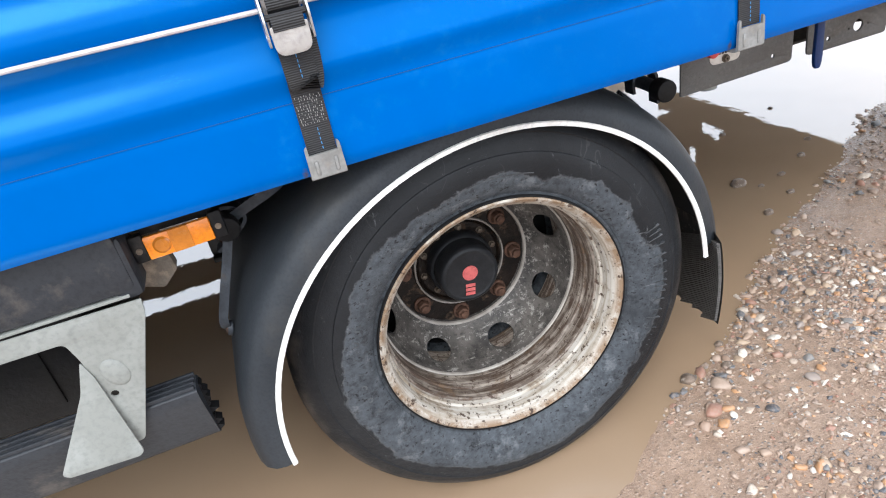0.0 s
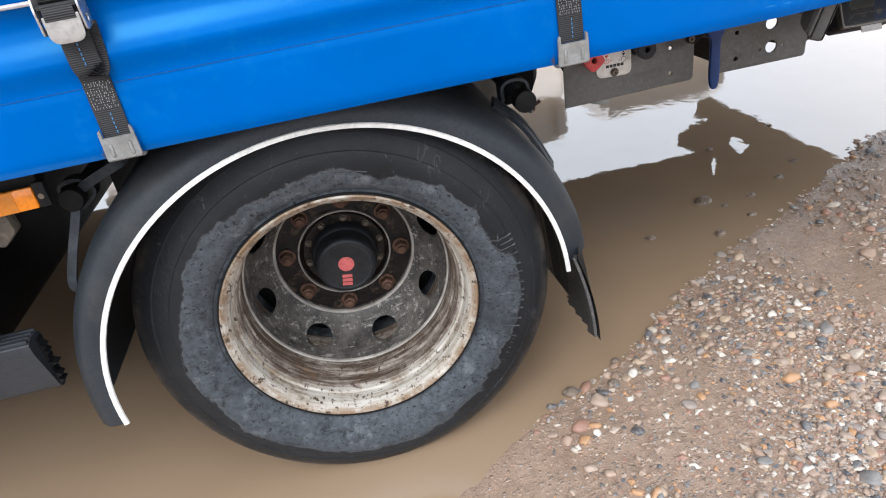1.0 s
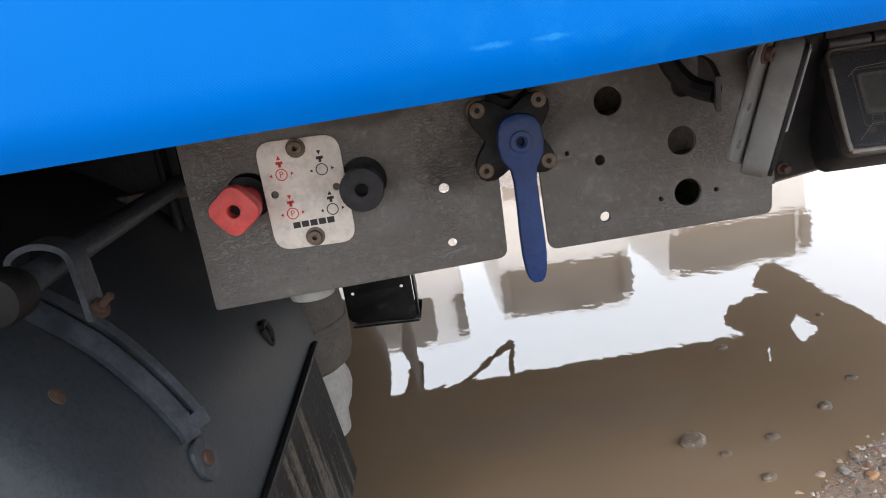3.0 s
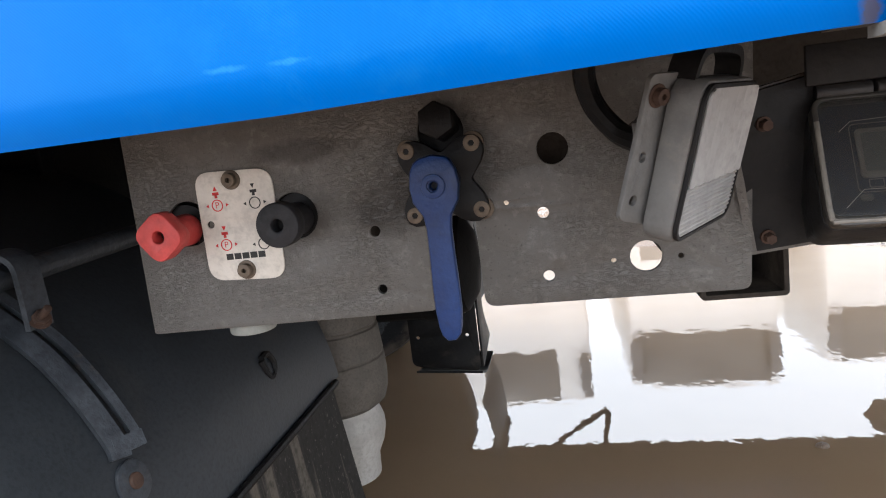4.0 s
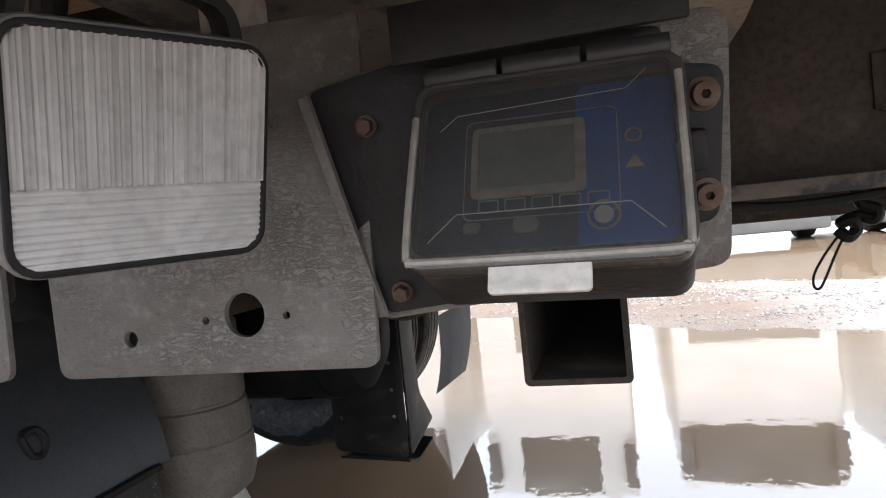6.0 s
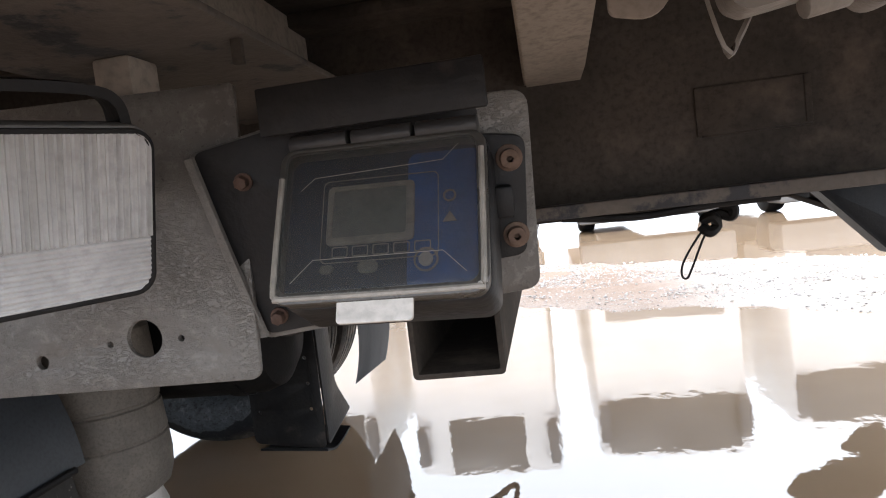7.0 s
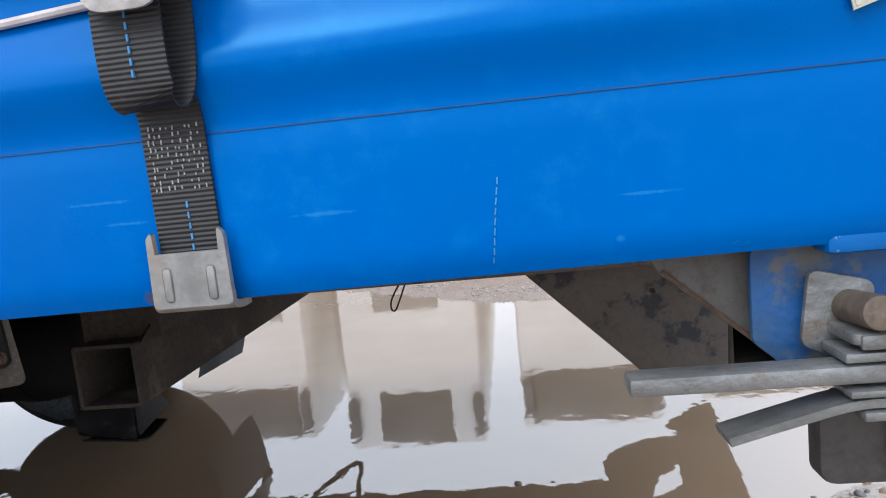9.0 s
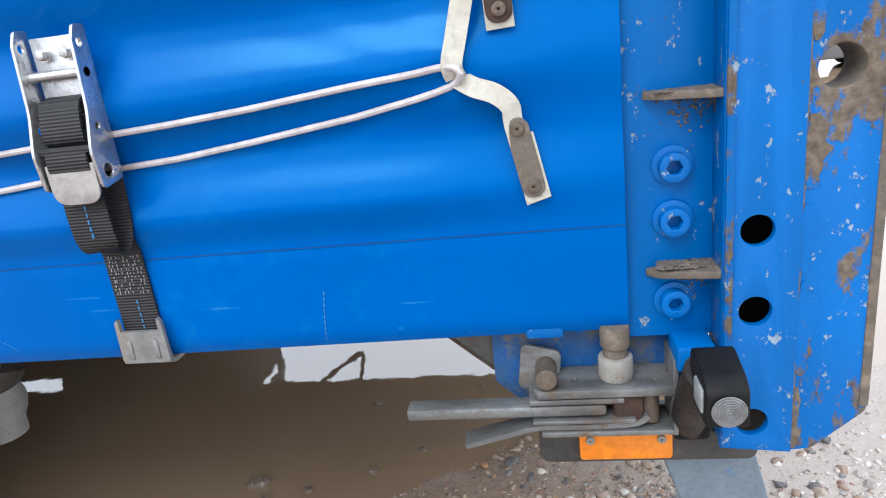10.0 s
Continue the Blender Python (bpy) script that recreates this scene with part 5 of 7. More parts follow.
rows = [[bm.verts.new((0.622 + 0.02 * math.sin(2.6 * k / 8) - 0.045 * k / 8, y, 0.46 - (0.46 - (0.18 - 0.024 * (y - 2.05) / 0.45)) * k / 8)) for y in np.linspace(2.05, 2.56 - 0.05 * k / 8, 9)] for k in range(9)]
for p, q in zip(rows, rows[1:]):
    for a, b, c, d in zip(p, p[1:], q[1:], q):
        bm.faces.new((a, b, c, d))
bmesh.ops.solidify(bm, geom=bm.faces[:], thickness=0.006)
part("mud_flap", bm, FARFLAP, fg, "plain grey flap")

# stays that carry the mudguard
for sgn, lab in ((1, "behind"), (-1, "before")):
    x = 0.427 * sgn if sgn > 0 else -0.446
    s = thing("mudguard_stay", (x, 0.07, 0.77), "black steel mudguard stay with a round rubber end cap", "mudguard stay", "mudguard stays")
    part("tube", cyl((x, 0.075, 0.770), (x - 0.01 * sgn, 0.62, 0.79), 0.0135, n=24), ARM, s, "worn steel stay tube")
    part("end_cap", cyl((x, 0.060, 0.770), (x, 0.095, 0.770), 0.0225, n=28, bev=0.004), BLACK, s, "round black rubber cap")
    if sgn > 0:
        arm = [(0.383, 0.160, 0.752), (0.415, 0.163, 0.722), (0.447, 0.168, 0.685), (0.476, 0.173, 0.636), (0.499, 0.175, 0.588), (0.505, 0.172, 0.572)]
        cb = (0.456, 0.150, 0.729)
        ar = Vector((0.25, 0.9, 0.2))
    else:
        arm = [(-0.447, 0.088, 0.762), (-0.462, 0.075, 0.722), (-0.489, 0.06, 0.659), (-0.509, 0.058, 0.606), (-0.506, 0.07, 0.582)]
        cb = (-0.455, 0.11, 0.742)
        ar = Vector((0.9, 0, -0.4))
        part("upper_arm", ribbon([(-0.440, 0.088, 0.775), (-0.400, 0.075, 0.796), (-0.360, 0.07, 0.812), (-0.333, 0.08, 0.824), (-0.322, 0.10, 0.86)], 0.018, 0.006, (0.3, 0, 0.95)), ARM, s, "bent flat arm to the rail")
    if sgn > 0:
        bm = ribbon([Vector(p) + ar * -0.008 for p in arm], 0.021, 0.008, tuple(ar))
        ribbon([Vector(p) + ar * 0.0165 for p in arm], 0.010, 0.008, tuple(ar), bm)
        ribbon([Vector(p) + ar * 0.006 for p in arm[-2:]], 0.034, 0.0085, tuple(ar), bm)
        foot = Vector((0.507, 0.171, 0.541))
    else:
        bm = ribbon(arm, 0.016, 0.006, tuple(ar))
        foot = Vector(arm[-1])
    part("arm", bm, ARM, s, "slotted flat steel arm with worn dark paint")
    n = Vector((0.955 * sgn, 0, 0.30))
    part("arm_foot", cyl(foot - n * 0.006, foot + n * 0.003, 0.0235 if sgn > 0 else 0.014, n=24, bev=0.001), ARM, s)
    part("clamp", ribbon([(x - 0.026, cb[1], 0.755), (x - 0.025, cb[1], 0.787), (x, cb[1], 0.797), (x + 0.025, cb[1], 0.787), (x + 0.029 * 1, cb[1], 0.76), (x + 0.03 * sgn, cb[1], 0.72)], 0.030, 0.006, (0, 1, 0)), ARM, s, "bent clamp round the tube")
    bm = hexbolt((cb[0] + 0.006 * sgn, cb[1] - 0.004, cb[2]), (0.8 * sgn, -0.3, 0.5), 0.0085, 0.006)
    cyl((cb[0] + 0.006 * sgn, cb[1] - 0.004, cb[2]), (cb[0] + 0.024 * sgn, cb[1] - 0.010, cb[2] + 0.012), 0.004, n=12, bm=bm, bev=0.0008)
    part("clamp_bolt", bm, NUT, s, "rusty clamp bolt")
    part("foot_bolt", cyl(foot + n * 0.002, foot + n * 0.007, 0.0095, 0.0085, n=18, bev=0.0015), NUT, s, "rusty rivet head")

# air spring behind the wheel
a = thing("air_spring", (0.47, 0.86, 0.3), "black rubber air spring on a pale plastic piston", "air spring")
bm = bmesh.new()
prof = [(0.0, 0.655), (0.085, 0.655), (0.098, 0.64), (0.101, 0.58), (0.1015, 0.502), (0.0985, 0.499), (0.0985, 0.495), (0.1025, 0.492), (0.106, 0.45), (0.1075, 0.437), (0.1055, 0.434), (0.1055, 0.431), (0.108, 0.428), (0.110, 0.39), (0.108, 0.358), (0.100, 0.333), (0.082, 0.320), (0.0, 0.318)]
lathe([(r, y) for r, y in prof], (0, 0, 0), 40, bm)
bmesh.ops.transform(bm, matrix=Matrix(((1, 0, 0, 0.465), (0, 0, 1, 0.88), (0, 1, 0, 0), (0, 0, 0, 1))), verts=bm.verts[:])
part("bellows", bm, BELLOWS, a, "mud-grey rubber bellows with moulded rings")
bm = bmesh.new()
lathe([(0.0, 0.345), (0.072, 0.345), (0.080, 0.315), (0.090, 0.285), (0.091, 0.265), (0.084, 0.235), (0.070, 0.205), (0.068, 0.16), (0.0, 0.16)], (0, 0, 0), 36, bm)
bmesh.ops.transform(bm, matrix=Matrix(((1, 0, 0, 0.465), (0, 0, 1, 0.88), (0, 1, 0, 0), (0, 0, 0, 1))), verts=bm.verts[:])
part("piston", bm, PISTON, a, "pale plastic piston")
part("top_plate", box(0.36, 0.58, 0.77, 0.99, 0.652, 0.77, 0.004), CHASSIS, a)
bm = box(-0.3, 0.37, 0.80, 0.96, 0.27, 0.35, 0.01)
setting("trailing_arm", bm, CHASSIS, "dirty steel trailing arm of the axle", "suspension arm", "")
# Plate raised to the floor and blackened, in place of the dark behind it.
sh = thing("spring_hanger", (0.0, 0.6, 0.5), "black spring hanger under the beam, enlarged to stand in for shade", "bracket")
part("plate", box(-0.55, 0.42, 0.575, 0.66, 0.50, 1.045, 0.006), BLACKSTEEL, sh)
part("foot_flange", box(-0.55, 0.42, 0.560, 0.68, 0.486, 0.500, 0.003), BLACKSTEEL, sh)
for x in (-0.45, -0.15, 0.15, 0.40):
    part("rib", box(x - 0.005, x + 0.005, 0.545, 0.575, 0.51, 1.03, 0.002), BLACKSTEEL, sh)

# black perforated bracket hanging under the far beam
u = thing("hanging_bracket", (0.6, 1.4, 0.5), "black perforated steel bracket hanging under the chassis", "bracket")
part("carrier", box(0.50, 0.70, 1.40, 1.70, 0.755, 0.772, 0.002), BLACKSTEEL, u)
bm = sheet(corner([(0.50, 0.78), (0.50, 0.215), (0.70, 0.19), (0.70, 0.78)], [0, 0.02, 0.02, 0]), [ring2d(0.525 + 0.145 * i, 0.30 + 0.07 * j, 0.006, 10) for i in (0, 1) for j in range(6)], 0.006, 0.0008, facing(1.40))
part("plate", bm, BLACKSTEEL, u)
part("lower_lip", ribbon([(0.605, 1.40, 0.190), (0.61, 1.46, 0.178), (0.62, 1.56, 0.20)], 0.2, 0.006, (1, 0, -0.05)), BLACKSTEEL, u)
part("side_fin", sheet(corner([(1.40, 0.78), (1.40, 0.2), (1.60, 0.235), (1.50, 0.34), (1.50, 0.78)], [0, 0.01, 0.01, 0.03, 0]), [], 0.006, 0.0008, Matrix(((0, 0, 1, 0.706), (1, 0, 0, 0), (0, 1, 0, 0), (0, 0, 0, 1)))), BLACKSTEEL, u)


# ---- straps on the curtain ----
def make_strap(xc, lean, label, looped=True):
    """A webbing strap: hook under the curtain at xc, webbing up to a tensioner whose top leans by lean metres."""
    s = thing("curtain_strap", (xc, CY - 0.01, CZ), label, "strap", "curtain straps")
    y0 = CY - 0.0055
    # hook plate
    W = 0.0265
    ZE = edge_z(xc)
    out = corner([(xc - W, ZE), (xc + W, ZE), (xc + W - 0.001, ZE + 0.047), (xc + 0.0215, ZE + 0.049), (xc + 0.021, ZE + 0.035), (xc - 0.021, ZE + 0.035), (xc - 0.0215, ZE + 0.049), (xc - W + 0.001, ZE + 0.047)],
                 [0.004, 0.004, 0.004, 0.002, 0, 0, 0.002, 0.004])
    bm = sheet(out, [], 0.005, 0.0, facing(y0 - 0.004))
    rib = [(ZE + 0.008, y0 - 0.0035), (ZE + 0.001, y0 - 0.003), (ZE - 0.0015, y0 + 0.002), (ZE - 0.0025, y0 + 0.009), (ZE - 0.0025, y0 + 0.022)]
    ribbon([(xc, y, z) for z, y in rib], 2 * W, 0.005, (1, 0, 0), bm)
    hook = part("hook", bm, GALV, s, "dull galvanised hook plate")
    for dx in (-0.0145, 0.0145):
        b = box(xc + dx - 0.003, xc + dx + 0.003, y0 - 0.0085, y0 - 0.005, ZE + 0.004, ZE + 0.026, 0.0022)
        part("rib", b, GALV, hook)
    # lower webbing
    def at(z):
        k = min(1.0, max(0.0, (z - CZ - 0.04) / 0.15))
        return xc + lean * k
    zs = np.linspace(CZ + 0.026, 1.10, 14)
    low = part("webbing", ribbon([(at(z), min(curtain_y(at(z), z), CY) - 0.003, z) for z in zs], 0.0415, 0.0022, (1, 0, 0), None, 3), WEB, s, "black ribbed webbing")
    bm = bmesh.new()
    for z in np.arange(CZ + 0.032, CZ + 0.064, 0.0068):
        x = at(z) + 0.002
        box(x - 0.0006, x + 0.0006, min(curtain_y(x, z), CY) - 0.0048, min(curtain_y(x, z), CY) - 0.0040, z, z + 0.004, bm=bm)
    part("thread", bm, SCRATCH, low, "pale blue marking thread")
    bm = bmesh.new()
    rng = random.Random(int(xc * 100) + 7)
    for k in range(9):
        for z in np.arange(CZ + 0.070, CZ + 0.108, 0.0042):
            x = at(z) - 0.0165 + 0.0041 * k
            yy = min(curtain_y(x, z), CY) - 0.0047
            dx, q = rng.uniform(-0.0012, 0.0012), rng.uniform(0.0010, 0.0026)
            if rng.random() < 0.85:
                box(x + dx - 0.0004, x + dx + 0.0004, yy, yy + 0.0008, z + rng.uniform(0, 0.0015), z + 0.0012 + q, m=None, bm=bm)
    part("stitching", bm, THREAD, low, "white zigzag stitching")
    # folded tail in front
    xt = xc + lean
    yb = CY - 0.012
    off = -0.004 if looped else 0.0
    loop = [(xt + off, yb - 0.014, 1.10), (xt + off, yb - 0.016, 1.06), (xt + off, yb - 0.015, 1.025), (xt + off + 0.002, yb - 0.011, 1.010), (xt + off + 0.006, yb - 0.004, 1.010), (xt + off + 0.010, yb, 1.03), (xt + off + 0.012, yb + 0.001, 1.075)]
    if not looped:
        loop = [(p[0], yb + (p[1] - yb) * 0.45 + 0.002, p[2] + 0.004) for p in loop]
    tail = part("tail", ribbon(loop, 0.043, 0.002, (1, 0, 0), None, 5), WEB, s, "folded webbing tail")
    bm = bmesh.new()
    y1 = min(p[1] for p in loop) - 0.0014
    for z in np.arange(1.022, 1.07, 0.0068):
        box(xt + off - 0.0006, xt + off + 0.0006, y1 - 0.0006, y1 + 0.0016, z, z + 0.0042, bm=bm)
    part("thread", bm, SCRATCH, tail)
    # tensioner: two cheeks, cross bars, roll of webbing, lip
    b = part("tensioner", box(xt - 0.024, xt + 0.024, CY - 0.014, CY - 0.011, 1.082, 1.205, 0.001), BRIGHT, s, "bright zinc tensioner body")
    for sx in (-1, 1):
        outl = corner([(CY - 0.010, 1.075), (CY - 0.040, 1.070), (CY - 0.044, 1.105), (CY - 0.034, 1.14), (CY - 0.030, 1.200), (CY - 0.024, 1.212), (CY - 0.010, 1.212)], [0.002, 0.006, 0.006, 0.008, 0.003, 0.003, 0.002])
        m = Matrix(((0, 0, 1, xt + sx * 0.0285), (1, 0, 0, 0), (0, 1, 0, 0), (0, 0, 0, 1)))
        part("cheek", sheet(outl, [ring2d(CY - 0.022, 1.197, 0.0045, 12), ring2d(CY - 0.027, 1.125, 0.004, 12), ring2d(CY - 0.028, 1.085, 0.007, 14)], 0.003, 0.0006, m), BRIGHT, b)
        part("nut", hexbolt((xt + sx * 0.012, CY - 0.014, 1.190), (0, -1, 0), 0.005, 0.008), BRIGHT, b)
    part("cross_bar", cyl((xt - 0.03, CY - 0.022, 1.172), (xt + 0.03, CY - 0.022, 1.172), 0.0045, n=14), BRIGHT, b)
    roll = [(xt, CY - 0.014, 1.152), (xt, CY - 0.028, 1.148), (xt, CY - 0.034, 1.132), (xt, CY - 0.035, 1.116), (xt, CY - 0.028, 1.110)]
    part("webbing_roll", ribbon(roll, 0.040, 0.003, (1, 0, 0)), WEB, b, "webbing wound through the tensioner")
    part("roll_bar", cyl((xt - 0.026, CY - 0.036, 1.106), (xt + 0.026, CY - 0.036, 1.106), 0.0042, n=14), WEB, b)
    part("webbing_flap", ribbon([(xt, CY - 0.038, 1.106), (xt, CY - 0.040, 1.098), (xt, CY - 0.039, 1.088)], 0.041, 0.003, (1, 0, 0)), WEB, b)
    lip = corner([(xt - 0.025, 1.082), (xt - 0.025, 1.064), (xt + 0.025, 1.064), (xt + 0.025, 1.082)], [0.001, 0.016, 0.016, 0.001])
    part("lever_lip", sheet([(u, v) for u, v in corner([(xt - 0.024, 1.094), (xt - 0.023, 1.058), (xt + 0.023, 1.058), (xt + 0.024, 1.094)], [0.001, 0.014, 0.014, 0.001])], [], 0.0025, 0.0006, facing(CY - 0.0385)), LIP, b, "bare metal lever lip")
    return s


make_strap(-0.267, 0.001, "black webbing strap with galvanised hook over the wheel", False)
make_strap(0.465, -0.004, "black webbing strap with a knotted cord round it", False)
make_strap(1.133, -0.004, "black webbing strap with rust marks beside its hook", False)
make_strap(1.743, -0.003, "black webbing strap hanging in a loop below its tensioner")


# ---- cords on the curtain ----
def on_cloth(pts, out=0.004):
    return [(x, curtain_y(x, z) - out, z) for x, z in pts]


def dense(pts, step_len=0.03):
    o = []
    for (x0, z0), (x1, z1) in zip(pts, pts[1:]):
        n = max(1, int(abs(x1 - x0) / step_len))
        o += [(x0 + (x1 - x0) * i / n, z0 + (z1 - z0) * i / n) for i in range(n)]
    return o + [pts[-1]]


c = thing("tension_rope", (-0.3, CY, 1.11), "white coated cord along the blue curtain", "rope", "tension ropes")
part("cord", tube(on_cloth(dense([(-9, 1.115), (-1.2, 1.115)], 0.3)) + on_cloth(dense([(-1.1, 1.116), (-0.59, 1.116), (-0.29, 1.113), (0.18, 1.108), (0.44, 1.098), (0.47, 1.09)])), 0.0034, 8, None, 2), CORD, c)
knot = thing("cord_knot", (0.465, CY - 0.02, 1.06), "white cord tied in a loop with a frayed loose end", "cord")
part("loop", tube([(0.44, CY - 0.03, 1.095), (0.418, CY - 0.034, 1.07), (0.424, CY - 0.036, 1.047), (0.448, CY - 0.037, 1.033), (0.475, CY - 0.036, 1.034), (0.493, CY - 0.034, 1.052), (0.49, CY - 0.032, 1.075), (0.47, CY - 0.032, 1.092), (0.45, CY - 0.034, 1.10)], 0.0036, 8), CORD, knot)
part("loose_end", tube([(0.47, CY - 0.034, 1.098), (0.50, CY - 0.036, 1.082), (0.54, CY - 0.030, 1.045), (0.565, CY - 0.024, 1.026)], 0.0036, 8), CORD, knot)
part("frayed_tip", tube([(0.560, CY - 0.0245, 1.030), (0.575, CY - 0.022, 1.018), (0.592, CY - 0.018, 1.008)], 0.0045, 8), NUT, knot, "brown frayed cord tip")
c = thing("tension_rope", (1.3, CY, 1.08), "white coated cord along the rear of the blue curtain", "rope", "tension ropes")
part("cord", tube(on_cloth(dense([(0.49, 1.055), (0.56, 1.046), (0.64, 1.049), (0.9, 1.062), (1.13, 1.075), (1.40, 1.070), (1.62, 1.069), (1.70, 1.076), (1.755, 1.080), (1.82, 1.084), (1.90, 1.093), (2.00, 1.106), (2.06, 1.117), (2.088, 1.124)])) +
     on_cloth([(2.098, 1.131), (2.097, 1.138), (2.085, 1.141)], 0.008) + on_cloth(dense([(2.06, 1.138), (2.0, 1.133), (1.9, 1.123), (1.82, 1.117), (1.75, 1.113), (1.63, 1.105), (1.40, 1.10), (1.13, 1.10), (0.9, 1.10), (0.5, 1.098)])), 0.0031, 8, None, 2), CORD, c)
tp = thing("tape_tie", (2.12, CY - 0.01, 1.10), "cream webbing tape riveted to the curtain and looped round the cord", "tape")
part("tape", ribbon([(2.122, CY - 0.012, 1.26), (2.110, CY - 0.014, 1.21), (2.098, CY - 0.016, 1.165), (2.092, CY - 0.018, 1.142), (2.094, CY - 0.012, 1.131)], 0.018, 0.0015, (1, 0, 0.25)), TAPE, tp)
part("tape", ribbon([(2.094, CY - 0.010, 1.131), (2.108, CY - 0.014, 1.122), (2.125, CY - 0.014, 1.115), (2.137, CY - 0.012, 1.103), (2.139, CY - 0.009, 1.086), (2.150, CY - 0.007, 1.035), (2.1535, CY - 0.006, 1.019)], 0.017, 0.0015, (0.75, 0.2, 0.6)), TAPE, tp)
m = plane_of((2.1465, CY - 0.0095, 1.0575), (0.98, 0, 0.2), (-0.2, 0, 0.98))
pl = part("rivet_plate", sheet(rounded(-0.0095, 0.0095, -0.035, 0.035, 0.009), [], 0.003, 0.0007, m), GRIMESTEEL, tp, "brown steel rivet plate")
part("tape_end", sheet([(-0.010, -0.041), (0.012, -0.039), (0.012, 0.02), (-0.009, 0.02)], [], 0.0015, 0.0003, m @ Matrix.Translation((0, 0, -0.002))), TAPE, tp)
for v in (-0.0255, 0.0265):
    bm = absorb(bmesh.new(), sheet(ring2d(0, 0, 0.0052, 20), [ring2d(0, 0, 0.0019, 12)], 0.003, 0.0008), m @ Matrix.Translation((0, v, 0.003)))
    part("rivet", bm, DARKNUT, pl, "grey hollow rivet")
m = plane_of((2.133, CY - 0.0095, 1.205), (1, 0, 0.05), (-0.05, 0, 1))
tp = thing("rivet_plate", (2.133, CY, 1.205), "rusty steel rivet plate with cream tape end", "rivet plate")
pl = part("plate", sheet(rounded(-0.0105, 0.0105, -0.034, 0.034, 0.009), [], 0.003, 0.0007, m), NUT, tp)
part("tape_end", sheet([(-0.012, -0.039), (0.011, -0.039), (0.011, 0.03), (-0.012, 0.03)], [], 0.0015, 0.0003, m @ Matrix.Translation((0, 0, -0.002))), TAPE, tp)
part("rivet", absorb(bmesh.new(), sheet(ring2d(0, 0, 0.0052, 20), [ring2d(0, 0, 0.0019, 12)], 0.003, 0.0008), m @ Matrix.Translation((0, -0.024, 0.003))), DARKNUT, pl)


# ---- valve panel ----
PY = 0.192
vp = thing("valve_panel", (0.84, PY, 0.8), "dusty grey steel valve panel hanging under the trailer floor", "valve panel")
outer = corner([(0.553, 0.694), (0.853, 0.698), (0.855, 0.786), (0.896, 0.786), (0.897, 0.698), (1.128, 0.697), (1.136, 0.872), (1.137, 0.905), (0.92, 0.912), (0.557, 0.935)], [0.003, 0.010, 0.006, 0.006, 0.010, 0.008, 0.004, 0.004, 0, 0])
holes = [ring2d(0.800, 0.722, 0.0052, 16), ring2d(0.800, 0.778, 0.0058, 16), ring2d(0.957, 0.722, 0.0058, 16), ring2d(0.957, 0.780, 0.0058, 16), ring2d(1.043, 0.733, 0.0145, 28), ring2d(1.040, 0.786, 0.0145, 28),
         ring2d(0.970, 0.836, 0.0145, 28), ring2d(1.045, 0.84, 0.013, 24), ring2d(1.015, 0.731, 0.003, 12), ring2d(1.072, 0.731, 0.003, 12), ring2d(0.612, 0.803, 0.023, 28), ring2d(0.724, 0.800, 0.023, 28), ring2d(0.873, 0.862, 0.0215, 28), ring2d(0.925, 0.792, 0.003, 10)]
part("panel", sheet(outer, holes, 0.005, 0.0006, facing(PY)), PLATE_GREY, vp)
part("hanger", box(0.60, 0.66, PY + 0.003, PY + 0.05, 0.90, 1.06, 0.003), UNDER, vp)
part("hanger", box(1.03, 1.06, PY + 0.003, PY + 0.04, 0.89, 0.938, 0.003), UNDER, vp)
# label plate with two screws and printed marks
lab = part("label_plate", sheet(corner([(0.627, 0.745), (0.706, 0.742), (0.707, 0.848), (0.628, 0.851)], [0.016] * 4, 6), [ring2d(0.637, 0.800, 0.0042, 12), ring2d(0.697, 0.798, 0.0042, 12)], 0.002, 0.0004, facing(PY - 0.0040)), LABEL, vp, "dirty white label plate with red and black signs")
for x, z in ((0.667, 0.753), (0.666, 0.841)):
    bm = socket_bolt((x, PY - 0.005, z), (0, -1, 0), 0.0062, 0.008)
    part("screw", bm, DARKNUT, vp, "dirty socket screw")


def sign(x, z, s, material, up, letter):
    """A ring with arrows at its sides and a plunger mark above it."""
    y = PY - 0.0052
    bm = sheet(ring2d(x, z, 0.0062 * s, 20), [ring2d(x, z, 0.0052 * s, 20)], 0.0004, 0.0, facing(y))
    for k in (-1, 1):
        sheet([(x + k * 0.0125 * s, z), (x + k * 0.0095 * s, z + 0.0018 * s), (x + k * 0.0095 * s, z - 0.0018 * s)], [], 0.0004, 0.0, facing(y), bm)
    box(x - 0.0014 * s, x + 0.0014 * s, y - 0.0002, y + 0.0002, z + 0.0075 * s, z + 0.012 * s, bm=bm)
    box(x - 0.0035 * s, x + 0.0035 * s, y - 0.0002, y + 0.0002, z + 0.0105 * s, z + 0.0135 * s, bm=bm)
    za, zb = (z + 0.0150 * s, z + 0.0195 * s) if up else (z + 0.0195 * s, z + 0.0150 * s)
    sheet([(x - 0.0022 * s, za), (x + 0.0022 * s, za), (x, zb)], [], 0.0004, 0.0, facing(y), bm)
    if letter:
        cu = bpy.data.curves.new("tmp", "FONT")
        cu.body, cu.size, cu.align_x, cu.align_y = "P", 0.009 * s, "CENTER", "CENTER"
        absorb(bm, baked(cu), facing(y - 0.0002, x, z))
        bpy.data.curves.remove(cu)
    part("printed_sign", bm, material, lab)


sign(0.6475, 0.818, 0.95, REDPRINT, True, True)
sign(0.6865, 0.817, 0.95, BLACKPRINT, False, False)
sign(0.6500, 0.779, 0.95, REDPRINT, False, True)
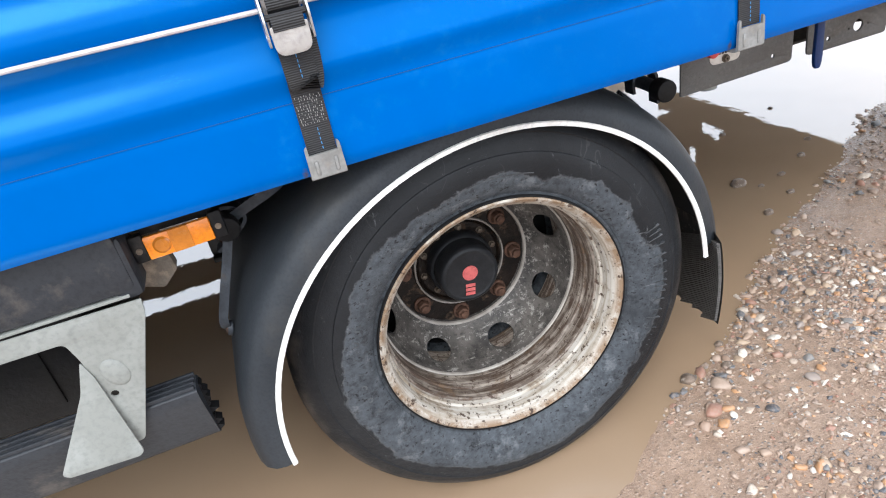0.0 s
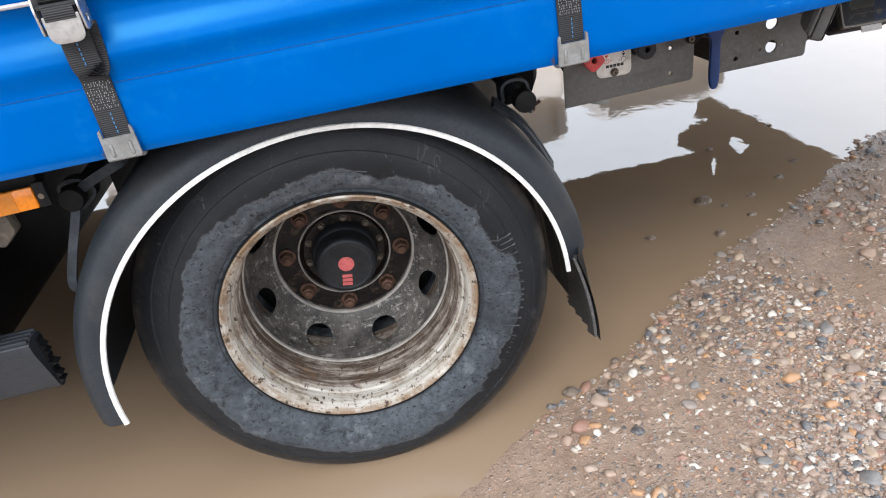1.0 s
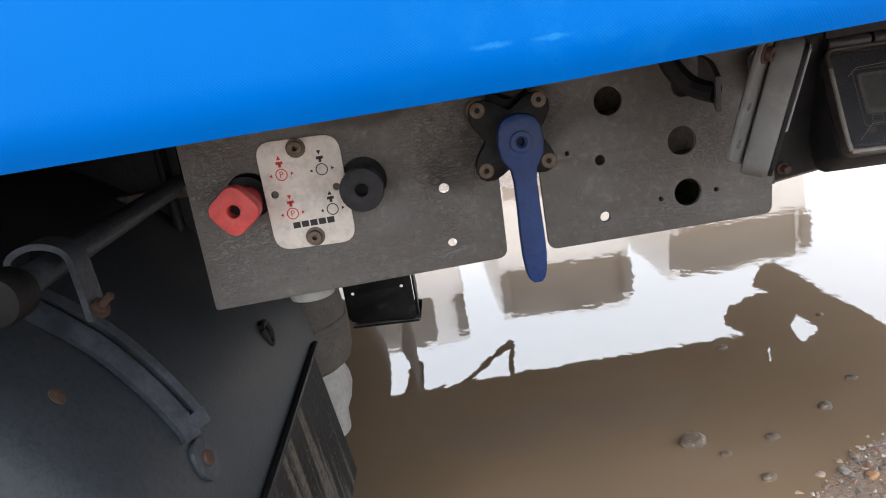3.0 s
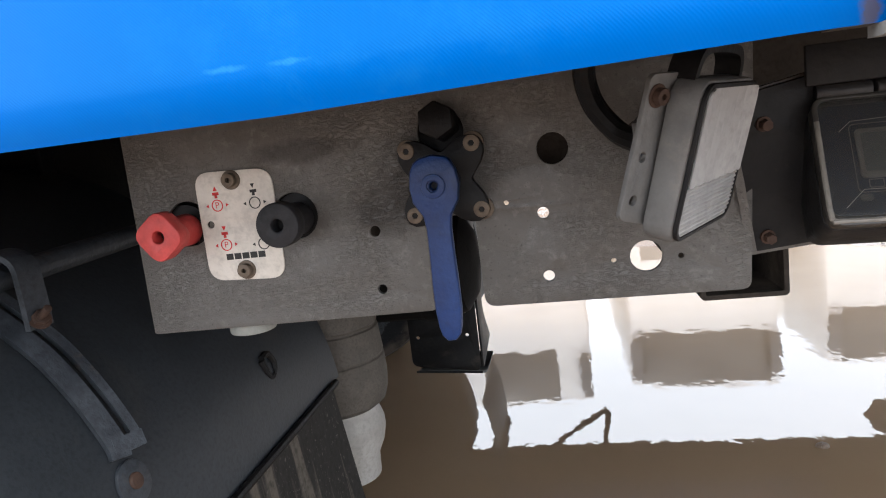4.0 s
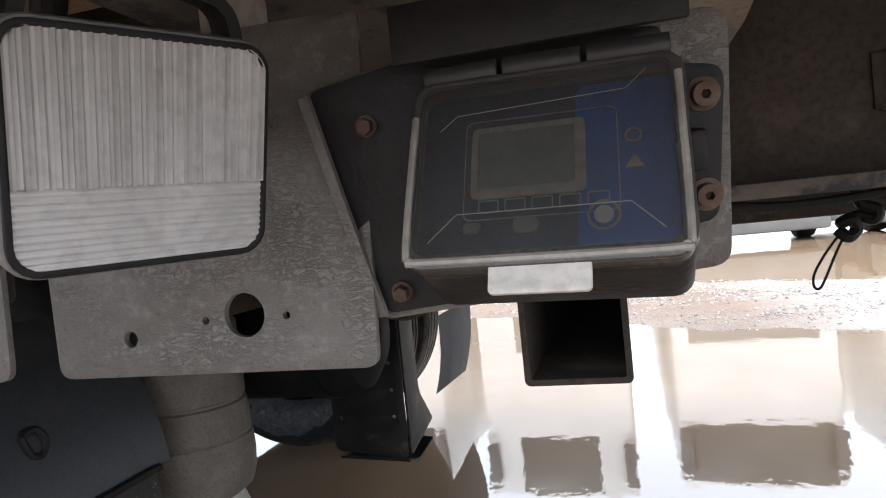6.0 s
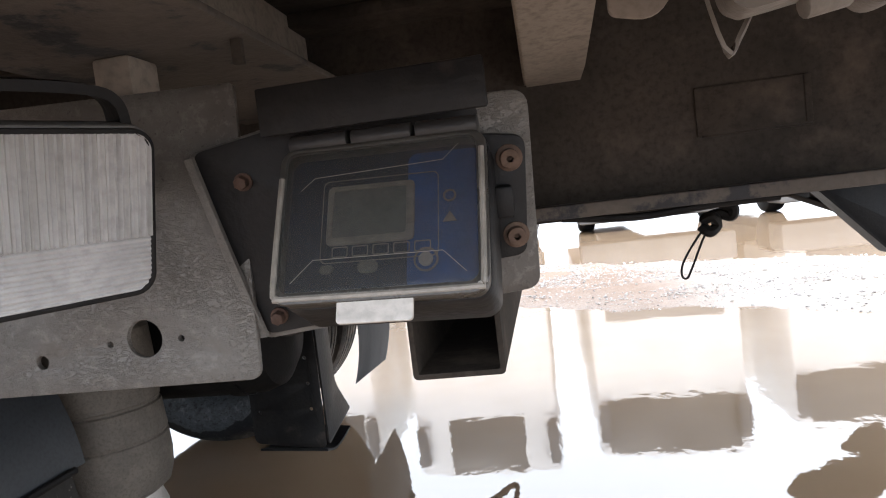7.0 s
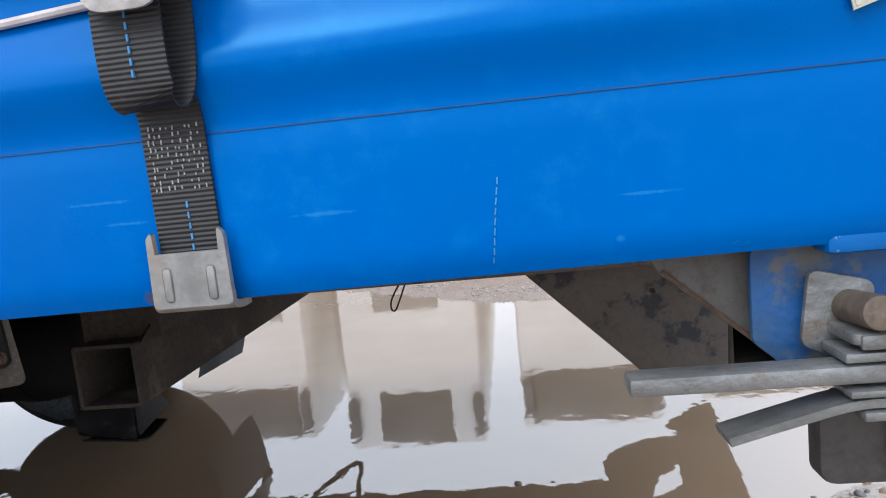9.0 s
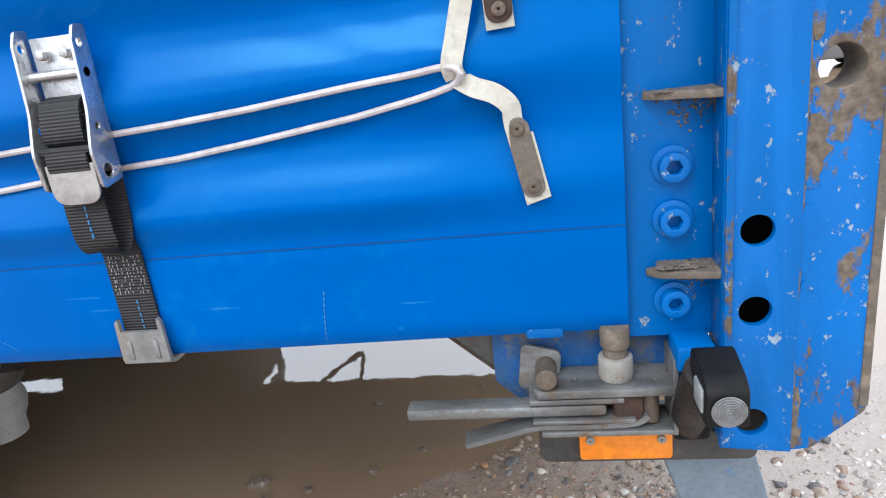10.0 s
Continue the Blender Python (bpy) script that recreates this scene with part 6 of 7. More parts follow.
sign(0.6890, 0.777, 0.95, BLACKPRINT, True, False)
bm = bmesh.new()
for k in range(5):
    box(0.6480 + 0.0084 * k, 0.6550 + 0.0084 * k, PY - 0.0054, PY - 0.005, 0.7640, 0.7700, bm=bm)
part("maker_bars", bm, BLACKPRINT, lab, "black bars in place of a maker's name")

# red and black push knobs
for x, z, material, square, lbl in ((0.606, 0.797, RED, True, "red four-sided push knob"), (0.724, 0.797, BLACKKNOB, False, "black round push knob")):
    out = ring2d(0, 0, 0.0185, 28) if not square else corner([(0.0, -0.026), (0.026, 0.0), (0.0, 0.026), (-0.026, 0.0)], [0.015] * 4, 6)
    if square:
        out = corner([(-0.0175, -0.0175), (0.0175, -0.0175), (0.0175, 0.0175), (-0.0175, 0.0175)], [0.011] * 4, 6)
    bm = sheet(out, [ring2d(0, 0, 0.0078, 18)], 0.018, 0.002, facing(PY - 0.038, x, z) @ Matrix.Rotation(radians(38), 4, "Z"))
    cyl((x, PY - 0.024, z), (x, PY + 0.03, z), 0.0150, 0.017, n=24, bm=bm)
    k = part("push_knob", bm, material, vp, lbl)
    # Black disc for the shade at the bottom of the hole.
    part("hole_shade", cyl((x, PY - 0.0320, z), (x, PY - 0.0235, z), 0.0072, n=18), BLACK, k, "black disc standing in for shade in the knob")
    part("socket", cyl((x, PY + 0.004, z), (x, PY + 0.06, z), 0.0245, n=24), BLACKSTEEL, vp)
part("valve_body", box(0.585, 0.745, PY + 0.02, PY + 0.11, 0.745, 0.86, 0.008), BLACKSTEEL, vp, "dark valve body behind the panel")
part("drain_cap", cyl((0.645, PY + 0.03, 0.682), (0.645, PY + 0.03, 0.72), 0.024, n=28, bev=0.003), BRACKET, vp, "pale round valve cap below the panel")

# blue turning handle
hx, hz = 0.872, 0.818
prof = []
for v, w in ((0.018, 0.0165), (0.012, 0.0205), (0.0, 0.0225), (-0.012, 0.0205), (-0.024, 0.0150), (-0.036, 0.0125), (-0.06, 0.0128), (-0.085, 0.0140), (-0.105, 0.0140), (-0.120, 0.0115), (-0.127, 0.0085), (-0.130, 0.004)):
    prof.append((w, v))
prof = [(w * (0.80 if v > -0.015 else 0.60), v) for w, v in prof]
outl = [(0.0, 0.0225), (0.010, 0.0205)] + [(w, v) for w, v in prof] + [(-w, v) for w, v in reversed(prof)] + [(-0.010, 0.0205)]
bm = sheet([(hx + u, hz + v) for u, v in outl], [ring2d(hx, hz, 0.0062, 14)], 0.011, 0.003, facing(PY - 0.056))
handle = part("turn_handle", bm, BLUEKNOB, vp, "dark blue plastic turning handle")
part("handle_collar", absorb(bmesh.new(), sheet(ring2d(hx, hz, 0.0095, 20), [ring2d(hx, hz, 0.0058, 14)], 0.005, 0.0006, facing(PY - 0.0615))), BLUEKNOB, handle)
part("handle_shaft", cyl((hx, PY - 0.05, hz), (hx, PY + 0.02, hz), 0.0145, 0.019, n=24), BLACKKNOB, vp, "black handle boss")
star = []
for i in range(48):
    a = 2 * math.pi * i / 48
    star.append((hx + (0.037 + 0.012 * math.cos(4 * a + math.pi)) * math.cos(a), hz + (0.037 + 0.012 * math.cos(4 * a + math.pi)) * math.sin(a)))
part("valve_flange", sheet(star, [], 0.012, 0.001, facing(PY - 0.008)), BLACKSTEEL, vp, "black star-shaped valve flange")
part("valve_body", box(0.84, 0.905, PY + 0.006, PY + 0.09, 0.785, 0.88, 0.008), BLACKSTEEL, vp)
part("pipe_plug", cyl((0.874, PY - 0.03, 0.872), (0.874, PY + 0.02, 0.868), 0.017, n=6, bev=0.002), BLACKSTEEL, vp, "black hexagon pipe plug")
for x, z, d in ((0.842, 0.848, 1), (0.901, 0.849, 1), (0.904, 0.790, 1), (0.843, 0.790, 1)):
    part("screw", socket_bolt((x, PY - 0.004, z), (0, -1, 0), 0.0068, 0.011), DARKNUT, vp)

# ---- lamp before the panel ----
lm = thing("work_lamp", (1.07, 0.08, 0.82), "square grey work lamp with a ribbed clear lens on the panel", "lamp")
TL, TR, BR, BL = Vector((1.066, 0.018, 0.866)), Vector((1.119, 0.114, 0.866)), Vector((1.097, 0.126, 0.775)), Vector((1.043, 0.034, 0.772))
cen = (TL + TR + BR + BL) / 4
uu, vv = ((TR - TL) + (BR - BL)) / 2, ((TL - BL) + (TR - BR)) / 2
LM = plane_of(cen, uu, vv)
lw, lh = uu.length / 2, vv.length / 2
body = rounded(-lw - 0.0012, lw + 0.0012, -lh - 0.0012, lh + 0.0012, 0.012)
bm = sheet(body, [], 0.020, 0.003, LM @ Matrix.Translation((0, 0, -0.0125)))
sheet(rounded(-lw * 0.8, lw * 0.8, -lh * 0.8, lh * 0.8, 0.014), [], 0.014, 0.004, LM @ Matrix.Translation((0, 0, -0.028)), bm)
part("housing", bm, LAMPSIDE, lm)
part("bezel", sheet(rounded(-lw - 0.0016, lw + 0.0016, -lh - 0.0016, lh + 0.0016, 0.012), [rounded(-lw + 0.0002, lw - 0.0002, -lh + 0.0002, lh - 0.0002, 0.011)], 0.003, 0.0006, LM @ Matrix.Translation((0, 0, -0.001))), BLACK, lm, "thin dark bezel")
bm = bmesh.new()
us, vs = np.linspace(-lw + 0.0005, lw - 0.0005, 24 * 6 + 1), [*np.linspace(-lh + 0.0005, -lh * 0.30, 61), *np.linspace(-lh * 0.28, lh - 0.013, 6), *np.linspace(lh - 0.011, lh - 0.0005, 7)]
grid = []
for v in vs:
    row = []
    for i, u in enumerate(us):
        rib = abs(math.cos(math.pi * i / 6)) ** 5 * (0.0026 + 0.0007 * math.sin(1.7 * round(i / 6))) if v > -lh * 0.29 else abs(math.sin(11 * math.pi * (v + lh) / (0.70 * lh))) * 0.0011
        over = max(0.0, abs(v) - (lh - 0.012))
        wide = lw - 0.012 + math.sqrt(max(0.0, 0.012 ** 2 - over ** 2))
        row.append(bm.verts.new(LM @ Vector((max(-wide, min(wide, u)), v, rib - 0.001))))
    grid.append(row)
for p, q in zip(grid, grid[1:]):
    for i in range(len(us) - 1):
        bm.faces.new((p[i], p[i + 1], q[i + 1], q[i]))
part("lens", bm, LENS, lm, "ribbed clear plastic lens", 20)
M2 = LM @ Matrix.Translation((-lw - 0.000, 0.0, -0.026)) @ Matrix.Rotation(radians(-18), 4, "Y")
outl = corner([(-0.021, -lh + 0.010), (0.012, -lh + 0.004), (0.012, lh + 0.006), (-0.016, lh + 0.004)], [0.005] * 4)
part("lamp_bracket", sheet(outl, [ring2d(-0.0115, -lh + 0.022, 0.0042, 16), ring2d(-0.0105, -lh + 0.050, 0.0040, 16)], 0.004, 0.0008, M2), LAMPSIDE, lm, "grey angle bracket with holes")
p = M2 @ Vector((-0.009, lh - 0.008, 0.002))
part("bracket_bolt", socket_bolt(p, (M2.to_3x3() @ Vector((0, 0, 1))), 0.0048, 0.006), NUT, lm, "rusty bracket bolt")
part("bracket_leg", ribbon([(1.030, 0.085, 0.835), (1.045, 0.13, 0.845), (1.06, 0.185, 0.85)], 0.03, 0.004, (0, 0, 1)), LAMPGREY, lm)
part("lamp_cable", tube([(1.02, 0.10, 0.93), (1.0, 0.11, 0.90), (1.003, 0.12, 0.87), (1.02, 0.12, 0.845), (1.035, 0.10, 0.835)], 0.0085, 10), BLACK, lm, "black corrugated lamp cable")
hd = [LM @ Vector(q) for q in ((-lw * 0.85, lh + 0.002, -0.02), (-lw * 0.75, lh + 0.016, -0.02), (-lw * 0.45, lh + 0.022, -0.02), (lw * 0.45, lh + 0.022, -0.02), (lw * 0.75, lh + 0.016, -0.02), (lw * 0.85, lh + 0.002, -0.02))]
part("lamp_bail", ribbon(hd, 0.018, 0.006, tuple(LM.to_3x3() @ Vector((0, 0, 1)))), BLACK, lm, "black lamp hoop")

# ---- display box beside the lamp ----
db = thing("display_box", (1.24, 0.17, 0.8), "black display box with a smoky clear hinged lid", "display box")
bp = plane_of((1.235, 0.206, 0.80), (1, 0.12, 0), (0, -0.18, 1))
outl = corner([(-0.133, 0.060), (-0.105, -0.078), (0.098, -0.062), (0.100, 0.076), (-0.05, 0.076)], [0.006, 0.006, 0.010, 0.012, 0.01])
part("backing_plate", sheet(outl, [ring2d(-0.11, 0.043, 0.004, 10)], 0.004, 0.0008, bp), PLATE_GREY, db, "dusty grey backing plate")
part("dark_bracket", sheet(corner([(-0.128, 0.060), (-0.101, -0.073), (0.06, -0.060), (0.066, 0.070), (-0.05, 0.074)], [0.006] * 5), [], 0.004, 0.0006, bp @ Matrix.Translation((0, 0, 0.005))), BOXBLACK, db, "black mounting bracket")
for u, v, lb in ((-0.097, 0.038, "dirty bolt"), (-0.090, -0.060, "dirty bolt")):
    part("bolt", hexbolt(bp @ Vector((u, v, 0.007)), bp.to_3x3() @ Vector((0, 0, 1)), 0.0048, 0.010), NUT, db, lb)
for u, v in ((0.084, 0.033), (0.084, -0.020)):
    part("bolt", socket_bolt(bp @ Vector((u, v, 0.010)), bp.to_3x3() @ Vector((0, 0, 1)), 0.0060, 0.009), RUSTBOLT, db, "rusty socket bolt")
part("ear", sheet(corner([(0.064, 0.050), (0.064, -0.036), (0.090, -0.034), (0.095, 0.046)], [0.004, 0.004, 0.008, 0.008]), [], 0.010, 0.001, bp @ Matrix.Translation((0, 0, 0.005))), BOXBLACK, db, "black fixing ear")
part("catch", box(0.071, 0.084, -0.006, 0.016, 0.010, 0.022, 0.003, bp), BOXBLACK, db)
TLb, TRb, BRb, BLb = Vector((1.175, 0.176, 0.851)), Vector((1.304, 0.165, 0.848)), Vector((1.308, 0.126, 0.754)), Vector((1.170, 0.127, 0.757))
cb = (TLb + TRb + BRb + BLb) / 4
ub, vb = ((TRb - TLb) + (BRb - BLb)) / 2, ((TLb - BLb) + (TRb - BRb)) / 2
DB = plane_of(cb, ub, vb)
bw, bh = ub.length / 2, vb.length / 2
case = sheet(rounded(-bw + 0.002, bw - 0.002, -bh + 0.002, bh + 0.004, 0.008), [], 0.046, 0.003, DB @ Matrix.Translation((0, 0, -0.038)))
part("case", case, BOXBLACK, db, "black plastic case")
part("lid_rim", sheet(rounded(-bw, bw, -bh, bh, 0.010), [rounded(-bw + 0.0016, bw - 0.0036, -bh + 0.0048, bh - 0.0010, 0.008)], 0.0045, 0.0015, DB @ Matrix.Translation((0, 0, -0.0012))), LIDWALL, db, "smoky lid rim")
# Pale strip puts the glint of the lid's edges into colour.
part("rim_glint", tube([DB @ Vector((u, v, 0.0004)) for u, v in ((-bw + 0.0008, bh - 0.02), (-bw + 0.0008, -bh + 0.012), (-bw + 0.004, -bh + 0.0035), (-bw + 0.012, -bh + 0.0022), (bw - 0.012, -bh + 0.0022), (bw - 0.004, -bh + 0.005), (bw - 0.0018, -bh + 0.013), (bw - 0.0018, bh - 0.012))], 0.0021, 8, None, 3), LIDRIM, db, "milky lower edge of the lid with a painted glint")
part("lid_wall", sheet(rounded(-bw + 0.0006, bw - 0.0006, -bh + 0.0006, bh - 0.0004, 0.009), [rounded(-bw + 0.0022, bw - 0.0022, -bh + 0.0022, bh - 0.0018, 0.008)], 0.011, 0.0006, DB @ Matrix.Translation((0, 0, -0.0092))), LIDWALL, db, "smoky side wall of the lid")
face = part("face_panel", sheet(rounded(-bw + 0.003, bw - 0.003, -bh + 0.003, bh - 0.003, 0.008), [], 0.003, 0.0004, DB @ Matrix.Translation((0, 0, -0.0125))), BLUEDARK, db, "dark blue front panel")
part("blue_field", sheet(rounded(0.016, bw - 0.004, -bh + 0.006, bh - 0.006, 0.006), [], 0.001, 0.0001, DB @ Matrix.Translation((0, 0, -0.0105))), BLUEPANEL, face, "brighter blue field")
part("screen_frame", sheet(rounded(-0.037, 0.020, -0.013, 0.027, 0.003), [rounded(-0.034, 0.0155, -0.0085, 0.0245, 0.002)], 0.002, 0.0004, DB @ Matrix.Translation((0, 0, -0.0098))), SCREENFRAME, face, "pale screen frame")
part("screen", sheet(rounded(-0.034, 0.0155, -0.0085, 0.0245, 0.002), [], 0.001, 0.0001, DB @ Matrix.Translation((0, 0, -0.0103))), SCREEN, face, "grey display screen")
part("button", cyl(DB @ Vector((0.028, -0.027, -0.0098)), DB @ Vector((0.028, -0.027, -0.0085)), 0.0045, n=24), BUTTON, face, "pale round button")
for u, v, r, lbl in ((0.028, -0.027, 0.0078, "faint ring round the button"), (0.043, 0.014, 0.0042, "small ringed icon")):
    part("ring", sheet(ring2d(u, v, r, 28), [ring2d(u, v, r - 0.0012, 28)], 0.0006, 0.0, DB @ Matrix.Translation((0, 0, -0.0095))), SCREENFRAME, face, lbl)
part("icon", sheet([(0.0385, -0.0035), (0.0475, -0.0035), (0.043, 0.0035)], [], 0.0006, 0.0, DB @ Matrix.Translation((0, 0, -0.0095))), SCREENFRAME, face, "small triangle icon")
for u, v, r in ((-0.009, -0.029, 0.0062), (-0.036, -0.029, 0.0042)):
    part("button", sheet(rounded(u - r, u + r, v - r * 0.6, v + r * 0.6, r * 0.55), [], 0.0012, 0.0003, DB @ Matrix.Translation((0, 0, -0.0095))), SCREEN, face, "faint rubbed button")
part("outline", sheet(rounded(-0.041, 0.036, -0.025, 0.032, 0.004), [rounded(-0.0405, 0.0355, -0.0245, 0.0315, 0.004)], 0.0005, 0.0, DB @ Matrix.Translation((0, 0, -0.0097))), SCREENFRAME, face, "thin pale outline")
for k in range(5):
    u = -0.033 + 0.0134 * k
    part("maker_bar", sheet(rounded(u, u + 0.0105, -0.0215, -0.0145, 0.001), [rounded(u + 0.0006, u + 0.0099, -0.0209, -0.0151, 0.0008)], 0.0005, 0.0, DB @ Matrix.Translation((0, 0, -0.0094))), SCREENFRAME, face, "outlined bar in place of a maker's name" if k == 0 else "")
lid = bmesh.new()
sheet(rounded(-bw + 0.0016, bw - 0.0036, -bh + 0.0048, bh - 0.0010, 0.008), [], 0.002, 0.0003, DB @ Matrix.Translation((0, 0, -0.0005)), lid)
lo = part("lid", lid, LID, db, "smoky scratched clear plastic lid")
lo.visible_shadow = False
line = [DB @ Vector((u, v, 0.0009)) for u, v in ((-bw + 0.012, -bh + 0.012), (-bw + 0.026, -bh + 0.026), (bw - 0.026, -bh + 0.026), (bw - 0.012, -bh + 0.012))]
part("lid_crease", tube(line, 0.00022, 5, None, 1), LIDRIM, lo, "pale crease")
line = [DB @ Vector((u, v, 0.0009)) for u, v in ((-bw + 0.015, bh - 0.030), (-bw + 0.024, bh - 0.022), (bw - 0.026, bh - 0.018), (bw - 0.016, bh - 0.008))]
part("lid_crease", tube(line, 0.00018, 5, None, 1), LIDRIM, lo)
for k in (-1, 0, 1):
    part("hinge", cyl(DB @ Vector((k * 0.043 - 0.020, bh + 0.006, -0.003)), DB @ Vector((k * 0.043 + 0.020, bh + 0.006, -0.003)), 0.0065, n=16, bev=0.001), HINGE, db, "near-black hinge barrel" if k == -1 else "")
part("hood", box(1.166, 1.313, 0.158, 0.163, 0.861, 0.892, 0.0015), BOXBLACK, db, "black hood over the hinge")
part("bracket_edge", ribbon([bp @ Vector((-0.130, 0.058, 0.010)), bp @ Vector((-0.116, -0.010, 0.012)), bp @ Vector((-0.103, -0.074, 0.010))], 0.007, 0.003, tuple(bp.to_3x3() @ Vector((1, 0.2, 0.4))), None, 2), PLATE_GREY, db, "pale worn edge of the bracket")
part("lid_tab", sheet(rounded(-0.024, 0.022, -bh - 0.014, -bh + 0.004, 0.002), [], 0.003, 0.0006, DB @ Matrix.Translation((0, 0, -0.002))), LIDTAB, db, "pale lid tab")
part("hose", tube([(1.20, 0.20, 0.755), (1.17, 0.215, 0.742), (1.145, 0.235, 0.728), (1.11, 0.27, 0.722), (1.06, 0.34, 0.74)], 0.0085, 10), BLACK, db, "black corrugated hose")

# bent light rod and clips above the display
rd = thing("support_rod", (1.55, 0.1, 0.93), "bent grey steel strips and clips hanging under the floor", "bent strip")
part("long_strip", ribbon([(1.427, 0.07, 1.00), (1.427, 0.07, 0.915), (1.429, 0.07, 0.884), (1.434, 0.07, 0.876), (1.445, 0.07, 0.876), (1.50, 0.075, 0.886), (1.58, 0.08, 0.903), (1.70, 0.09, 0.925), (1.78, 0.10, 0.95)], 0.020, 0.0045, (0, 1, 0)), STRIPSTEEL, rd, "long bent grey strip")
part("loop_strip", ribbon([(1.478, 0.085, 0.902), (1.483, 0.085, 0.885), (1.492, 0.085, 0.873), (1.503, 0.085, 0.874), (1.512, 0.085, 0.880), (1.522, 0.085, 0.881), (1.528, 0.085, 0.888), (1.531, 0.085, 0.925)], 0.018, 0.004, (0, 1, 0)), STRIPSTEEL, rd, "wavy bent strip")
part("clip", ribbon([(1.532, 0.15, 0.94), (1.545, 0.15, 0.895), (1.556, 0.15, 0.879), (1.572, 0.15, 0.882), (1.597, 0.15, 0.893), (1.606, 0.15, 0.915), (1.61, 0.15, 0.95)], 0.030, 0.004, (0, 1, 0)), STRIPSTEEL, rd)
part("flat_strip", sheet(corner([(1.56, 0.905), (1.64, 0.888), (1.675, 0.884), (1.70, 0.890), (1.705, 0.93), (1.69, 0.935), (1.685, 0.902), (1.57, 0.915)], [0.003] * 8), [], 0.03, 0.001, facing(0.13)), STRIPSTEEL, rd, "flat grey strip")
part("tongue", ribbon([(1.421, 0.105, 0.96), (1.424, 0.105, 0.92), (1.436, 0.105, 0.866), (1.446, 0.11, 0.872), (1.462, 0.12, 0.90)], 0.010, 0.002, (0.3, 1, 0)), STRIPSTEEL, rd, "thin bent tongue")
part("block", cyl((1.462, 0.075, 0.8735), (1.482, 0.078, 0.877), 0.006, n=12, bev=0.001), STRIPSTEEL, rd)
part("gusset", sheet(corner([(1.50, 0.99), (1.505, 0.925), (1.53, 0.91), (1.60, 0.93), (1.63, 0.99)], [0.004] * 5), [], 0.004, 0.0006, facing(0.20)), UNDER, rd)
part("tab", sheet(corner([(1.385, 1.03), (1.387, 0.898), (1.412, 0.892), (1.424, 0.91), (1.424, 1.03)], [0, 0.004, 0.012, 0.004, 0]), [], 0.004, 0.0006, facing(0.14)), UNDER, rd)
part("rail_bar", box(1.35, 2.0, 0.06, 0.14, 0.975, 1.045, 0.004), UNDER, rd)

# ---- side guard before the wheel ----
sg = thing("side_guard", (-1.2, -0.03, 0.6), "grey plastic side guard rails on light grey brackets", "side guard")
up = part("upper_rail", box(-4.0, -0.585, -0.062, 0.0, 0.770, 0.868, 0.012), GREYPLASTIC, sg, "dark grey box-shaped upper rail")
part("rail_end", box(-0.620, -0.578, -0.058, 0.012, 0.757, 0.86, 0.012), GREYPLASTIC, sg)
part("rusty_bracket", sheet(corner([(-0.60, 0.83), (-0.60, 0.742), (-0.565, 0.728), (-0.538, 0.752), (-0.545, 0.83)], [0.004] * 5), [], 0.03, 0.002, facing(0.03)), GRIMESTEEL, sg, "rusty bracket end")
low = bmesh.new()
out = [(-0.055, 0.560), (-0.035, 0.566), (-0.010, 0.562), (0.0, 0.555), (0.002, 0.447), (-0.006, 0.437), (-0.020, 0.436), (-0.028, 0.445), (-0.054, 0.540)]
sheet(corner(out, [0.004, 0.003, 0.003, 0.006, 0.006, 0.006, 0.006, 0.006, 0.006], 3), [], 3.4, 0.0, Matrix(((0, 0, 1, -2.276), (1, 0, 0, 0), (0, 1, 0, 0), (0, 0, 0, 1))), low)
lr = part("lower_rail", low, GREYPLASTIC, sg, "grey lower rail with a ribbed top and jagged end", 25)
for k in range(4):
    part("rail_rib", box(-3.976, -0.578, -0.052 + 0.013 * k, -0.046 + 0.013 * k, 0.5615, 0.5690, 0.0015), GREYPLASTIC, lr)
rng = random.Random(3)
teeth = [(-0.578 + (rng.uniform(0.004, 0.020) if k % 2 else rng.uniform(0.0, 0.006)), 0.445 + 0.0068 * k) for k in range(17)]
rag = sheet([(-0.590, 0.445)] + teeth + [(-0.590, teeth[-1][1])], [], 0.020, 0.0, facing(-0.016))
part("torn_end", rag, BLACK, lr, "torn black end of the rail")
br = bmesh.new()
sheet(corner([(-1.10, 0.766), (-1.10, 0.730), (-0.790, 0.728), (-0.712, 0.727), (-0.703, 0.690), (-0.700, 0.62), (-0.690, 0.512), (-0.678, 0.514), (-0.590, 0.736), (-0.588, 0.757)], [0, 0.003, 0.003, 0.010, 0.01, 0.01, 0.006, 0.006, 0.006, 0]), [ring2d(-0.684, 0.615, 0.007, 14)], 0.005, 0.001, facing(-0.062), br)
part("bracket", br, BRACKET, sg, "light grey bent bracket")
br = bmesh.new()
sheet(corner([(-0.703, 0.690), (-0.722, 0.640), (-0.800, 0.522), (-0.792, 0.514), (-0.690, 0.500), (-0.682, 0.506), (-0.695, 0.66)], [0.004, 0.01, 0.004, 0.004, 0.004, 0.004, 0.004]), [], 0.005, 0.001, plane_of((0, -0.062, 0), (1, 0.10, 0), (0, 0.10, 1)), br)
part("bracket_tongue", br, BRACKET, sg)
part("bracket_top", box(-1.10, -0.60, -0.060, 0.02, 0.764, 0.769, 0.001), BRACKET, sg)
bm = bmesh.new()
bmesh.ops.create_uvsphere(bm, u_segments=28, v_segments=14, radius=1.0)
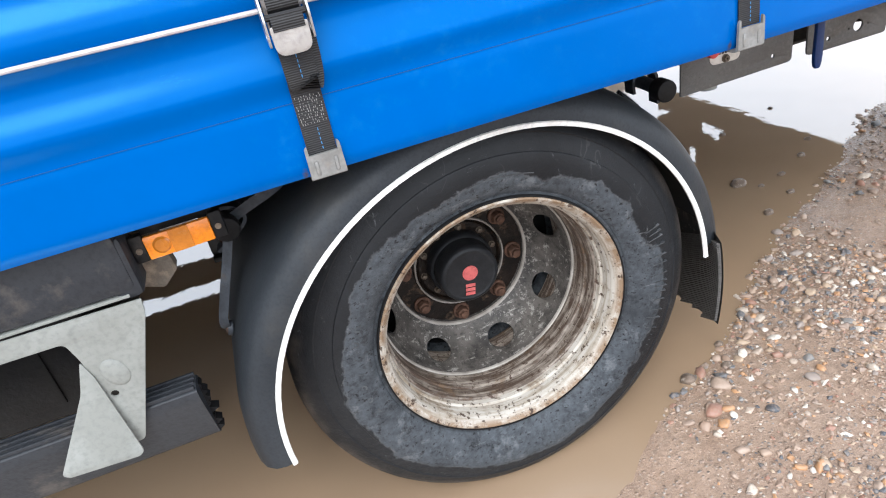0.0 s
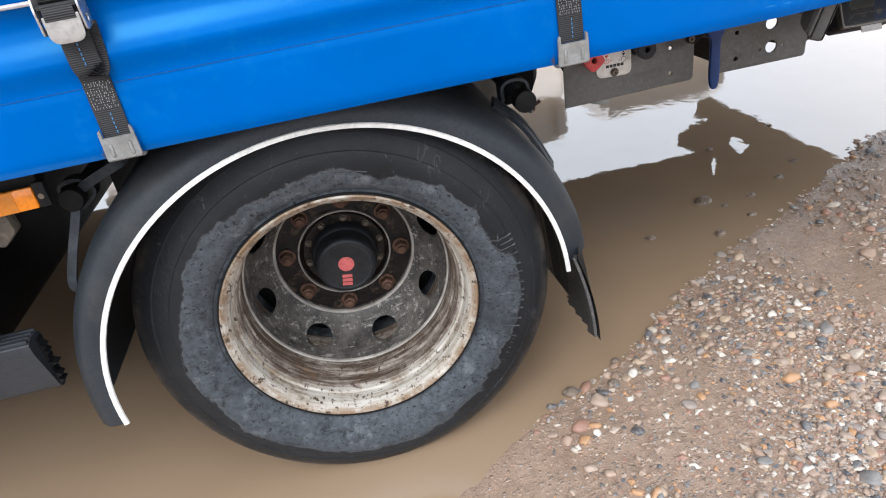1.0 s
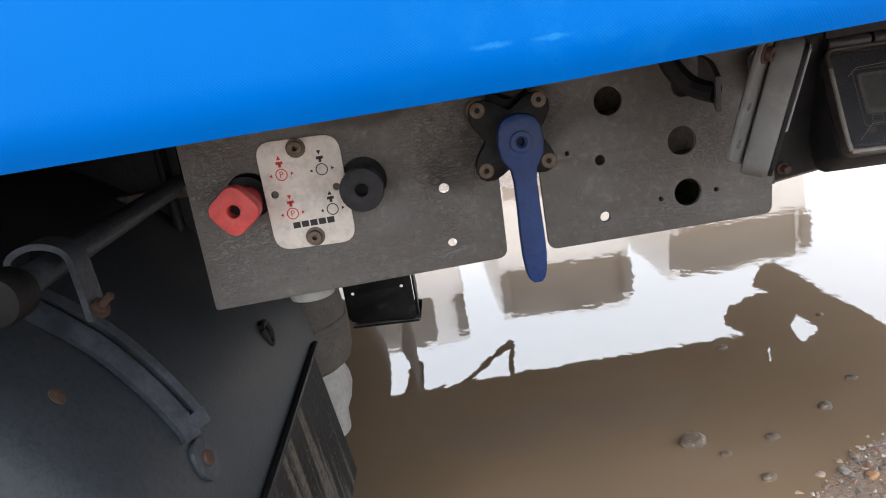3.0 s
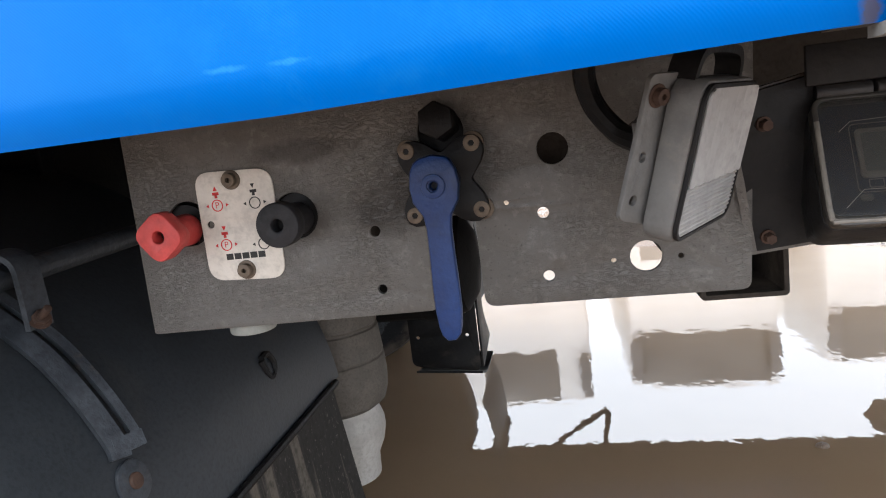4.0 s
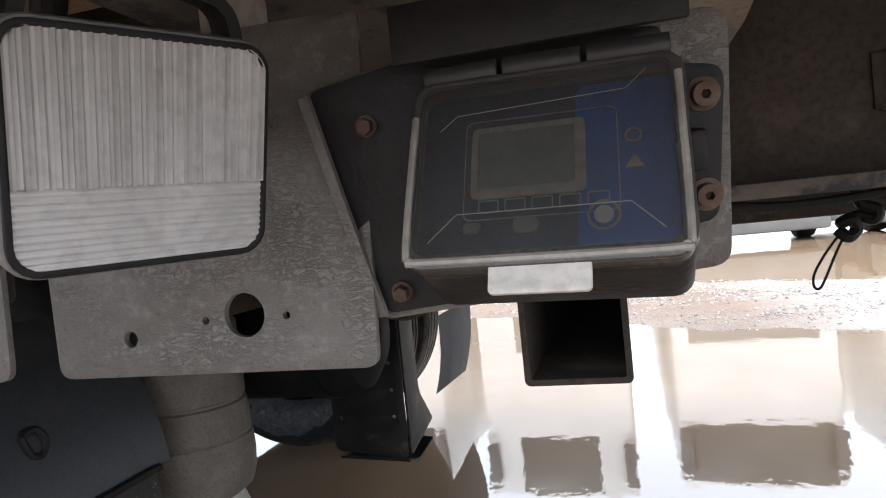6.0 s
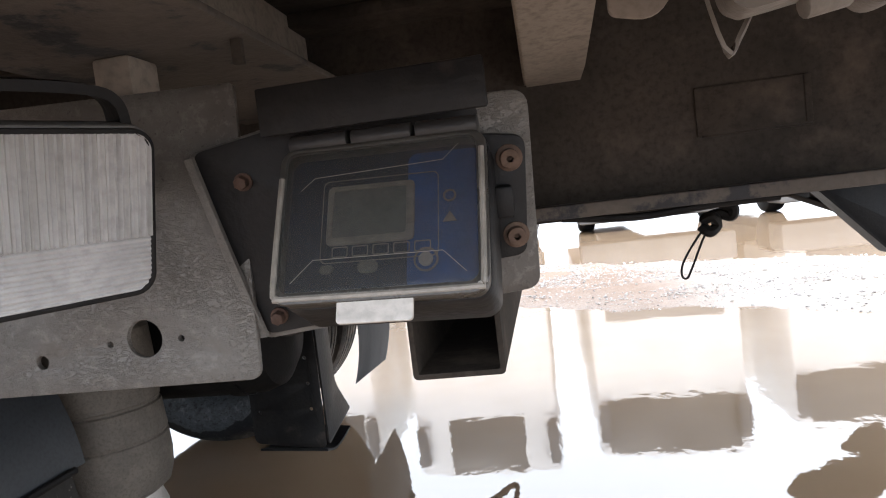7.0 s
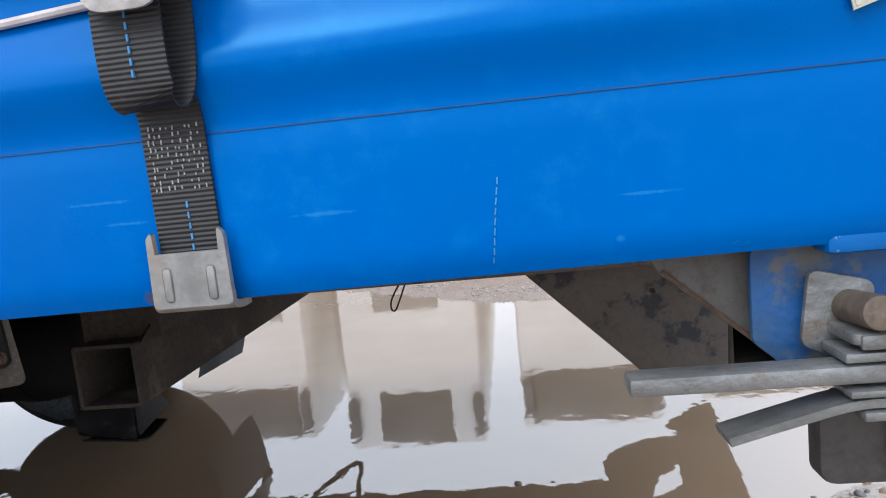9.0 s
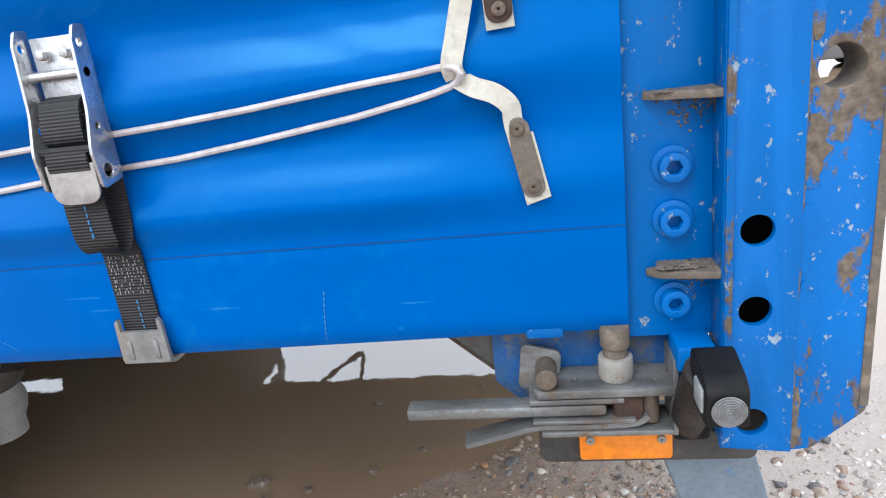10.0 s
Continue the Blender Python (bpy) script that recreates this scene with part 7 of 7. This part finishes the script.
bmesh.ops.transform(bm, matrix=plane_of((-0.668, -0.0640, 0.652), (0.95, 0, 0.3), (-0.3, 0, 0.95)) @ Matrix.Diagonal((0.019, 0.027, 0.0055, 1)), verts=bm.verts[:])
part("bracket_dent", bm, BRACKET, sg, "pressed oval dent")

copy_thing(sg, pose(-1.2, FAR_Y + 0.03, 0.6))
# Box end is inferred; the rest is added to darken the water beside it.
bx = thing("dark_box", (-1.6, 1.2, 0.6), "dark steel box under the trailer floor, added partly for shade", "tool box")
part("box", box(-3.2, -0.75, 0.18, 1.70, 0.44, 0.775, 0.02), BLACKSTEEL, bx)
part("lid", box(-3.1, -0.85, 0.172, 0.18, 0.48, 0.74, 0.004), BLACKSTEEL, bx)

am = thing("side_marker_lamp", (-0.5, -0.02, 0.82), "amber side marker lamp on a black mount below the curtain", "marker lamp")
AM = plane_of((-0.507, -0.022, 0.818), (1, 0, 0.02), (0, 0.05, 1))
part("lens", box(-0.050, 0.050, -0.019, 0.019, 0.0, 0.010, 0.003, AM), AMBER, am, "amber ribbed lens")
part("bulb_window", cyl(AM @ Vector((-0.026, 0, 0.009)), AM @ Vector((-0.026, 0, 0.0125)), 0.015, 0.010, n=24), AMBERDARK, am, "deep amber round window")
part("centre_field", box(-0.012, 0.018, -0.018, 0.018, 0.0095, 0.0108, 0.0, AM), AMBERDARK, am)
for sx in (-1, 1):
    part("mount", box(sx * 0.060 - 0.010, sx * 0.060 + 0.010, -0.020, 0.024, -0.010, 0.008, 0.003, AM), BLACK, am, "black rubber mount")
    part("screw", cyl(AM @ Vector((sx * 0.060, 0, 0.008)), AM @ Vector((sx * 0.060, 0, 0.010)), 0.005, n=12), DARKNUT, am)
part("carrier", box(-0.56, -0.45, -0.016, 0.02, 0.835, 0.905, 0.003), BLACKSTEEL, am)

# ---- rear corner ----
rc = thing("rear_corner_frame", (2.3, -0.09, 0.9), "blue painted steel rear corner frame with chipped grimy edges", "corner frame")
part("bolt_plate", box(2.215, 2.312, -0.092, -0.084, 0.872, 3.8, 0.001), BLUEPAINT, rc, "blue bolted plate")
part("post_flange", box(2.306, 2.313, -0.135, -0.084, 0.775, 3.8, 0.0015), BLUERUST, rc)
holes = [ring2d(2.3325, z, 0.0145, 28) for z in (0.983, 0.910, 0.800, 1.32)]
part("post_face", sheet([(2.306, 0.774), (2.366, 0.768), (2.366, 3.8), (2.306, 3.8)], holes, 0.008, 0.0008, facing(-0.128)), BLUEPAINT, rc, "blue post with round holes")
# Black plates added behind the post's holes to keep them dark.
part("hole_backing", box(2.313, 2.366, -0.075, -0.067, 0.752, 3.8), BLACKSTEEL, rc)
part("hole_side_stop", box(2.3585, 2.3655, -0.1235, -0.0755, 0.775, 3.8), BLACKSTEEL, rc)
edge = corner([(2.366, 0.768), (2.385, 0.770), (2.429, 0.808), (2.428, 3.8), (2.366, 3.8)], [0, 0.004, 0.006, 0, 0])
M3 = facing(-0.124)
part("outer_plate", sheet(edge, [ring2d(2.391, 1.109, 0.0185, 30)], 0.010, 0.001, M3), BLUERUST, rc, "worn blue outer plate with patches of grime")
part("hole_sleeve", absorb(bmesh.new(), sheet(ring2d(2.391, 1.109, 0.0215, 30), [ring2d(2.391, 1.109, 0.0180, 30)], 0.040, 0.001, facing(-0.108))), GRIMESTEEL, rc)
rng = random.Random(11)
part("weld_seam", tube([(2.3665, -0.1275, z) for z in np.arange(0.775, 1.6, 0.03)], 0.0028, 8, None, 1), GRIMESTEEL, rc, "grimy weld seam")
for z0, z1, x0, w in ((0.770, 0.835, 2.3690, 0.006), (0.845, 0.935, 2.3715, 0.010), (0.942, 1.005, 2.3705, 0.008), (1.015, 1.075, 2.3720, 0.011), (1.13, 1.24, 2.3710, 0.009), (1.27, 1.40, 2.3710, 0.010)):
    left, right = [], []
    for z in np.arange(z0, z1, 0.003):
        k = math.sin(math.pi * (z - z0 + 0.0015) / (z1 - z0 + 0.003)) ** 0.5
        left.append((x0 - w * 0.6 * k * (1 + 0.5 * noise.noise(Vector((z * 130, 0, x0 * 9)))), z))
        right.append((x0 + w * k * (1 + 0.7 * noise.noise(Vector((z * 110, 4, x0 * 7)))), z))
    part("crust", sheet(right + left[::-1], [], 0.0012, 0.0, facing(-0.1294)), WELDGRIME, rc, "brown crust of grime along the weld")
part("edge_grime", box(2.4225, 2.4305, -0.130, -0.117, 0.812, 1.5, 0.001), GRIMESTEEL, rc, "rusty outer edge")
for z, d in ((1.098, 0.0), (0.944, -0.012)):
    outl = corner([(2.247, -0.094), (2.306, -0.086), (2.306, -0.128), (2.258, -0.108)], [0.004, 0, 0.004, 0.006])
    m = Matrix(((1, 0, 0, 0), (0, 1, 0, 0), (0, 0, 1, z), (0, 0, 0, 1))) @ Matrix.Translation((2.306, 0, 0)) @ Matrix.Rotation(d * 8, 4, "Y") @ Matrix.Translation((-2.306, 0, 0))
    part("rib_plate", sheet(outl, [], 0.007, 0.001, m), GRIMESTEEL, rc, "grime-covered rib plate")
    bm = bmesh.new()
    for i in range(170):
        t = bmesh.new()
        r = rng.uniform(0.0008, 0.0022)
        bmesh.ops.create_icosphere(t, subdivisions=1, radius=r)
        absorb(bm, t, Matrix.Translation((rng.uniform(2.256, 2.304), rng.uniform(-0.115, -0.09), z + 0.0033)) @ Matrix.Diagonal((1.5, 1.3, 0.5, 1)))
    for i in range(90):
        t = bmesh.new()
        bmesh.ops.create_icosphere(t, subdivisions=1, radius=rng.uniform(0.0006, 0.0016))
        d0 = abs(rng.gauss(0, 0.012))
        absorb(bm, t, Matrix.Translation((2.288 + rng.gauss(0, 0.010), -0.0925, z - 0.004 - d0)))
    part("grime", bm, GRIMESTEEL, rc, "crumbly grime on the rib")
for z in (1.205, 1.036, 0.987, 0.909):
    part("frame_bolt", socket_bolt((2.272, -0.092, z), (0, -1, 0), 0.0120, 0.015, 0.66), BLUEBOLT, rc, "rubbed blue painted socket bolt")

# lock below the corner
lk = thing("curtain_lock", (2.2, -0.09, 0.8), "galvanised curtain tensioning lock with two levers", "lock")
part("back_plate", sheet(corner([(2.098, 0.876), (2.098, 0.815), (2.120, 0.795), (2.285, 0.795), (2.285, 0.90), (2.11, 0.90)], [0.012, 0.004, 0.004, 0, 0, 0.01]), [], 0.006, 0.001, facing(-0.070)), DARKBLUE, lk, "dark grimy blue back plate")
part("blue_block", box(2.133, 2.170, -0.100, -0.075, 0.873, 0.892, 0.004), BLUEPAINT, lk)
part("blue_nut", hexbolt((2.185, -0.078, 0.884), (0, -1, 0), 0.010, 0.014), BLUEPAINT, lk)
part("top_plate", sheet(corner([(2.138, -0.120), (2.268, -0.120), (2.272, -0.075), (2.138, -0.075)], [0.006, 0.004, 0.004, 0.004]), [ring2d(2.177, -0.102, 0.005, 12), ring2d(2.252, -0.106, 0.003, 10)], 0.007, 0.0012, Matrix.Translation((0, 0, 0.826))), GALVDARK, lk, "galvanised top plate")
part("front_lip", box(2.140, 2.268, -0.1225, -0.1185, 0.820, 0.829, 0.0015), GALVDARK, lk)
part("bottom_plate", box(2.142, 2.268, -0.120, -0.075, 0.776, 0.782, 0.0015), GALVDARK, lk)
part("side_plate", box(2.266, 2.271, -0.121, -0.075, 0.776, 0.856, 0.0015), GALVDARK, lk)
part("inner_plate", sheet(corner([(2.128, 0.862), (2.122, 0.815), (2.16, 0.80), (2.165, 0.852)], [0.006] * 4), [], 0.005, 0.001, facing(-0.085)), GALVDARK, lk)
part("pivot_bolt", cyl((2.150, -0.085, 0.838), (2.150, -0.124, 0.842), 0.0105, n=20, bev=0.002), DARKNUT, lk, "rusty pivot bolt")
part("roller", cyl((2.217, -0.098, 0.829), (2.217, -0.098, 0.853), 0.0165, n=32, bev=0.0025), ROLLER, lk, "cream collar with rust streaks")
part("roller", cyl((2.217, -0.098, 0.852), (2.217, -0.098, 0.864), 0.0115, n=28), GRIMESTEEL, lk)
part("roller", cyl((2.217, -0.098, 0.8625), (2.217, -0.098, 0.885), 0.0140, n=32, bev=0.002), GRIMESTEEL, lk)
part("latch_block", box(2.212, 2.240, -0.116, -0.085, 0.786, 0.818, 0.003), NUT, lk, "rusty latch block")
part("spring_pin", cyl((2.247, -0.105, 0.786), (2.247, -0.105, 0.818), 0.0085, n=18), DARKNUT, lk)
part("lever_plate", box(2.132, 2.222, -0.120, -0.088, 0.812, 0.818, 0.0015, Matrix.Translation((0, 0, 0))), GALVDARK, lk)
part("lever", box(2.009, 2.205, -0.119, -0.097, 0.7985, 0.8105, 0.003), GALVDARK, lk, "galvanised upper lever bar")
part("lever_plate", box(2.134, 2.232, -0.121, -0.092, 0.791, 0.7955, 0.0012), GALVDARK, lk)
part("lever", ribbon([(2.065, -0.108, 0.768), (2.10, -0.107, 0.777), (2.140, -0.106, 0.786), (2.18, -0.106, 0.786), (2.23, -0.106, 0.788), (2.244, -0.106, 0.796)], 0.024, 0.0055, (0, 1, 0)), GALVDARK, lk, "galvanised lower lever")

lk.location.z += 0.004
rp = thing("rear_reflector", (2.23, -0.06, 0.74), "amber reflector on a dusty dark rubber plate", "reflector")
part("plate", sheet(rounded(2.140, 2.356, 0.716, 0.768, 0.008), [], 0.02, 0.003, facing(-0.062)), DUSTRUBBER, rp, "dusty dark rubber plate")
part("reflector", sheet(rounded(2.180, 2.272, 0.7215, 0.755, 0.003), [], 0.006, 0.0012, facing(-0.075)), AMBER, rp, "flat amber reflector")
for x in (2.190, 2.262):
    part("screw", absorb(bmesh.new(), sheet(ring2d(x, 0.745, 0.004, 14), [ring2d(x, 0.745, 0.0018, 10)], 0.003, 0.0005, facing(-0.0795))), BRACKET, rp)

rp.location.z += 0.003
part("paint_blot", sheet(ring2d(2.243, 0.7545, 0.006, 14, 0.5), [], 0.0008, 0.0, facing(-0.0785)), BLUEPAINT, rp, "blue paint blot")
ml = thing("outline_lamp", (2.29, -0.09, 0.77), "black rubber outline lamp with a round clear lens", "marker lamp")
outl = corner([(-0.238, 0.868), (-0.238, 0.895), (-0.229, 0.902), (-0.198, 0.910), (-0.188, 0.905), (-0.186, 0.872), (-0.200, 0.865)], [0.003, 0.004, 0.005, 0.004, 0.003, 0.004, 0.004])
bm = sheet(outl, [], 0.031, 0.0020, Matrix(((0, 0, 1, 2.282), (1, 0, 0, 0), (0, 1, 0, 0), (0, 0, 0, 1))))
part("housing", bm, BLACK, ml, "black rubber housing")
part("side_window", box(2.2645, 2.268, -0.231, -0.208, 0.874, 0.894, 0.001), BUTTON, ml, "pale side window")
prof = [(0.0, -0.0040)]
for k in range(1, 8):
    r = 0.0128 * k / 7
    prof += [(r - 0.0006, -0.0038 + 0.0022 * (k / 7) ** 2), (r, -0.0030 + 0.0022 * (k / 7) ** 2)]
part("lens", lathe(prof, (2.282, -0.2420, 0.8820), 36), DULLENS, ml, "round clear lens with rings")
part("arm", tube([(2.286, -0.078, 0.772), (2.283, -0.105, 0.788), (2.278, -0.150, 0.838), (2.277, -0.192, 0.888)], 0.0165, 14), RUSTARM, ml, "bent black arm with rust")
part("arm_foot", box(2.270, 2.306, -0.100, -0.070, 0.758, 0.800, 0.006), BLACK, ml)
part("foot_bolt", hexbolt((2.287, -0.100, 0.770), (0, -1, 0), 0.006, 0.005), NUT, ml, "rusty foot bolt")
part("blue_box", box(2.268, 2.302, -0.130, -0.080, 0.852, 0.877, 0.003), BLUEPAINT, ml, "blue bracket block")

leg = thing("underrun_arm", (2.29, 0.0, 0.6), "grey steel underrun arm with traces of blue paint", "underrun guard")
bm = box(2.262, 2.362, -0.040, 0.045, 0.10, 0.720, 0.006, Matrix(((1, 0, -0.30, 0.216), (0, 1, -0.30, 0.216), (0, 0, 1, 0), (0, 0, 0, 1))))
part("arm", bm, LEGPAINT, leg)
part("carrier_tube", sheet(rounded(2.290, 2.410, 0.545, 0.655, 0.008, 3), [rounded(2.297, 2.403, 0.552, 0.648, 0.004, 2)], 0.75, 0.001, facing(0.975)), CHASSIS, leg, "dark square tube that carries the arm")
part("wet_plate", box(2.28, 2.52, 0.62, 1.20, 0.657, 0.663, 0.001), LEGPAINT, leg, "pale wet plate on the tube")

gp = thing("rear_gusset", (2.1, 0.6, 0.7), "blotched grey triangular gusset plate behind the lock", "gusset plate")
part("plate", sheet(corner([(1.955, 0.770), (2.171, 0.556), (2.285, 0.553), (2.292, 0.770)], [0.004, 0.015, 0.006, 0]), [ring2d(2.17, 0.715, 0.006, 12)], 0.010, 0.001, facing(0.600)), GREYGUS, gp)
part("edge_flange", ribbon([(1.955, 0.635, 0.769), (2.172, 0.635, 0.553), (2.285, 0.635, 0.550)], 0.060, 0.006, (0, 1, 0), None, 1), GREYGUS, gp)
br = part("brace", sheet(corner([(2.030, 0.895), (2.045, 0.866), (2.135, 0.787), (2.300, 0.785), (2.300, 0.895)], [0, 0.003, 0.004, 0, 0]), [], 0.006, 0.001, facing(-0.050)), BRACEGREY, gp, "lighter grey brace plate")
part("rust_line", tube([(2.046, -0.0535, 0.867), (2.10, -0.0535, 0.819), (2.135, -0.0535, 0.789)], 0.0018, 6, None, 1), RUSTBOLT, br, "rust along the cut edge")
hb = thing("gusset_plate", (2.2, 1.75, 0.7), "dark steel gusset plate under the far chassis beam", "gusset plate")
part("plate", sheet(corner([(2.035, 0.770), (2.250, 0.534), (2.420, 0.520), (2.40, 0.770)], [0.004, 0.012, 0.006, 0]), [], 0.010, 0.001, facing(1.755)), BLACKSTEEL, hb)
part("edge_flange", ribbon([(2.035, 1.715, 0.768), (2.250, 1.715, 0.531), (2.420, 1.715, 0.517)], 0.07, 0.006, (0, 1, 0), None, 1), BLACKSTEEL, hb)
bm = box(2.05, 2.38, 0.78, FAR_Y, 0.80, 1.0, 0.01)
setting("rear_cross_beam", bm, CHASSIS, "dirty steel rear cross beam", "beam", "")

# hose that hangs from the far side
hs = thing("hanging_hose", (0.9, FAR_Y, 0.6), "black hose hanging in a bend from the far side", "hose")
part("hose", tube([(0.70, 2.46, 0.80), (0.76, 2.50, 0.68), (0.92, 2.54, 0.56), (1.06, 2.57, 0.482), (1.09, 2.58, 0.49), (1.075, 2.56, 0.58), (1.06, 2.50, 0.70), (1.06, 2.46, 0.82)], 0.013, 10), BLACK, hs)
bm = box(-9, 2.40, FAR_Y - 0.02, FAR_Y + 0.04, 0.665, 0.84, 0.01)
setting("far_side_rail", bm, CHASSIS, "dark side rail on the far side", "rail")
# Unseen panel added to keep the mirrored sky off the water.
bm = box(-9, -1.24, 2.28, 2.32, 0.05, 0.84, 0.01)
setting("far_sky_blocker", bm, BLACKSTEEL, "dark panel added on the far side to block the sky", "panel")


# ---- lorries across the yard ----
def make_lorry(x, half, win, z0, z1, top, label):
    l = thing("lorry", (x, LY, 0), label, "lorry", "lorries across the yard")
    def at(a, b, c, d, e, f, bev=0.0):
        return box(x + a, x + b, LY + c, LY + d, e, f, bev)
    part("cab", at(-half, half, -0.2, 2.0, 0.6, top, 0.10), TRUCKWHITE, l)
    part("windscreen", at(-win, win, -0.215, -0.15, z0, z1, 0.03), TRUCKGLASS, l, "dark windscreen")
    part("grille", at(-win * 0.9, win * 0.9, -0.212, -0.15, 0.63, 1.5, 0.03), SHADEGREY, l, "grey grille")
    part("bumper", at(-half - 0.02, half + 0.02, -0.26, 0.4, 0.16, 0.62, 0.06), SHADEGREY, l, "grey bumper")
    for sx in (-1, 1):
        m = sx * (half - 0.10)
        part("mirror", at(m - 0.09, m + 0.09, -0.36, -0.22, z0 + 0.1, z1 - 0.15, 0.04), SHADEGREY, l, "wing mirror")
        part("wheel", cyl((x + sx * (half - 0.30), LY + 0.7, 0.5), (x + sx * (half - 0.02), LY + 0.7, 0.5), 0.5, n=32, bev=0.05), BLACK, l)
    part("body", at(-half, half, 2.3, 9.0, 1.0, top - 0.05, 0.03), TRUCKWHITE, l, "white box body")
    part("chassis", at(-0.5, 0.5, 0.4, 9.0, 0.5, 1.0, 0.02), SHADEGREY, l)


LY = 11.0
make_lorry(-0.04, 1.24, 0.66, 2.98, 3.93, 4.02, "white lorry parked across the yard with a narrow windscreen")
make_lorry(3.08, 1.20, 1.05, 2.77, 3.70, 3.80, "white lorry parked across the yard with a wide windscreen")
make_lorry(6.28, 1.30, 1.08, 2.52, 3.42, 3.50, "lower white lorry at the end of the row")
make_lorry(-3.2, 1.24, 1.0, 2.75, 3.7, 3.82, "white lorry parked beside the row")

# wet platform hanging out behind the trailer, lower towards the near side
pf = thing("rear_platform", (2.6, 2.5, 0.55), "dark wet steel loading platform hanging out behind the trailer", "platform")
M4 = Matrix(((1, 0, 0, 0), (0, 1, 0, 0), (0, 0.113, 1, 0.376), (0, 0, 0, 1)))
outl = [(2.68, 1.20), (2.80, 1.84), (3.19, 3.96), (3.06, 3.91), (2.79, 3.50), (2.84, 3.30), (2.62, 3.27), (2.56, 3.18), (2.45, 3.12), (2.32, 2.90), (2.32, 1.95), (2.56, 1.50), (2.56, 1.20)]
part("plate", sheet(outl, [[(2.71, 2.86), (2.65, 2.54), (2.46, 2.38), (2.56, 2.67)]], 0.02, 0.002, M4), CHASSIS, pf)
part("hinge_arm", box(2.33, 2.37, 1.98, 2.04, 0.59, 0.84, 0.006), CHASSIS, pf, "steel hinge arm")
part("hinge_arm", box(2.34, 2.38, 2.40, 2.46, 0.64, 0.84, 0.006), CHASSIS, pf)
# Added plate and blocks that hide the sky in the puddle's mirror image.
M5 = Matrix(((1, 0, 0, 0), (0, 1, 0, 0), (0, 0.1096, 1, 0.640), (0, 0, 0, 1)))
part("fill_plate", sheet([(2.656, 2.80), (3.15, 2.78), (2.95, 1.465), (2.656, 1.465)], [], 0.02, 0.002, M5), CHASSIS, pf, "unseen plate added to fill the platform's mirror image")
part("fill_block", box(2.385, 2.60, 2.18, 2.45, 0.66, 1.08, 0.01), CHASSIS, pf, "unseen block added to keep sky out of the mirror image")
part("fill_block", box(2.405, 2.74, 1.62, 1.90, 0.70, 1.08, 0.01), CHASSIS, pf)
